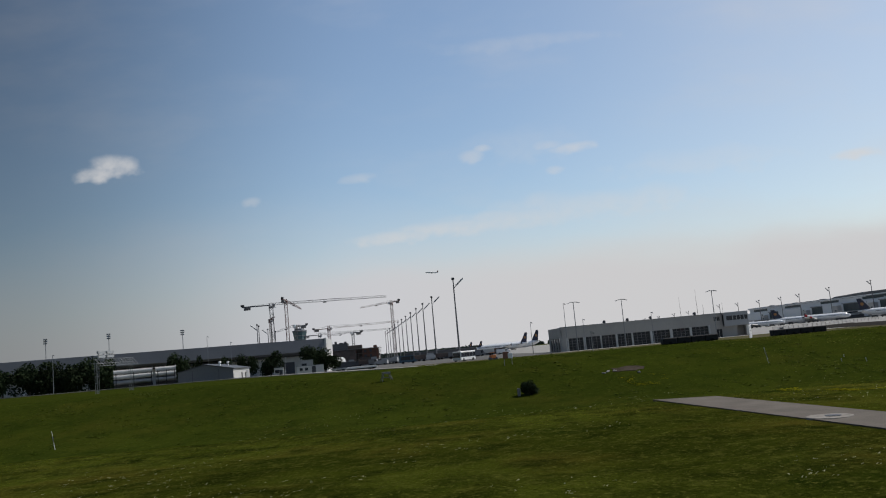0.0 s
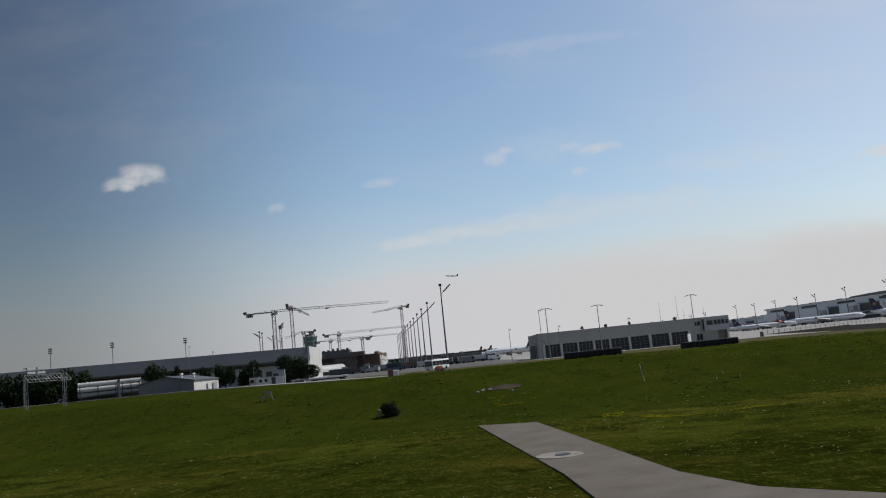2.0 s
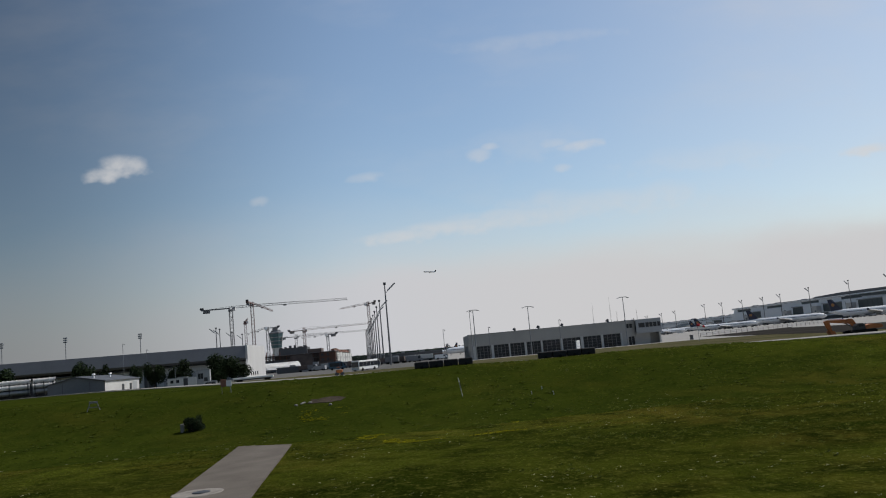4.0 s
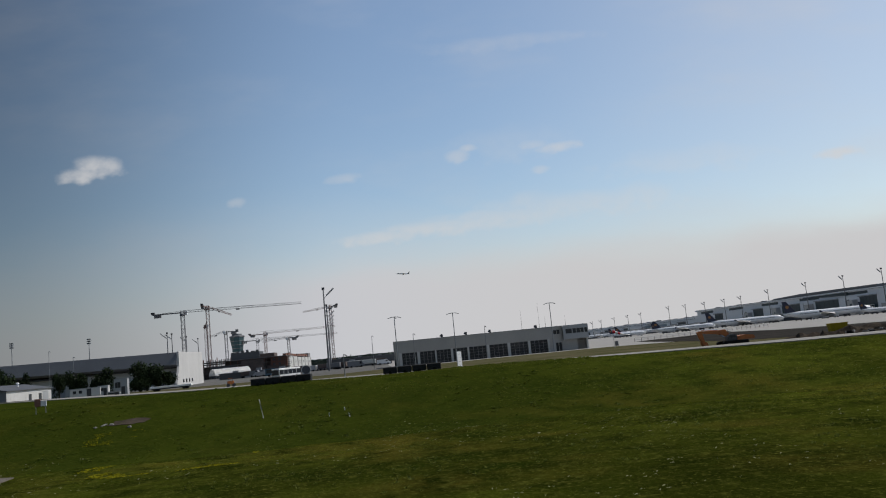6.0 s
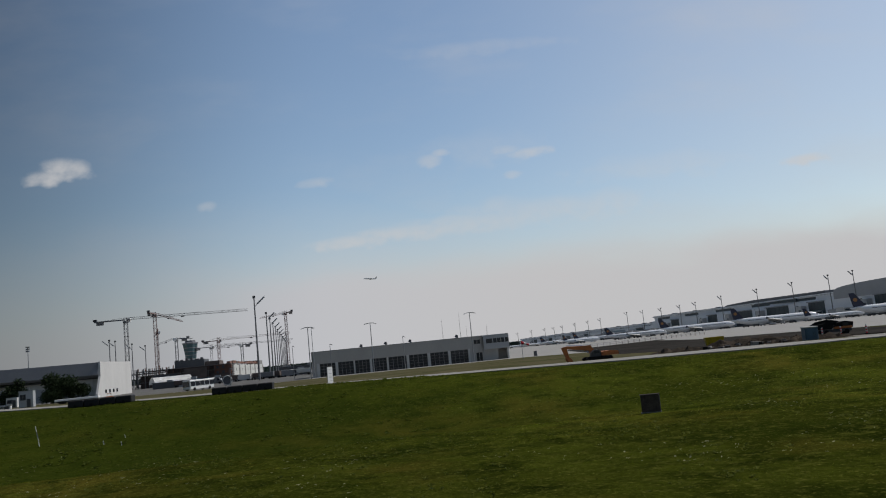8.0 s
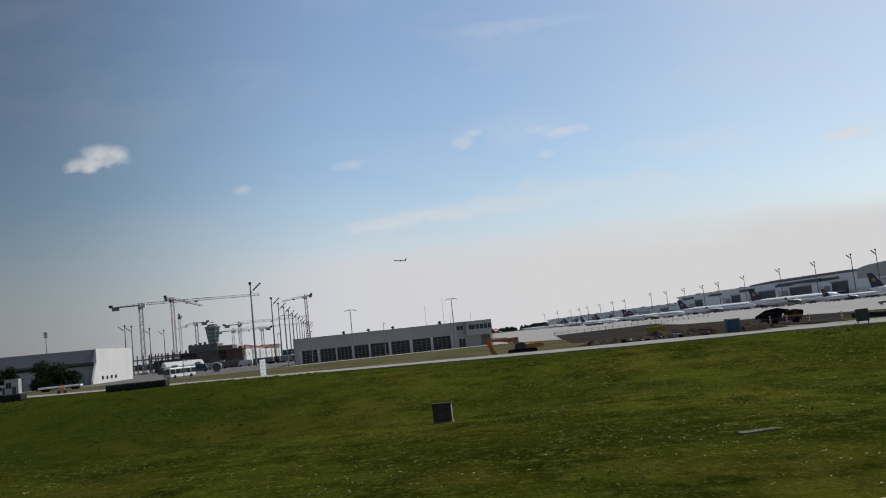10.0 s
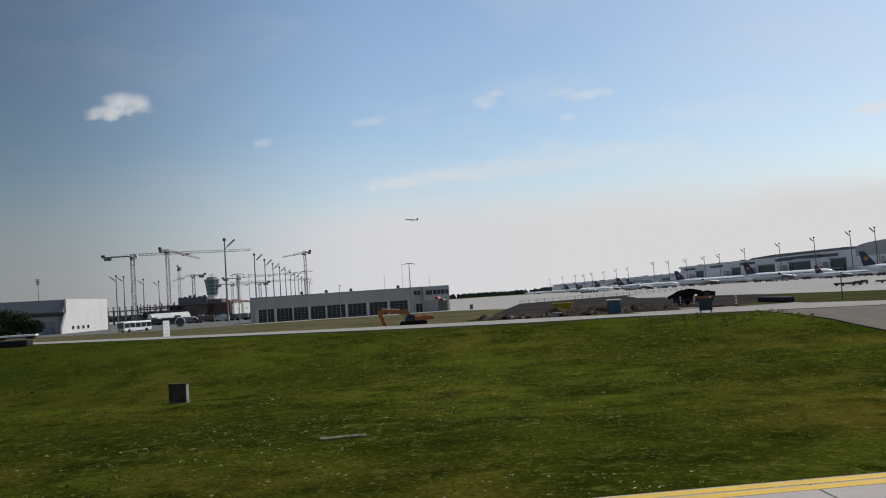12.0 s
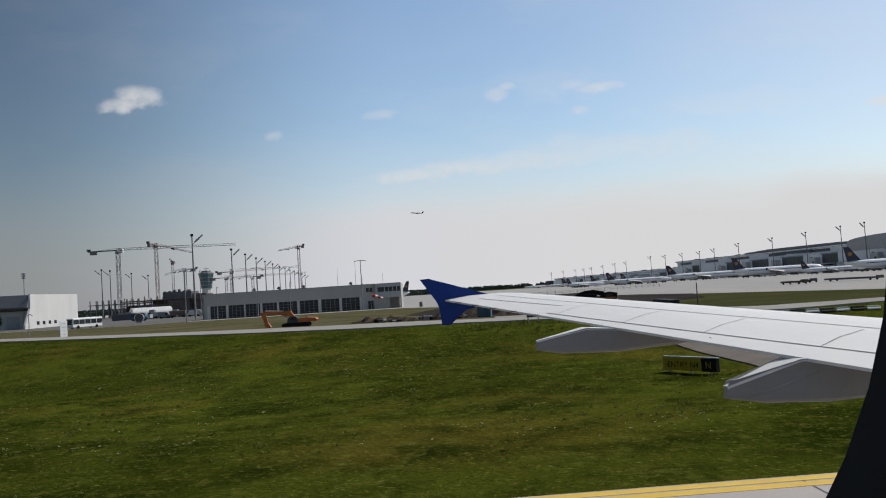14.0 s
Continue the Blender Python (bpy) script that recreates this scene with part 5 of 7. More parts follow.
def pier(x0, x1, h, fascia):
    """One length of the pier: ground floor, set-back upper floor, roof edge and rooftop plant."""
    low = h * 0.70
    part("wall", box(fresh(), x0, -22, 0, x1, 0, low), TERMWALL, term)
    part("upper_storey", box(fresh(), x0 + 0.5, -24, low, x1 - 0.5, -3.0, h - fascia), TERMWALL, term)
    for a in np.arange(x0 + 6, x1 - 30, 58.0):
        part("glazed_band", box(fresh(), a, -2.997, low + 1.6, a + 26, -2.9, h - fascia - 0.6), TERMGLASS, term)
    part("roof", box(fresh(), x0 - 0.4, -25, h - fascia, x1 + 0.4, -1.6, h), ROOFGREY, term)
    part("roof_edge", box(fresh(), x0 - 0.4, -1.597, h - fascia + 0.1, x1 + 0.4, -1.3, h - 0.45), TERMWALL, term)
    part("parapet", box(fresh(), x0, -0.35, low, x1, 0.25, low + 0.55), TERMWALL, term)
    part("plinth", box(fresh(), x0, 0.003, 0, x1, 0.35, 1.1), RAWCONCRETE, term)
    rnd = random.Random(int(h * 3))
    for a, w in GATES:
        if not x0 <= a <= x1 - w:
            continue
        top = min(12.6, low - 0.5)
        part("gate_opening", box(fresh(), a, 0.003, 3.6, a + w, 0.14, top), TERMGLASS, term, "dark glazed gate opening")
        part("gate_frame", box(fresh(), a - 0.5, 0.15, top, a + w + 0.5, 1.3, top + 0.7), GREYWALL, term)
        for q in range(1, 5):
            part("mullion", box(fresh(), a + w * q / 5 - 0.09, 0.143, 3.6, a + w * q / 5 + 0.09, 0.26, top), DARKSTEEL, term)
        part("gate_undercroft", box(fresh(), a + 0.6, 0.36, 0, a + w - 0.6, 0.44, 3.0), DARKWALL, term)
        b = a + w + 2.5
        block = part("stair_block", box(fresh(), b, 0.36, 0, b + 6.5, 4.4, low * rnd.uniform(0.74, 0.9)), WHITEWALL, term, "white projecting stair block")
        part("block_window", box(fresh(), b + 1.2, 4.403, low * 0.45, b + 3.6, 4.46, low * 0.62), TERMGLASS, block)
        part("block_door", box(fresh(), b + 4.0, 4.403, 0.1, b + 5.4, 4.46, 2.4), DARKSTEEL, block)
        part("wall_window", box(fresh(), b + 9.5, 0.003, low * 0.66, b + 11.8, 0.1, low * 0.87), TERMGLASS, term)
        part("wall_pipe", rod(fresh(), (b + 13.5, 0.2, 1.1), (b + 13.5, 0.2, low), 0.16, 0.16, 6), STEEL, term)
    k = x0 + 4
    while k < x1 - 6:
        w = rnd.uniform(1.2, 4.5)
        part("roof_plant", box(fresh(), k, -12, h, k + w, -8, h + rnd.uniform(0.3, 1.1)), rnd.choice((STEEL, GREYWALL, ROOFGREY)), term)
        k += w + rnd.uniform(5, 26)


pier(-160, 345, 18.7, 1.4)
pier(345.5, 836, 12.9, 1.9)
# long glazed lantern that slopes up along the near half of the roof
bm = fresh()
prism(bm, [(66, 18.7), (202, 18.7), (198, 19.6), (160, 20.6), (66, 20.2)], 1, -18, -2.2)
bmesh.ops.recalc_face_normals(bm, faces=bm.faces)
part("roof_lantern", bm, ROOFGREY, term)
bm = fresh()
prism(bm, [(100, 14.7), (156, 15.9), (156, 17.1), (100, 17.1)], 1, -2.8, -1.9)
bmesh.ops.recalc_face_normals(bm, faces=bm.faces)
part("lantern_glazing", bm, TERMGLASS, term, "greenish sloping glass strip")
part("blue_glazing", box(fresh(), 415, 0.003, 3.8, 480, 0.2, 8.7), BLUEGLASS, term, "pale blue glazed wall")
for a in np.arange(415, 481, 6.5):
    part("mullion", box(fresh(), a - 0.1, 0.203, 3.8, a + 0.1, 0.32, 8.7), GREYWALL, term)
arch = fresh()
prism(arch, [(53, 13.0)] + [(53 - 127 * (0.5 - 0.5 * math.cos(math.pi * k / 18)), 17.0 + 5.6 * math.sin(math.pi * k / 18) ** 0.5) for k in range(19)] + [(-74, 13.0)], 1, -34, 0.8)
bmesh.ops.recalc_face_normals(arch, faces=arch.faces)
part("arched_roof", arch, ARCHGREY, term, "pale grey vaulted hall roof")
BRIDGE = thing("jet_bridge", 0, 0, HIGH, 0, "white boarding bridge reaching out from the terminal", "jet bridge", "boarding bridges")
part("tunnel", box(fresh(), -1.6, 0.2, 3.6, 1.6, 17, 6.4), WHITEWALL, BRIDGE)
part("rotunda", rod(fresh(), (0, 18.5, 0.2), (0, 18.5, 6.8), 2.6, 2.6, 12), WHITEWALL, BRIDGE)
part("cab", box(fresh(), 1.2, 18, 3.2, 9, 21, 6.2), GREYWALL, BRIDGE)
part("support", box(fresh(), 5.2, 19, 0, 6.4, 20, 3.2), STEEL, BRIDGE)
part("window_strip", box(fresh(), -1.64, 1.0, 4.6, 1.64, 16, 5.6), GLASS, BRIDGE)
tm = pose(TX, TY, HIGH, 0, 0, 98.5)
first = True
for k in (-20, 25, 70, 118, 165, 210, 258, 305, 360, 410, 470, 530, 590):
    if first:
        BRIDGE.matrix_basis = tm @ pose(k, 0, 0)
        first = False
    else:
        copy_thing(BRIDGE, tm @ pose(k, 0, 0))
# mast row along the pier
MASTS = [(230, 1322, 24), (241, 1248, 24.5), (251, 1184, 24.3), (257, 1143, 24), (262, 1107, 24.5), (269.5, 1059, 25), (276.4, 1013, 25.5), (282.4, 973, 26), (294, 895.6, 28.2),
         (300, 855.5, 27.3), (306.3, 813.5, 26.9), (312.2, 774.3, 26.8), (316.7, 744.2, 27.2), (323.5, 699, 28.9), (331.6, 645, 29.6), (338.5, 599, 30.2), (344.7, 558, 31), (348.4, 533, 31.2)]
for x, y, top in MASTS:
    flood_mast(x - 2 + 0.0048 * y, y, top, 188, "grey apron light mast standing before the terminal", 4.0)

# service vehicles and baggage trailers round the parked airliners
rg = random.Random(33)
for x, y, turn, long, size in [(269.4, 539.5, -14, 1.0, 1.0)] + PARKED[:5] + PARKED[7:]:
    for k in range(max(3, int(9 * long))):
        d = (5 + 5.2 * k) * 1.0 + rg.uniform(-2, 2)
        if d > 50 * long:
            break
        off = -(3.2 * size + rg.uniform(2, 9))
        c, q = math.cos(math.radians(turn)), math.sin(math.radians(turn))
        vx, vy = x + d * c - off * q, y + d * q + off * c
        if rg.random() < 0.5:
            van(vx, vy, turn + rg.uniform(-30, 30), rg.uniform(4.0, 7.0), rg.uniform(1.8, 2.9), rg.choice((WHITEPAINT, DARKWALL, DARKWALL, DARKSTEEL, DARKSTEEL)), "service van standing beside a parked airliner", rg.random() < 0.5).scale = (0.8, 0.8, 0.62)
        else:
            low = trailer(vx, vy, turn + rg.uniform(-30, 30), rg.uniform(3.0, 6.0), rg.choice((DARKWALL, GREYWALL, DARKSTEEL)), "baggage trailer standing beside a parked airliner")
            low.scale = (0.8, 0.8, 0.55)
# low pallet dollies waiting on the open apron
for x, y, l, mat, lab in ((173.2, 200.0, 6.4, CABINET, "low brown pallet dolly on the open apron"), (180.3, 209.0, 2.6, DARKSTEEL, "small dark tow tractor on the open apron"), (186.0, 199.5, 15.0, DARKSTEEL, "long low flat loading bed on the open apron")):
    low = thing("pallet_dolly", x, y, HIGH + 0.06, -70, lab, "dolly", "dollies on the open apron")
    part("deck", box(fresh(), -l / 2, -1.1, 0.35, l / 2, 1.1, 0.75, 0.04), mat, low)
    for a in (-l * 0.38, l * 0.38):
        for w in (-1, 1):
            part("wheel", rod(fresh(), (a, w * 0.95 - 0.1, 0.25), (a, w * 0.95 + 0.1, 0.25), 0.25, 0.25, 10), BLACK, low)
    part("headboard", box(fresh(), l / 2 - 0.2, -1.0, 0.753, l / 2, 1.0, 1.0), mat, low)

# ---- vehicles and site clutter ----
def wheel_pair(ob, x, w, r=0.48):
    for s in (-1, 1):
        part("wheel", rod(fresh(), (x, s * w - 0.14, r), (x, s * w + 0.14, r), r, r, 12), BLACK, ob)


bus = thing("apron_bus", 4.2, 217, ground_z(4.2, 217) + 0.1, 62, "white apron bus with dark windows", "bus")
bus.scale = (0.86, 0.86, 0.84)
part("body", box(fresh(), -5, -1.4, 0.35, 5, 1.4, 3.1, 0.15), WHITEPAINT, bus)
for side in (-1, 1):
    for k in range(5):
        part("window", box(fresh(), -4.75 + k * 1.95, side * 1.43 - 0.027, 1.35, -3.0 + k * 1.95, side * 1.43 + 0.027, 2.65), GLASS, bus)
for x in (-5.03, 5.03):
    part("windscreen", box(fresh(), x - 0.027, -1.2, 1.2, x + 0.027, 1.2, 2.7), GLASS, bus)
wheel_pair(bus, -3.2, 1.3)
wheel_pair(bus, 3.0, 1.3)

# white tarpaulin-roofed ground equipment with a round intake
eq = thing("white_hangar_tent", -63, 436, HIGH, 45, "long white rounded tent roof over ground equipment", "tent")
bm = fresh()
loft(bm, [[(x, -3.2 + 6.4 * k / 10, 1.8 + 3.4 * math.sin(math.pi * k / 10) ** 0.7) for k in range(11)] for x in (-10.6, -7, -3.5, 0, 3.5, 7, 10.2)], False, False)
bmesh.ops.solidify(bm, geom=bm.faces[:], thickness=0.12)
part("roof", bm, WHITEPAINT, eq)
for x in (-10.2, -5, 0, 5, 9.8):
    for y in (-3.1, 3.1):
        part("post", rod(fresh(), (x, y, 0), (x, y, 1.85), 0.12, 0.12, 6), STEEL, eq)
ring = thing("engine_cowl", 3.6, 252.8, HIGH + 0.05, 10, "round white engine cowl standing beside the garage hall", "engine cowl")
bm = fresh()
for k in range(16):
    a, b = 2 * math.pi * k / 16, 2 * math.pi * (k + 1) / 16
    rod(bm, (1.5 * math.cos(a), 0, 1.65 + 1.5 * math.sin(a)), (1.5 * math.cos(b), 0, 1.65 + 1.5 * math.sin(b)), 0.13, 0.13, 6)
part("intake_ring", bm, PALEWALL, ring)
part("barrel", rod(fresh(), (0, 0.1, 1.65), (0.3, 2.4, 1.65), 1.45, 1.2, 16), DARKWALL, ring)
part("cradle", box(fresh(), -1.0, 0.2, -0.1, 1.0, 2.0, 0.35), STEEL, ring)
ring.scale = (0.88, 0.88, 0.88)


def excavator(x, y, z, rz, label):
    ob = thing("excavator", x, y, z, rz, label, "excavator")
    for s in (-1, 1):
        t = fresh()
        prism(t, [(-0.8, 0.15), (-0.6, -0.05), (2.3, -0.05), (2.5, 0.15), (2.5, 0.3), (2.3, 0.48), (-0.6, 0.48), (-0.8, 0.3)], 1, s * 0.95 - 0.25, s * 0.95 + 0.25)
        bmesh.ops.recalc_face_normals(t, faces=t.faces)
        part("track", t, BLACK, ob)
    bm = fresh()
    prism(bm, [(1.15, 0.52), (3.25, 0.52), (3.4, 0.75), (3.2, 0.98), (2.2, 1.08), (1.15, 0.98)], 1, -1.05, 1.05)
    bmesh.ops.recalc_face_normals(bm, faces=bm.faces)
    part("engine_deck", bm, ORANGE, ob)
    bm = fresh()
    prism(bm, [(-0.15, 0.5), (1.1, 0.5), (1.1, 1.1), (0.85, 1.28), (0.3, 1.28), (-0.1, 0.95)], 1, -1.0, -0.1)
    bmesh.ops.recalc_face_normals(bm, faces=bm.faces)
    cab = part("cab", bm, DARKSTEEL, ob, "dark glazed cab")
    part("cab_window", box(fresh(), 0.25, -1.03, 0.85, 0.9, -1.003, 1.18), GLASS, cab)
    part("turntable", rod(fresh(), (0.9, 0, 0.4), (0.9, 0, 0.54), 0.75, 0.75, 14), DARKSTEEL, ob)
    b = fresh()
    loft(b, [[(0.7, 0.1, 0.7), (0.7, 0.5, 0.7), (0.7, 0.5, 1.1), (0.7, 0.1, 1.1)], [(-0.15, 0.08, 1.3), (-0.15, 0.52, 1.3), (0.15, 0.52, 1.95), (0.15, 0.08, 1.95)],
             [(-0.9, 0.1, 1.45), (-0.9, 0.5, 1.45), (-0.9, 0.5, 1.9), (-0.9, 0.1, 1.9)], [(-3.2, 0.15, 1.72), (-3.2, 0.45, 1.72), (-3.2, 0.45, 2.0), (-3.2, 0.15, 2.0)]])
    part("boom", b, ORANGE, ob)
    part("stick", loft(fresh(), [[(-3.5, 0.1, 1.9), (-3.5, 0.5, 1.9), (-2.95, 0.5, 2.0), (-2.95, 0.1, 2.0)], [(-3.3, 0.12, 1.2), (-3.3, 0.48, 1.2), (-2.75, 0.48, 1.2), (-2.75, 0.12, 1.2)],
                                 [(-2.95, 0.15, 0.45), (-2.95, 0.45, 0.45), (-2.6, 0.45, 0.45), (-2.6, 0.15, 0.45)]]), ORANGE, ob)
    t = fresh()
    prism(t, [(-3.1, 0.62), (-2.55, 0.58), (-2.3, 0.12), (-2.6, -0.03), (-2.95, 0.2)], 1, -0.2, 0.8)
    bmesh.ops.recalc_face_normals(t, faces=t.faces)
    part("bucket", t, ORANGE, ob)
    part("cylinder", rod(fresh(), (0.3, 0.3, 0.8), (-0.9, 0.3, 1.5), 0.07, 0.07, 8), CHROME, ob)
    part("cylinder", rod(fresh(), (-0.8, 0.3, 1.95), (-2.9, 0.3, 2.12), 0.07, 0.07, 8), CHROME, ob)
    part("exhaust", rod(fresh(), (2.0, 0.5, 1.0), (2.0, 0.5, 1.25), 0.06, 0.05, 8), DARKSTEEL, ob)
    return ob


excavator(78.3, 112.0, ground_z(78.3, 112) + 0.1, 3, "orange crawler excavator with its arm reaching down")


def soil_heap(name, x, y, z, lx, ly, h, seed, mat=None, label="rough heap of dark excavated soil"):
    n, bm = 22, fresh()
    grid = []
    for j in range(10):
        row = []
        for i in range(n):
            u, v = i / (n - 1), j / 9
            e = (math.sin(math.pi * u) * math.sin(math.pi * v)) ** 0.6
            row.append(bm.verts.new(((u - 0.5) * lx, (v - 0.5) * ly, h * e * (0.6 + 0.8 * noise.noise(Vector((u * 9 + seed, v * 4, seed))) + 0.35 * noise.noise(Vector((u * 27, v * 11, seed)))) - 0.05)))
        grid.append(row)
    for a, b in zip(grid, grid[1:]):
        for i in range(n - 1):
            bm.faces.new((a[i], a[i + 1], b[i + 1], b[i]))
    ob = part(name, bm, mat or SOIL)
    ob.matrix_basis = pose(x, y, z, 0, 0, -10)
    return tagged(ob, label, "soil heap", "soil heaps beside the road")


for x, y, lx, ly, h, s in ((90, 112, 9, 4, 1.5, 1), (98, 110, 10, 4, 1.3, 2), (107, 112, 9, 4.5, 1.6, 3), (101, 118, 14, 5, 2.0, 4)):
    soil_heap("earth_mound", x, y, ground_z(x, y) + 0.05, lx, ly, h * 0.75, s, DARKSOIL)


def barrier_row(x, y, z, n, rz, label):
    """A train of black dollies with low box bodies."""
    ob = thing("dolly_train", x, y, z, rz, label, "trailer", "black dolly trains")
    for k in range(n):
        b = part("box_body", box(fresh(), k * 1.5 + 0.03, -0.6, 0.06, k * 1.5 + 1.47, 0.6, 0.72, 0.07), BARRIER, ob)
        for s in (-1, 1):
            part("wheel", rod(fresh(), (k * 1.5 + 0.75, s * 0.64 - 0.05, 0.16), (k * 1.5 + 0.75, s * 0.64 + 0.05, 0.16), 0.16, 0.16, 10), BLACK, b)
    return ob


barrier_row(36.1, 93.0, ground_z(39, 93.0) - 0.02, 4, 0, "row of black box dollies standing by the service road")
barrier_row(23.2, 90.4, ground_z(26, 90.4) - 0.02, 4, 0, "row of black box dollies standing by the service road")

truck = thing("works_truck", 117.9, 128.4, HIGH + 0.08, -12, "dark low works truck with a covered load", "truck")
truck.scale = (0.8, 0.9, 0.88)
part("chassis", box(fresh(), -3.6, -1.0, 0.45, 3.2, 1.0, 0.95), DARKSTEEL, truck)
part("boom", loft(fresh(), [[(x, -0.2, z), (x, 0.2, z), (x, 0.2, z + d), (x, -0.2, z + d)] for x, z, d in ((-4.4, 1.0, 0.5), (-2.6, 1.65, 0.7), (-0.6, 1.8, 0.8), (1.4, 1.5, 0.7))]), BLACK, truck, "dark folded boom")
bm = fresh()
prism(bm, [(-3.6, 1.0), (-0.2, 1.0), (0.1, 1.75), (-1.2, 2.0), (-3.2, 1.8)], 1, -1.2, 1.2)
bmesh.ops.recalc_face_normals(bm, faces=bm.faces)
part("load", bm, BLACK, truck)
part("machine_body", box(fresh(), 0.2, -1.15, 0.95, 3.3, -0.6, 1.3, 0.05), ORANGE, truck, "orange machine body")
bm = fresh()
prism(bm, [(0.5, 1.0), (3.4, 1.0), (3.6, 1.9), (2.2, 2.15), (0.8, 1.9)], 1, -1.1, 1.1)
bmesh.ops.recalc_face_normals(bm, faces=bm.faces)
cabp = part("cab", bm, BLACK, truck)
part("window", box(fresh(), 1.7, -1.13, 1.35, 2.7, -1.103, 1.85), GLASS, cabp)
for x in (-2.4, -1.2, 2.3):
    wheel_pair(truck, x, 1.0, 0.42)
roller = thing("road_roller", 7.8, 145.3, ground_z(7.8, 145.3) + 0.1, 20, "small orange road machine on the service road", "road roller")
roller.scale = (0.65, 0.65, 0.65)
part("body", box(fresh(), -0.9, -0.6, 0.6, 0.7, 0.6, 1.5, 0.1), ORANGE, roller)
part("canopy", box(fresh(), -0.7, -0.55, 2.1, 0.4, 0.55, 2.2), ORANGE, roller)
for x in (-0.6, 0.3):
    part("post", rod(fresh(), (x, -0.5, 1.45), (x, -0.5, 2.1), 0.04, 0.04, 6), DARKSTEEL, roller)
for x in (-0.75, 0.65):
    part("drum", rod(fresh(), (x, -0.6, 0.45), (x, 0.6, 0.45), 0.45, 0.45, 14), DARKSTEEL, roller)
frame_box = thing("steel_trestle", -6.2, 82.1, ground_z(-6.2, 82.1), 25, "small grey steel trestle on the grass bank", "trestle")
frame_box.scale = (0.75, 0.75, 0.7)
for x in (-0.5, 0.5):
    for y in (-0.35, 0.35):
        part("leg", rod(fresh(), (x * 1.5, y, -0.1), (x * 0.8, y * 0.6, 1.0), 0.05, 0.05, 6), CRANEGREY, frame_box)
part("top", box(fresh(), -0.5, -0.3, 0.95, 0.5, 0.3, 1.2), CRANEGREY, frame_box)
part("crossbar", box(fresh(), -0.62, -0.32, 0.4, 0.62, -0.26, 0.5), CRANEGREY, frame_box)
wb = thing("warning_board", 5.9, 83.0, ground_z(5.9, 83.0), 15, "small red and white warning board on two short legs", "sign")
part("red_half", box(fresh(), -0.5, -0.05, 0.62, 0.0, 0.05, 1.3, 0.02), BRICK, wb, "faded red half")
part("white_half", box(fresh(), 0.003, -0.05, 0.62, 0.5, 0.05, 1.15, 0.02), WHITECLOTH, wb)
for a in (-0.4, 0.4):
    part("leg", rod(fresh(), (a, 0, -0.2), (a, 0, 0.62), 0.03, 0.03, 6), STEEL, wb)
# bare earth and stones where the bank has been dug open
rs = random.Random(7)
patch = [(16.2 + 1.9 * math.cos(k * 0.449) * rs.uniform(0.6, 1.15), 76.3 + 1.3 * math.sin(k * 0.449) * rs.uniform(0.5, 1.2)) for k in range(14)]
slab("bare_earth", patch, lambda x, y: ground_z(x, y) + 0.03, DARKSOIL, label="small patch of bare dark earth on the grass bank", category="soil", depth=0.15)
rs = random.Random(8)
for k in range(5):
    x, y = 16.2 + rs.uniform(-2.6, 0.6), 75.4 + rs.uniform(-1.2, 0.6)
    st = part("stone", box(fresh(), -0.16, -0.12, -0.06, 0.16, 0.12, rs.uniform(0.06, 0.16), 0.04), RAWCONCRETE)
    st.matrix_basis = pose(x, y, ground_z(x, y), rs.uniform(-12, 12), rs.uniform(-12, 12), rs.uniform(0, 180))
    tagged(st, "pale stone lying in the grass of the bank", "stone", "stones on the bank")
# pale rail fence along the apron's edge
fence = thing("apron_fence", 104, 266, HIGH + 0.06, 45, "low pale rail fence along the apron edge", "fence")
fp = None
for k in range(26):
    if fp is None:
        fp = part("post", box(fresh(), -0.08, -0.08, 0, 0.08, 0.08, 1.15), CONCRETE_NEAR, fence)
    else:
        shared("post", fp.data, fence, pose(k * 4.0, 0, 0))
for zz in (0.55, 1.05):
    part("rail", box(fresh(), 0, -0.04, zz, 100, 0.04, zz + 0.09), STEEL, fence)
# small dark cabinet standing alone on the apron
kiosk = thing("apron_cabinet", 88.2, 220.0, HIGH + 0.06, 10, "small dark cabinet standing on the apron", "cabinet")
part("body", box(fresh(), -0.35, -0.3, 0.08, 0.35, 0.3, 1.15, 0.02), DARKWALL, kiosk)
part("plinth", box(fresh(), -0.42, -0.36, -0.1, 0.42, 0.36, 0.08), RAWCONCRETE, kiosk)
part("lid", box(fresh(), -0.39, -0.34, 1.15, 0.39, 0.34, 1.22), DARKSTEEL, kiosk)
# white marker board by the road
board = thing("marker_board", 44.9, 123.6, ground_z(44.9, 123.6), 52, "white upright marker board beside the road", "sign")
board.scale = (0.9, 1, 0.75)
part("panel", box(fresh(), -0.55, -0.06, 0.1, 0.55, 0.06, 3.0, 0.02), WHITEPAINT, board)
for k in range(4):
    part("bar", box(fresh(), -0.3, -0.075, 0.5 + k * 0.66, 0.3, -0.062, 0.56 + k * 0.66), GREYWALL, board)
for s in (-1, 1):
    part("foot", box(fresh(), s * 0.45 - 0.08, -0.4, -0.1, s * 0.45 + 0.08, 0.4, 0.1), STEEL, board)


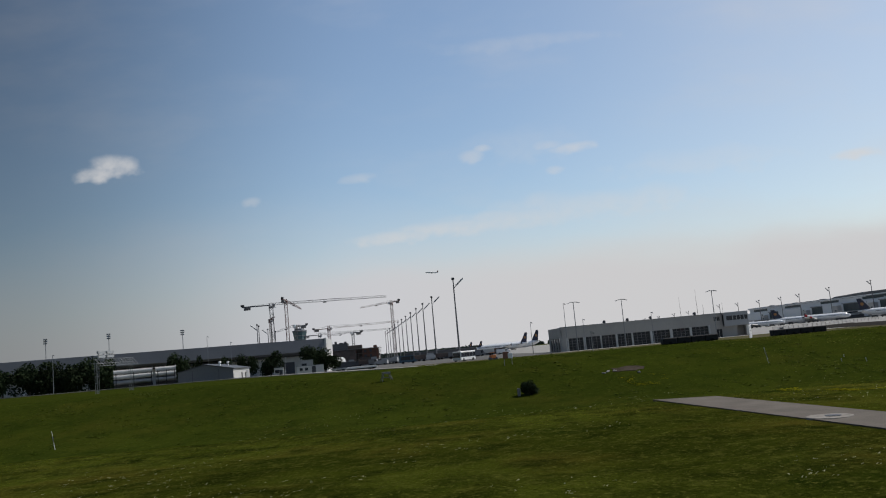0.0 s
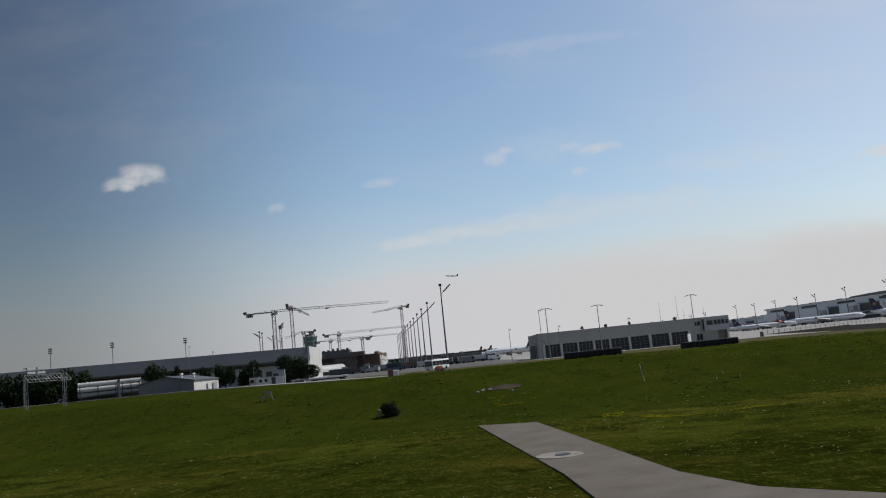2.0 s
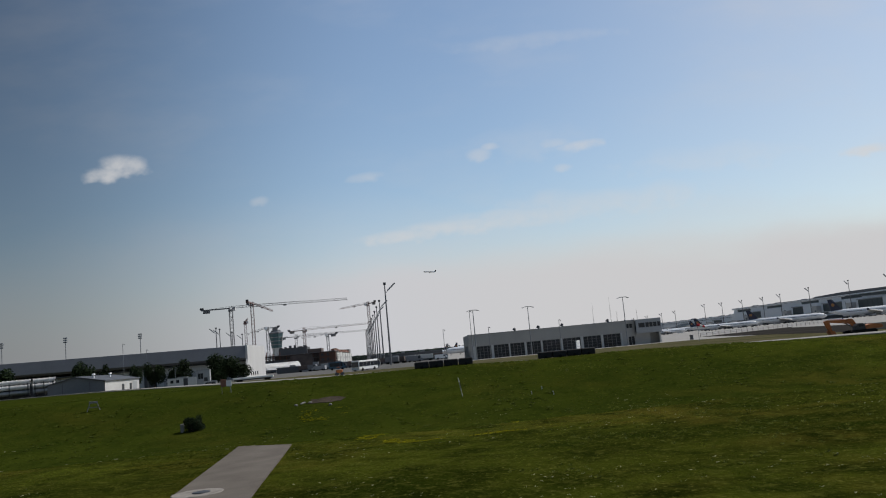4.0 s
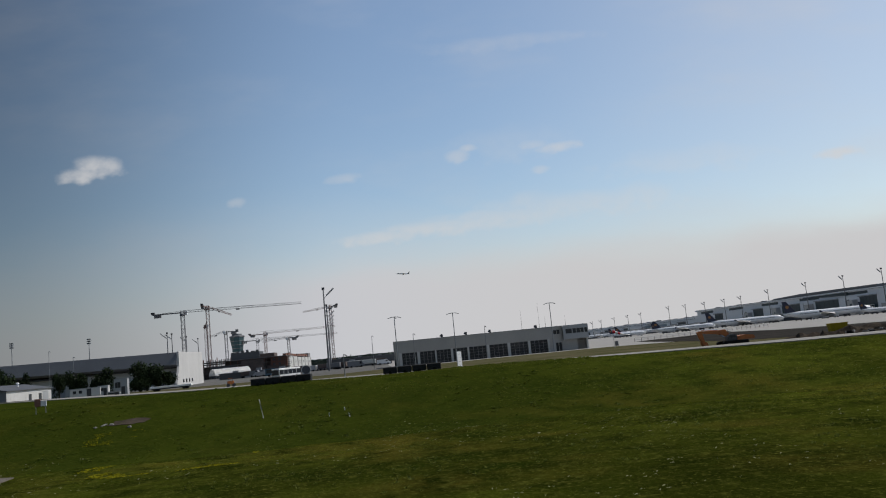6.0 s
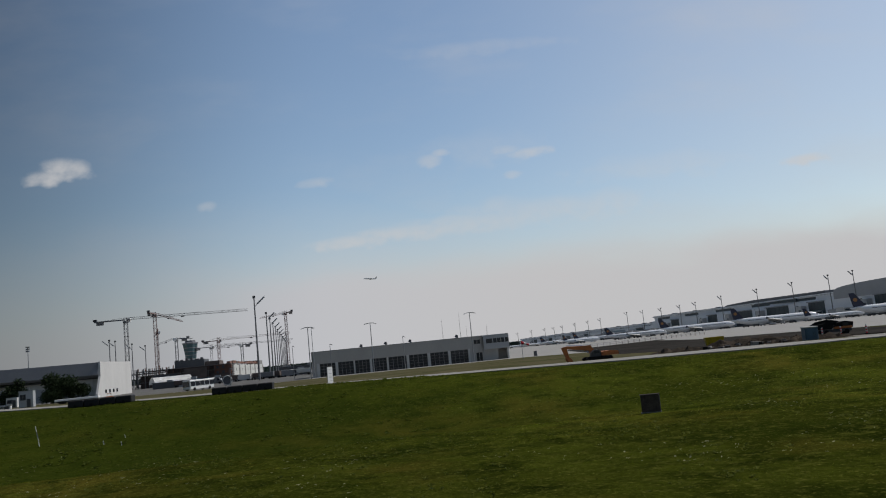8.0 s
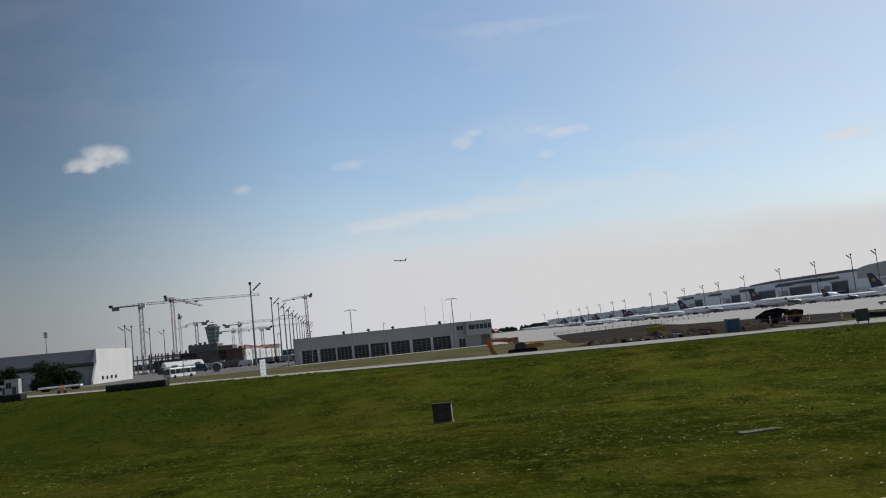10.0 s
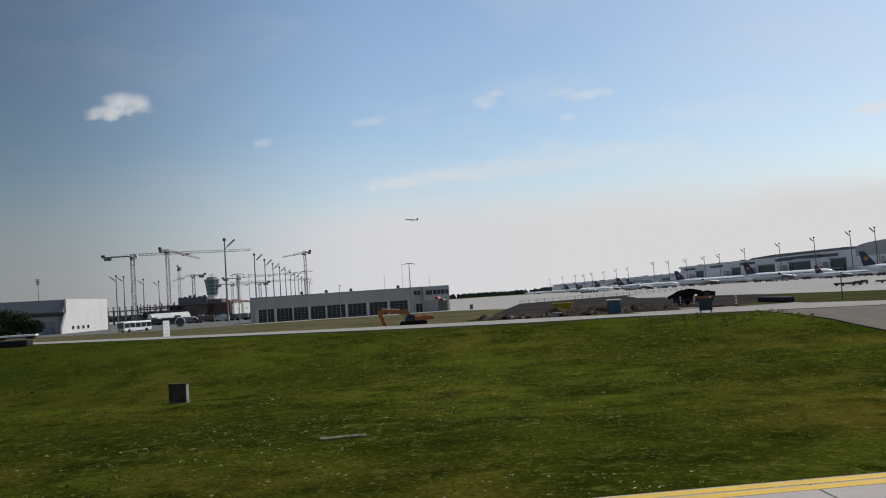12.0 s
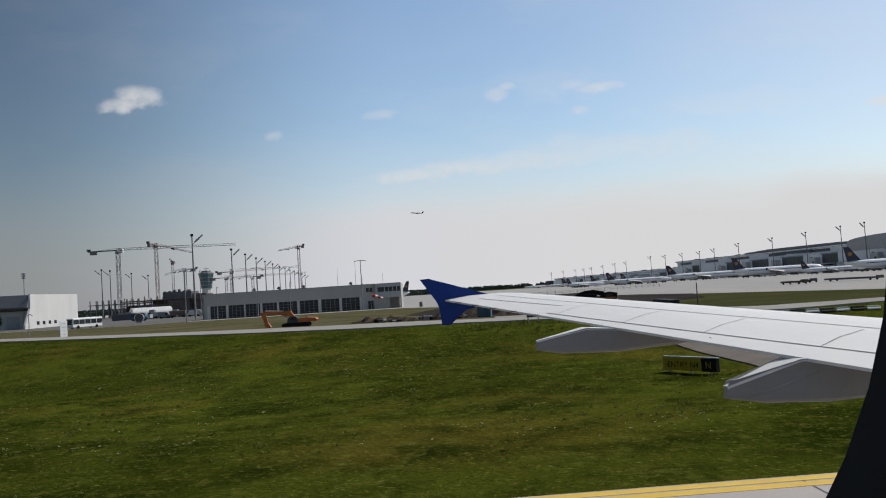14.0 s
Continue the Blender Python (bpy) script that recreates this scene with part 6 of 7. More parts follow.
def cabinet(x, y, z, rz, w, d, h, label):
    ob = thing("electrical_cabinet", x, y, z, rz, label, "cabinet", "cabinets in the grass")
    part("body", box(fresh(), -w / 2, -d / 2, 0.05, w / 2, d / 2, h, 0.03), CABINET, ob)
    # sunlight on the right side, put on as a paler sheet
    part("lit_side", box(fresh(), w / 2 + 0.003, -d / 2 + 0.03, 0.08, w / 2 + 0.02, d / 2 - 0.03, h - 0.03), RAWCONCRETE, ob)
    part("lid", box(fresh(), -w / 2 - 0.03, -d / 2 - 0.03, h, w / 2 + 0.03, d / 2 + 0.03, h + 0.05), CABINET, ob)
    part("plinth", box(fresh(), -w / 2 - 0.05, -d / 2 - 0.05, -0.25, w / 2 + 0.05, d / 2 + 0.05, 0.05), RAWCONCRETE, ob)
    return ob


cabinet(69.1, 56.3, ground_z(69.1, 56.3), -12, 1.04, 0.32, 1.0, "dark metal cabinet standing in the grass")
shrub = thing("shrub", 6.5, 70.8, ground_z(6.5, 70.8), 0, "dark low shrub growing round a pale stone post", "shrub")
bm = fresh()
for k in range(7):
    rod(bm, (0.1, 0, -0.1), (0.75 * math.cos(k * 0.9), 0.5 * math.sin(k * 0.9), 0.75), 0.03, 0.012, 5)
part("stems", bm, BARK, shrub)
for k, (dx, w, h) in enumerate(((-0.15, 0.75, 0.62), (0.5, 0.65, 0.5), (0.15, 0.7, 0.7))):
    cr = shared("foliage", CROWNS[k], shrub)
    cr.matrix_basis = Matrix.LocRotScale((dx, 0.1 * k, h * 0.75), Euler((0, 0, k)), (w, w * 0.8, h))
part("stone_post", box(fresh(), -0.95, -0.2, -0.1, -0.7, 0.15, 0.62, 0.03), RAWCONCRETE, shrub, "pale stone post")


def stake(x, y, h=1.4, label="white marker stake in the grass"):
    ob = thing("marker_stake", x, y, ground_z(x, y), 0, label, "stake", "marker stakes")
    part("pole", rod(fresh(), (0, 0, -0.2), (-0.19 * h, 0, h), 0.026, 0.026, 8), WHITEPAINT, ob)
    part("band", rod(fresh(), (-0.19 * 0.42 * h, 0, h * 0.42), (-0.19 * 0.72 * h, 0, h * 0.72), 0.030, 0.028, 8), DARKSTEEL, ob)
    return ob


for x, y, h in ((27.8, 73.0, 1.5), (-31.9, 67.5, 1.5), (33.2, 71.0, 0.3), (34.8, 70.0, 0.3), (34.2, 72.6, 0.25)):
    stake(x, y, h)

# ---- pad with the manhole ----
slab("access_path", [(13.6, 57.2), (17.3, 55.2), (20.2, 31.0), (21.5, 27.0), (24.0, 24.2), (28.0, edge_y(28) - 0.5), (13.0, edge_y(13) - 0.5), (16.4, 23.6), (17.0, 27.0), (16.6, 33.0)], lambda x, y: 0.006 * (x - 50) + 0.06, PAD, label="worn asphalt access path crossing the grass", category="path", depth=0.4)
man = thing("manhole", 16.95, 38.2, -0.14, 0, "round concrete manhole ring with an iron cover", "manhole")
part("ring", rod(fresh(), (0, 0, -0.1), (0, 0, 0.03), 1.05, 1.0, 28), PALEWORN, man)
part("cover", rod(fresh(), (0.15, 0, 0.01), (0.15, 0, 0.06), 0.36, 0.34, 24), DARKSTEEL, man)
plate = thing("concrete_cover", 80.3, 39.8, ground_z(80.3, 39.8), 8, "flat concrete cover slab in the grass", "slab")
part("slab", box(fresh(), -0.80, -0.24, -0.1, 0.80, 0.24, 0.05, 0.015), MOSSY, plate)
for k in (-0.27, 0.27):
    part("joint", box(fresh(), k - 0.012, -0.235, 0.03, k + 0.012, 0.235, 0.054), SOIL, plate)


# ---- guidance sign and boards at the taxiway crossing ----
def letters(text, size, mat, parent, m):
    cu = bpy.data.curves.new("lettering", "FONT")
    cu.body, cu.size, cu.extrude = text, size, 0.004
    tmp = bpy.data.objects.new("lettering", cu)
    scene.collection.objects.link(tmp)
    bpy.context.view_layer.update()
    me = bpy.data.meshes.new_from_object(tmp.evaluated_get(bpy.context.evaluated_depsgraph_get()))
    bpy.data.objects.remove(tmp)
    me.materials.clear()
    me.materials.append(mat)
    ob = new("lettering", me)
    ob.parent = parent
    ob.matrix_basis = m
    return ob


gs = thing("guidance_sign", 109.2, 52.6, ground_z(109.2, 52.6) - 0.12, -54, "yellow and black lit taxiway guidance sign on short legs", "sign")
gs.scale = (0.82, 0.9, 0.84)
part("yellow_panel", box(fresh(), 0, -0.15, 0.28, 2.75, 0.15, 1.0, 0.02), SIGNYELLOW, gs)
part("black_panel", box(fresh(), 2.76, -0.15, 0.28, 3.75, 0.15, 1.0, 0.02), SIGNBLACK, gs)
part("frame", box(fresh(), -0.04, -0.12, 1.0, 3.8, 0.12, 1.06), STEEL, gs)
for x in (0.4, 1.9, 3.3):
    part("leg", rod(fresh(), (x, 0, -0.15), (x, 0, 0.28), 0.06, 0.06, 8), STEEL, gs)
letters("-ENTRY N4", 0.48, SIGNBLACK, gs, pose(0.2, -0.153, 0.45, 90, 0, 0))
letters("N", 0.55, SIGNYELLOW, gs, pose(3.02, -0.153, 0.45, 90, 0, 0))
for x, y, rz in ((105.2, 80.6, -8), (131, 62, -10)):
    b = thing("notice_board", x, y, ground_z(x, y), rz, "dark square board on two short posts", "sign", "dark boards")
    part("panel", box(fresh(), -0.53, -0.06, 0.45, 0.53, 0.06, 1.5, 0.02), DARKSTEEL, b)
    for s in (-0.42, 0.42):
        part("post", rod(fresh(), (s, 0, -0.2), (s, 0, 0.5), 0.05, 0.05, 6), STEEL, b)
c = thing("site_booth", 101.7, 102.3, ground_z(101.7, 102.3) + 0.08, -8, "blue portable site booth with a pale roof", "booth")
part("body", box(fresh(), -0.72, -0.65, 0.05, 0.72, 0.65, 1.5, 0.03), TRUCKBLUE, c)
part("door", box(fresh(), -0.55, -0.70, 0.1, 0.05, -0.653, 1.4), TRUCKBLUE, c)
for k in (0.2, 0.45):
    part("rib", box(fresh(), k - 0.03, -0.70, 0.15, k + 0.03, -0.653, 1.4), TRUCKBLUE, c)
part("roof", box(fresh(), -0.78, -0.71, 1.5, 0.78, 0.71, 1.64, 0.05), PALEWALL, c, "pale rounded roof")
for k in (-0.5, 0.5):
    part("skid", box(fresh(), k - 0.08, -0.6, -0.08, k + 0.08, 0.6, 0.05), DARKSTEEL, c)
yc = thing("yellow_skip", 99.0, 125.0, ground_z(99, 125) + 0.1, -10, "faded yellow steel skip standing on the dark ground", "container")
bm = fresh()
yc.scale = (0.85, 0.85, 0.8)
prism(bm, [(-1.2, 0.1), (1.2, 0.1), (1.5, 1.75), (-1.5, 1.75)], 1, -0.8, 0.8)
bmesh.ops.recalc_face_normals(bm, faces=bm.faces)
part("body", bm, SIGNYELLOW, yc)
for k in (-0.8, 0, 0.8):
    part("rib", box(fresh(), k - 0.06, -0.87, 0.15, k + 0.06, -0.803, 1.7), SIGNYELLOW, yc)
part("rim", box(fresh(), -1.55, -0.85, 1.75, 1.55, 0.85, 1.85), SIGNYELLOW, yc)
for k in (-0.9, 0.9):
    part("skid", box(fresh(), k - 0.1, -0.7, -0.05, k + 0.1, 0.7, 0.1), DARKSTEEL, yc)
# red and white warning posts before the works truck
BOLLARD = thing("warning_post", 114.1, 129.0, ground_z(114.1, 129) + 0.08, 0, "red and white striped warning post by the road works", "post", "striped warning posts")
part("foot", box(fresh(), -0.25, -0.25, 0, 0.25, 0.25, 0.1, 0.02), BLACK, BOLLARD)
for k in range(6):
    part("stripe", rod(fresh(), (0, 0, 0.1 + k * 0.19), (0, 0, 0.1 + (k + 1) * 0.19), 0.1, 0.1, 10), REDCLOTH if k % 2 == 0 else WHITECLOTH, BOLLARD)
for x, y in ((115.4, 126.3), (116.2, 122.6), (116.7, 117.0), (117.4, 109.5)):
    copy_thing(BOLLARD, pose(x, y, ground_z(x, y) + 0.08))
# churned heaps and scraps between the skip and the booth
for x, y, lx, ly, h, k in ((92.0, 104.5, 6, 3, 0.7, 6), (96.0, 106.5, 5, 2.5, 0.9, 7), (98.6, 103.6, 4, 2.2, 0.7, 8), (110.5, 121, 7, 3.5, 0.9, 9)):
    soil_heap("earth_mound", x, y, ground_z(x, y) + 0.05, lx, ly, h, k, DARKSOIL, "low heap of dark soil and scraps beside the road")
rs = random.Random(51)
for k in range(14):
    x, y = rs.uniform(89, 100), rs.uniform(101.5, 105)
    sc = part("concrete_lump", box(fresh(), -0.5, -0.3, -0.1, 0.5, 0.3, rs.uniform(0.15, 0.5), 0.06), rs.choice((DARKSTEEL, RAWCONCRETE, BLACK)))
    sc.matrix_basis = pose(x, y, ground_z(x, y) + 0.1, 0, rs.uniform(-8, 8), rs.uniform(0, 180))
    tagged(sc, "broken lump lying on the churned ground", "rubble", "lumps beside the road")
# low barrier blocks along the far road edge, pale and black by turns
for k in range(7):
    x = 123.6 + k * 1.0
    pale = k % 2 == 0
    b = thing("barrier_block", x, 75.6 - 0.28 * k, ground_z(x, 75.6 - 0.28 * k) + 0.04, -10, "low %s barrier block at the road edge" % ("white" if pale else "black"), "barrier", "barrier blocks at the road edge")
    bm = fresh()
    prism(bm, [(-0.26, 0), (0.26, 0), (0.24, 0.12), (0.12, 0.26), (0.1, 0.38), (-0.1, 0.38), (-0.12, 0.26), (-0.24, 0.12)], 0, -0.46, 0.46)
    bmesh.ops.recalc_face_normals(bm, faces=bm.faces)
    part("body", bm, PALEWALL if pale else BARRIER, b)
    b.scale = (1, 1, 0.7)
    part("lug", box(fresh(), 0.463, -0.06, 0.12, 0.52, 0.06, 0.28), DARKSTEEL, b)
barrier_row(124.4, 111.2, ground_z(124.4, 115) + 0.02, 6, 90, "row of black box dollies standing beside the dug ground")
pl = thing("marker_pole", 121.8, 92.0, ground_z(121.8, 92), 0, "thin brown upright pole standing in the grass", "pole")
part("shaft", rod(fresh(), (0, 0, -0.3), (0.03, 0, 2.2), 0.055, 0.05, 8), RUST, pl)
part("cap", rod(fresh(), (0.03, 0, 2.2), (0.03, 0, 2.26), 0.07, 0.05, 8), DARKSTEEL, pl)


# ---- the wing ----
HEAD = 3.84
wing = thing("aircraft_wing", 99.91, 12.10, 0.30, HEAD, "pale grey airliner wing with a dark blue tip fence", "aircraft wing")


def wing_section(y):
    le, te = 2.32 + 0.588 * (15.4 - y), 0.62 + 0.397 * (15.4 - y)
    z0, c = 4.45 - 0.09 * (15.4 - y), 0
    c = le - te
    return [(te, y, z0), (te + 0.25 * c, y, z0 + 0.030 * c), (te + 0.6 * c, y, z0 + 0.040 * c), (te + 0.85 * c, y, z0 + 0.022 * c), (le, y, z0 - 0.03 * c),
            (te + 0.88 * c, y, z0 - 0.07 * c), (te + 0.5 * c, y, z0 - 0.08 * c), (te, y, z0 - 0.03)]


SPAN = [0.36, 2.2, 4.5, 7, 9.5, 12, 14, 15.0, 15.4]
bm = fresh()
loft(bm, [wing_section(y) for y in SPAN])
bmesh.ops.recalc_face_normals(bm, faces=bm.faces)
part("skin", bm, WINGGREY, wing, smooth=True).data.set_sharp_from_angle(angle=math.radians(28))


def wing_top(y, f):
    """A place on the upper skin; f: 0 at the trailing edge, 1 at the leading edge."""
    s = wing_section(y)
    pts = s[:5]
    te, le = pts[0][0], pts[4][0]
    x = te + (le - te) * f
    for a, b in zip(pts, pts[1:]):
        if a[0] <= x <= b[0] + 1e-6:
            k = (x - a[0]) / (b[0] - a[0])
            return Vector((x, y, a[2] + (b[2] - a[2]) * k + 0.004))
    return Vector(pts[4])


def wing_line(name, y0, f0, y1, f1, w, mat):
    bm = fresh()
    n = 12
    rows = []
    for k in range(n + 1):
        y, f = y0 + (y1 - y0) * k / n, f0 + (f1 - f0) * k / n
        rows.append((wing_top(y, f) + Vector((-w / 2, 0, 0)) if abs(y1 - y0) > 0.5 else wing_top(y, f) + Vector((0, -w / 2, 0)),
                     wing_top(y, f) + Vector((w / 2, 0, 0)) if abs(y1 - y0) > 0.5 else wing_top(y, f) + Vector((0, w / 2, 0))))
    vs = [[bm.verts.new(p) for p in r] for r in rows]
    for a, b in zip(vs, vs[1:]):
        bm.faces.new((a[0], a[1], b[1], b[0]))
    return part(name, bm, mat, wing)


wing_line("slat_gap", 2.5, 0.50, 15.0, 0.43, 0.022, WINGLINE)
wing_line("flap_gap", 2.5, 0.21, 12.3, 0.06, 0.026, WINGLINE)
wing_line("aileron_gap", 12.6, 0.26, 14.8, 0.19, 0.022, WINGLINE)
for y in (4.2, 6.1, 8.0, 9.4, 10.7, 12.1):
    wing_line("spoiler_gap", y, 0.255 - 0.0155 * y, y + 0.45, 0.42, 0.015, WINGLINE)
wing_line("hinge_mark", 9.07, 0.048, 9.12, 0.055, 0.06, WINGLINE)
bm = fresh()
loft(bm, [[Vector(wing_section(y)[3]) + Vector((0, 0, 0.004)), Vector(wing_section(y)[4]) + Vector((0.02, 0, 0.002)), Vector(wing_section(y)[5]) + Vector((0, 0, -0.004))] for y in SPAN], False, False)
part("leading_edge", bm, BAREMETAL, wing, "bright bare-metal leading edge")
bm = fresh()
prism(bm, [(0.17, 4.85), (0.33, 4.86), (1.45, 4.50), (1.9, 4.42), (1.6, 4.34), (1.0, 4.24), (0.78, 4.06), (0.70, 3.98), (0.54, 3.98), (0.50, 4.30), (0.46, 4.42)], 1, 15.40, 15.46)
bmesh.ops.recalc_face_normals(bm, faces=bm.faces)
part("tip_fence", bm, BLUEPAINT, wing, "dark blue wingtip fence")


def fairing(y, profile, half):
    """A flap track fairing from its side outline, narrowed and rounded towards its keel."""
    bm = fresh()
    zs = [p[1] for p in profile]
    lo, hi = min(zs), max(zs)
    rings = []
    for f in (-1.0, -0.88, -0.5, 0.5, 0.88, 1.0):
        shrink = 0.0 if abs(f) < 0.6 else (0.18 if abs(f) < 0.95 else 0.5)
        rings.append([(x + (0.05 if k < 2 else 0) * shrink, y + f * half * min(1.0, 0.16 + 0.8 * (x - profile[0][0])), z + (0.10 * shrink if z < (lo + hi) / 2 else 0)) for k, (x, z) in enumerate(profile)])
    loft(bm, rings)
    bmesh.ops.recalc_face_normals(bm, faces=bm.faces)
    # side colour has the shade painted in, darker than the wing skin
    fr = part("flap_fairing", bm, WINGSHADE, wing, "canoe-shaped flap track fairing")
    x0, z0 = profile[1]
    x1, z1 = profile[2]
    line = fresh()
    for a, b in (((x0 + 0.12, z0 - 0.03), (x0 + 0.16, z0 - 0.07)), ((x0 + 0.16, z0 - 0.07), (x1 + 0.1, z1 - 0.12)), ((x1 + 0.1, z1 - 0.12), (x1 + 0.14, z1 - 0.04))):
        rod(line, (a[0], y - half - 0.002, a[1]), (b[0], y - half - 0.002, b[1]), 0.004, 0.004, 4)
    part("panel_line", line, WINGLINE, fr)
    # sunlit top of the fairing, laid on as a paler skin
    top = fresh()
    (xa, za), (xb, zb), (xc, zc) = profile[1], profile[2], profile[3]
    rows = []
    for x, z in ((xa, za), ((xa + xb) / 2, (za + zb) / 2), (xb, zb), (xc, zc)):
        w = half * min(1.0, 0.16 + 0.8 * (x - profile[0][0])) + 0.003
        rows.append([(x, y - w, z - 0.02), (x, y - w * 0.94, z + 0.005), (x, y + w * 0.94, z + 0.005), (x, y + w, z - 0.02)])
    loft(top, rows, False, False)
    part("fairing_lit_top", top, WINGGREY, fr, "upper skin of the fairing, paler as if sunlit")
    return fr


fairing(10.7, [(1.56, 3.77), (1.57, 3.89), (2.2, 4.018), (2.6, 3.99), (4.3, 3.96), (4.0, 3.84), (3.4, 3.74), (2.6, 3.69), (1.9, 3.71)], 0.23)
fairing(7.9, [(2.93, 3.41), (2.95, 3.52), (3.62, 3.752), (4.2, 3.735), (6.2, 3.70), (5.7, 3.52), (4.8, 3.38), (3.9, 3.33), (3.3, 3.35)], 0.28)
fairing(4.6, [(4.25, 3.06), (4.27, 3.18), (4.98, 3.47), (5.6, 3.46), (8.2, 3.36), (7.6, 3.16), (6.5, 3.02), (5.4, 2.98), (4.7, 3.0)], 0.3)
# landing gear under the inner wing carries it on the taxiway
gear = part("landing_gear", rod(fresh(), (8.1, 2.6, 0.6), (8.1, 2.6, 3.3), 0.14, 0.17, 10), STEEL, wing)
for s in (-0.45, 0.45):
    part("wheel", rod(fresh(), (8.1, 2.6 + s - 0.2, 0.62), (8.1, 2.6 + s + 0.2, 0.62), 0.59, 0.59, 18), BLACK, gear)
# cabin wall ahead of the window, with the window's dark surround
def surround(name, inner, outer, y0, y1, mat, label):
    """The forward half of a rounded window frame between two sizes."""
    def outline(grow):
        r = 0.155 + grow
        pts = [(-0.0175, 4.605 - r)]
        for k in range(13):
            a = -math.pi / 2 + math.pi / 2 * k / 12
            pts.append((-0.0175 + r * math.cos(a) + 0.001, 4.605 + r * math.sin(a)))
        for k in range(13):
            a = math.pi / 2 * k / 12
            pts.append((-0.0175 + r * math.cos(a), 4.75 + r * math.sin(a)))
        pts.append((-0.0175, 4.75 + r))
        return [(x + 0.11 * (z - 4.6), z) for x, z in pts]
    a, b = outline(inner), outline(outer)
    bm = fresh()
    loft(bm, [[(a[k][0], y0, a[k][1]), (b[k][0], y0, b[k][1]), (b[k][0], y1, b[k][1]), (a[k][0], y1, a[k][1])] for k in range(len(a))])
    bmesh.ops.recalc_face_normals(bm, faces=bm.faces)
    return part(name, bm, mat, wing, label)


surround("window_seal", 0.0, 0.035, 0.215, 0.235, BLACK, "black rubber window seal")
surround("cabin_panel", 0.035, 0.30, 0.205, 0.245, CABIN, "dark grey cabin side panel")
bm = fresh()
loft(bm, [[(x, 0.27 + 0.09 * math.cos(a) - 0.09, 4.3 + 1.9 * math.sin(a)) for a in (-1.2 + 2.4 * k / 10 for k in range(11))] + [(x, 0.34 + 0.09 * math.cos(a) - 0.09, 4.3 + 1.9 * math.sin(a)) for a in (1.2 - 2.4 * k / 10 for k in range(11))] for x in (0.30, 3.0, 6.0, 10.5)])
bmesh.ops.recalc_face_normals(bm, faces=bm.faces)
part("fuselage_side", bm, AIRWHITE, wing, "white fuselage side ahead of the window")

for k in range(5):
    y = 12.3 + k * 0.62
    te = 0.62 + 0.397 * (15.4 - y)
    z = 4.45 - 0.09 * (15.4 - y)
    part("static_wick", rod(fresh(), (te + 0.02, y, z), (te - 0.16, y, z - 0.01), 0.006, 0.003, 5), BLACK, wing)


# ---- grass tufts and daisies ----
def tufts(name, count, x0, x1, y0, y1, tall, wide, mat, label, category, seed, keep=None, lift=0.0):
    """Scattered blades, three to a tuft, rooted on the ground."""
    rnd = np.random.default_rng(seed)
    px, py = rnd.uniform(x0, x1, count), y0 + (y1 - y0) * rnd.uniform(0, 1, count) ** 1.35
    verts, faces = [], []
    for x, y in zip(px, py):
        if y < edge_y(x) + 0.25 or (112.3 < x < 127) or (12.6 < x < 22 and y < 57.5 and 17.9 - (y - 22) * 0.125 < x < 22.6 - (y - 22) * 0.155):
            continue
        if keep and noise.noise(Vector((x * keep, y * keep, seed))) < 0.12:
            continue
        z = ground_z(x, y) - 0.02 + lift
        for _ in range(3):
            a = rnd.uniform(0, 6.283)
            h, w, lean = tall * rnd.uniform(0.5, 1.2), wide * rnd.uniform(0.6, 1.3), rnd.uniform(1.2, 3.0) * rnd.choice((-1, 1))
            dx, dy = math.cos(a) * w, math.sin(a) * w
            ox, oy = rnd.uniform(-0.08, 0.08, 2)
            k = len(verts)
            verts += [(x + ox - dx, y + oy - dy, z), (x + ox + dx, y + oy + dy, z), (x + ox + dy * 2 + lean * h, y + oy + lean * h * 0.6, z + h)]
            faces.append((k, k + 1, k + 2))
    me = bpy.data.meshes.new(name)
    me.from_pydata(verts, [], faces)
    me.materials.append(mat)
    return tagged(new(name, me), label, category, kind="stuff")


tufts("grass_tufts", 110000, -30, 140, 17, 62, 0.06, 0.022, BLADES, "short uneven grass blades on the airfield", "grass", 11)
tufts("grass_tufts", 40000, -70, 150, 48, 96, 0.09, 0.045, BLADES, "rough taller grass on the bank", "grass", 12)


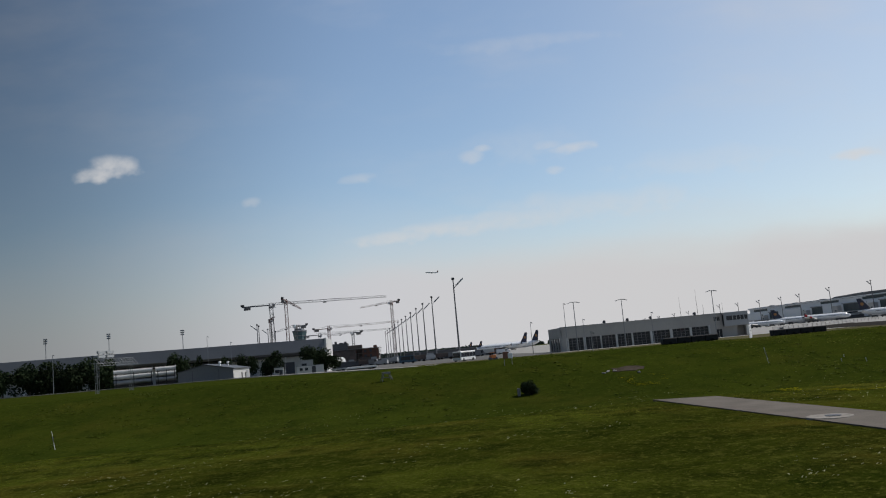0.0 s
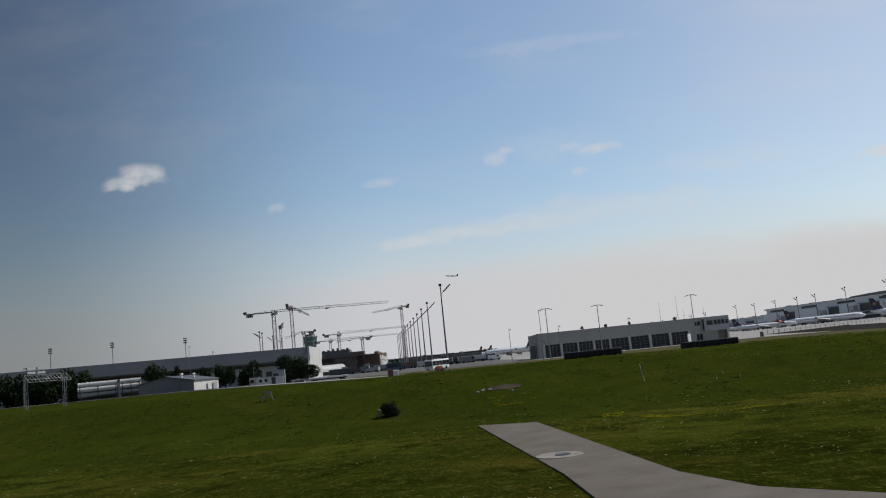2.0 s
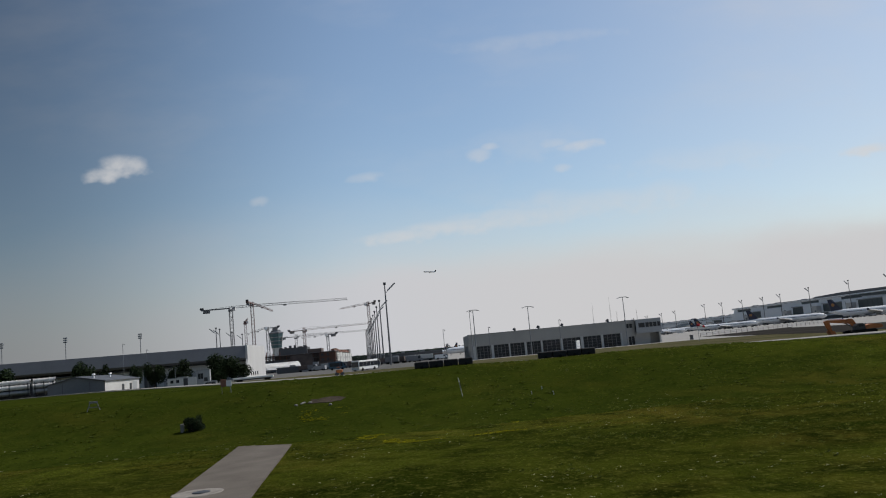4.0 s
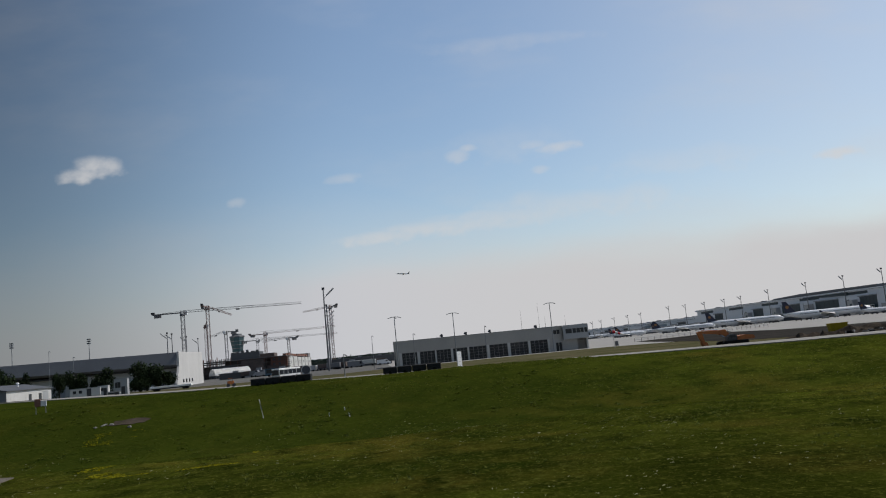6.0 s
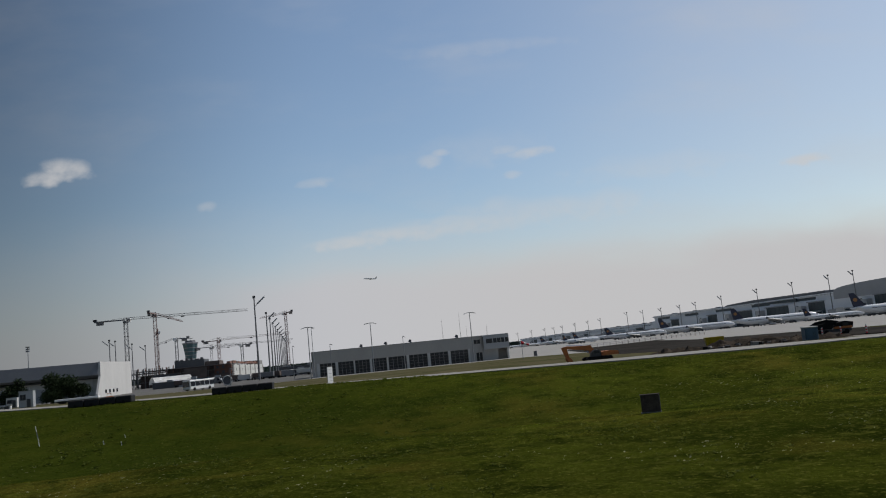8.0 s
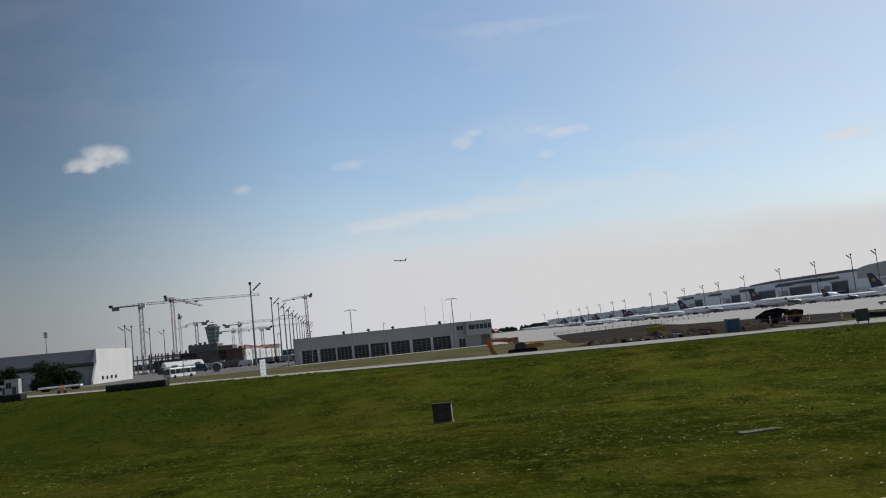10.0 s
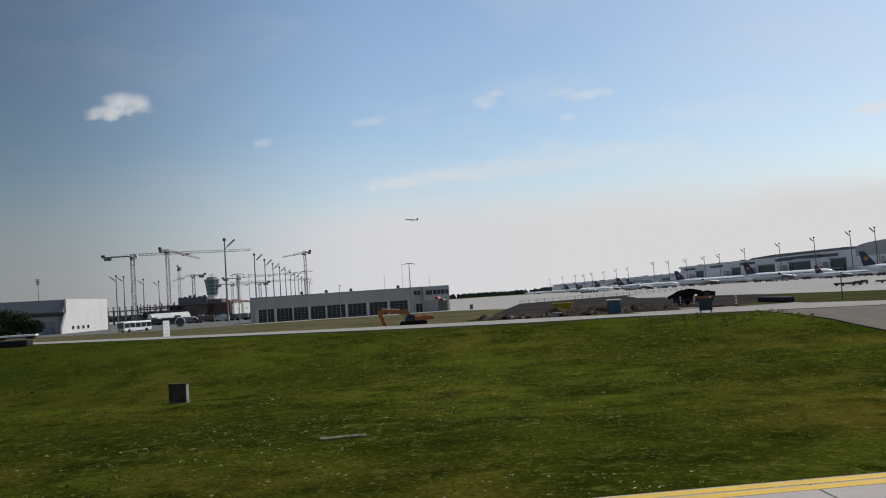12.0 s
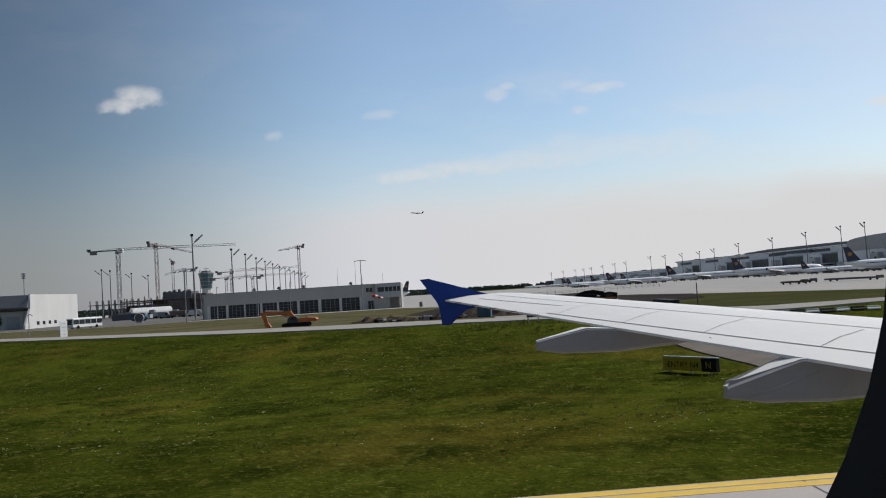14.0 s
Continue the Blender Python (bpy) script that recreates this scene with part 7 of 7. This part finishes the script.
def clumps(name, count, x0, x1, y0, y1, radius, tall, leaves, mat, label, category, seed, keep):
    """Bushy growth: clumps of broad leaves that spring from one root, thick where the ground's own pattern favours them."""
    rnd = np.random.default_rng(seed)
    verts, faces = [], []
    made = 0
    while made < count:
        x, y = rnd.uniform(x0, x1), rnd.uniform(y0, y1)
        made += 1
        if y < edge_y(x) + 0.6 or y > road_y(x) - 0.6 or 112 < x < 127 or (12.0 < x < 22.5 and y < 58):
            continue
        if noise.noise(Vector((x * keep, y * keep * 0.6, seed))) < rnd.uniform(-0.1, 0.35):
            continue
        z, size = ground_z(x, y), rnd.uniform(0.55, 1.35)
        for _ in range(leaves):
            a, out = rnd.uniform(0, 6.283), rnd.uniform(0.15, 1.0) * radius * size
            h = tall * size * rnd.uniform(0.45, 1.1) * (1.15 - 0.55 * out / (radius * size))
            w = 0.16 * radius * size * rnd.uniform(0.6, 1.4)
            cx, sx = math.cos(a), math.sin(a)
            k = len(verts)
            verts += [(x + cx * out * 0.25, y + sx * out * 0.25, z - 0.03), (x + cx * out * 0.7 - sx * w, y + sx * out * 0.7 + cx * w, z + h * 0.8),
                      (x + cx * out, y + sx * out, z + h), (x + cx * out * 0.7 + sx * w, y + sx * out * 0.7 - cx * w, z + h * 0.72)]
            faces.append((k, k + 1, k + 2, k + 3))
    me = bpy.data.meshes.new(name)
    me.from_pydata(verts, [], faces)
    me.materials.append(mat)
    return tagged(new(name, me), label, category, kind="stuff")


clumps("weeds", 2600, -45, 62, 64, 96, 0.34, 0.11, 11, WEED, "rank leafy weeds in clumps on the bank", "weeds", 14, 0.14)
clumps("tussocks", 11000, 28, 135, 33, 88, 0.17, 0.085, 8, TUSSOCK, "pale green tussocks standing out of the mown grass", "grass", 15, 0.22)
clumps("dock_leaves", 420, 99, 112, 74, 81, 0.26, 0.26, 12, TUSSOCK, "tall pale weeds beside the crossing", "weeds", 16, 0.3)
tufts("daisies", 6000, -20, 135, 24, 70, 0.03, 0.017, PETAL, "small white daisies scattered in the grass", "flowers", 13, 0.11, 0.08)
tufts("yellow_flowers", 2600, 21.2, 30.9, 50.5, 56.3, 0.05, 0.020, BLOOM, "drift of small yellow flowers in the grass", "flowers", 17, 0.35, 0.07)
tufts("yellow_flowers", 420, 14.6, 18.6, 69.4, 73.4, 0.05, 0.022, BLOOM, "patch of small yellow flowers at the foot of the bank", "flowers", 18, 0.55, 0.07)
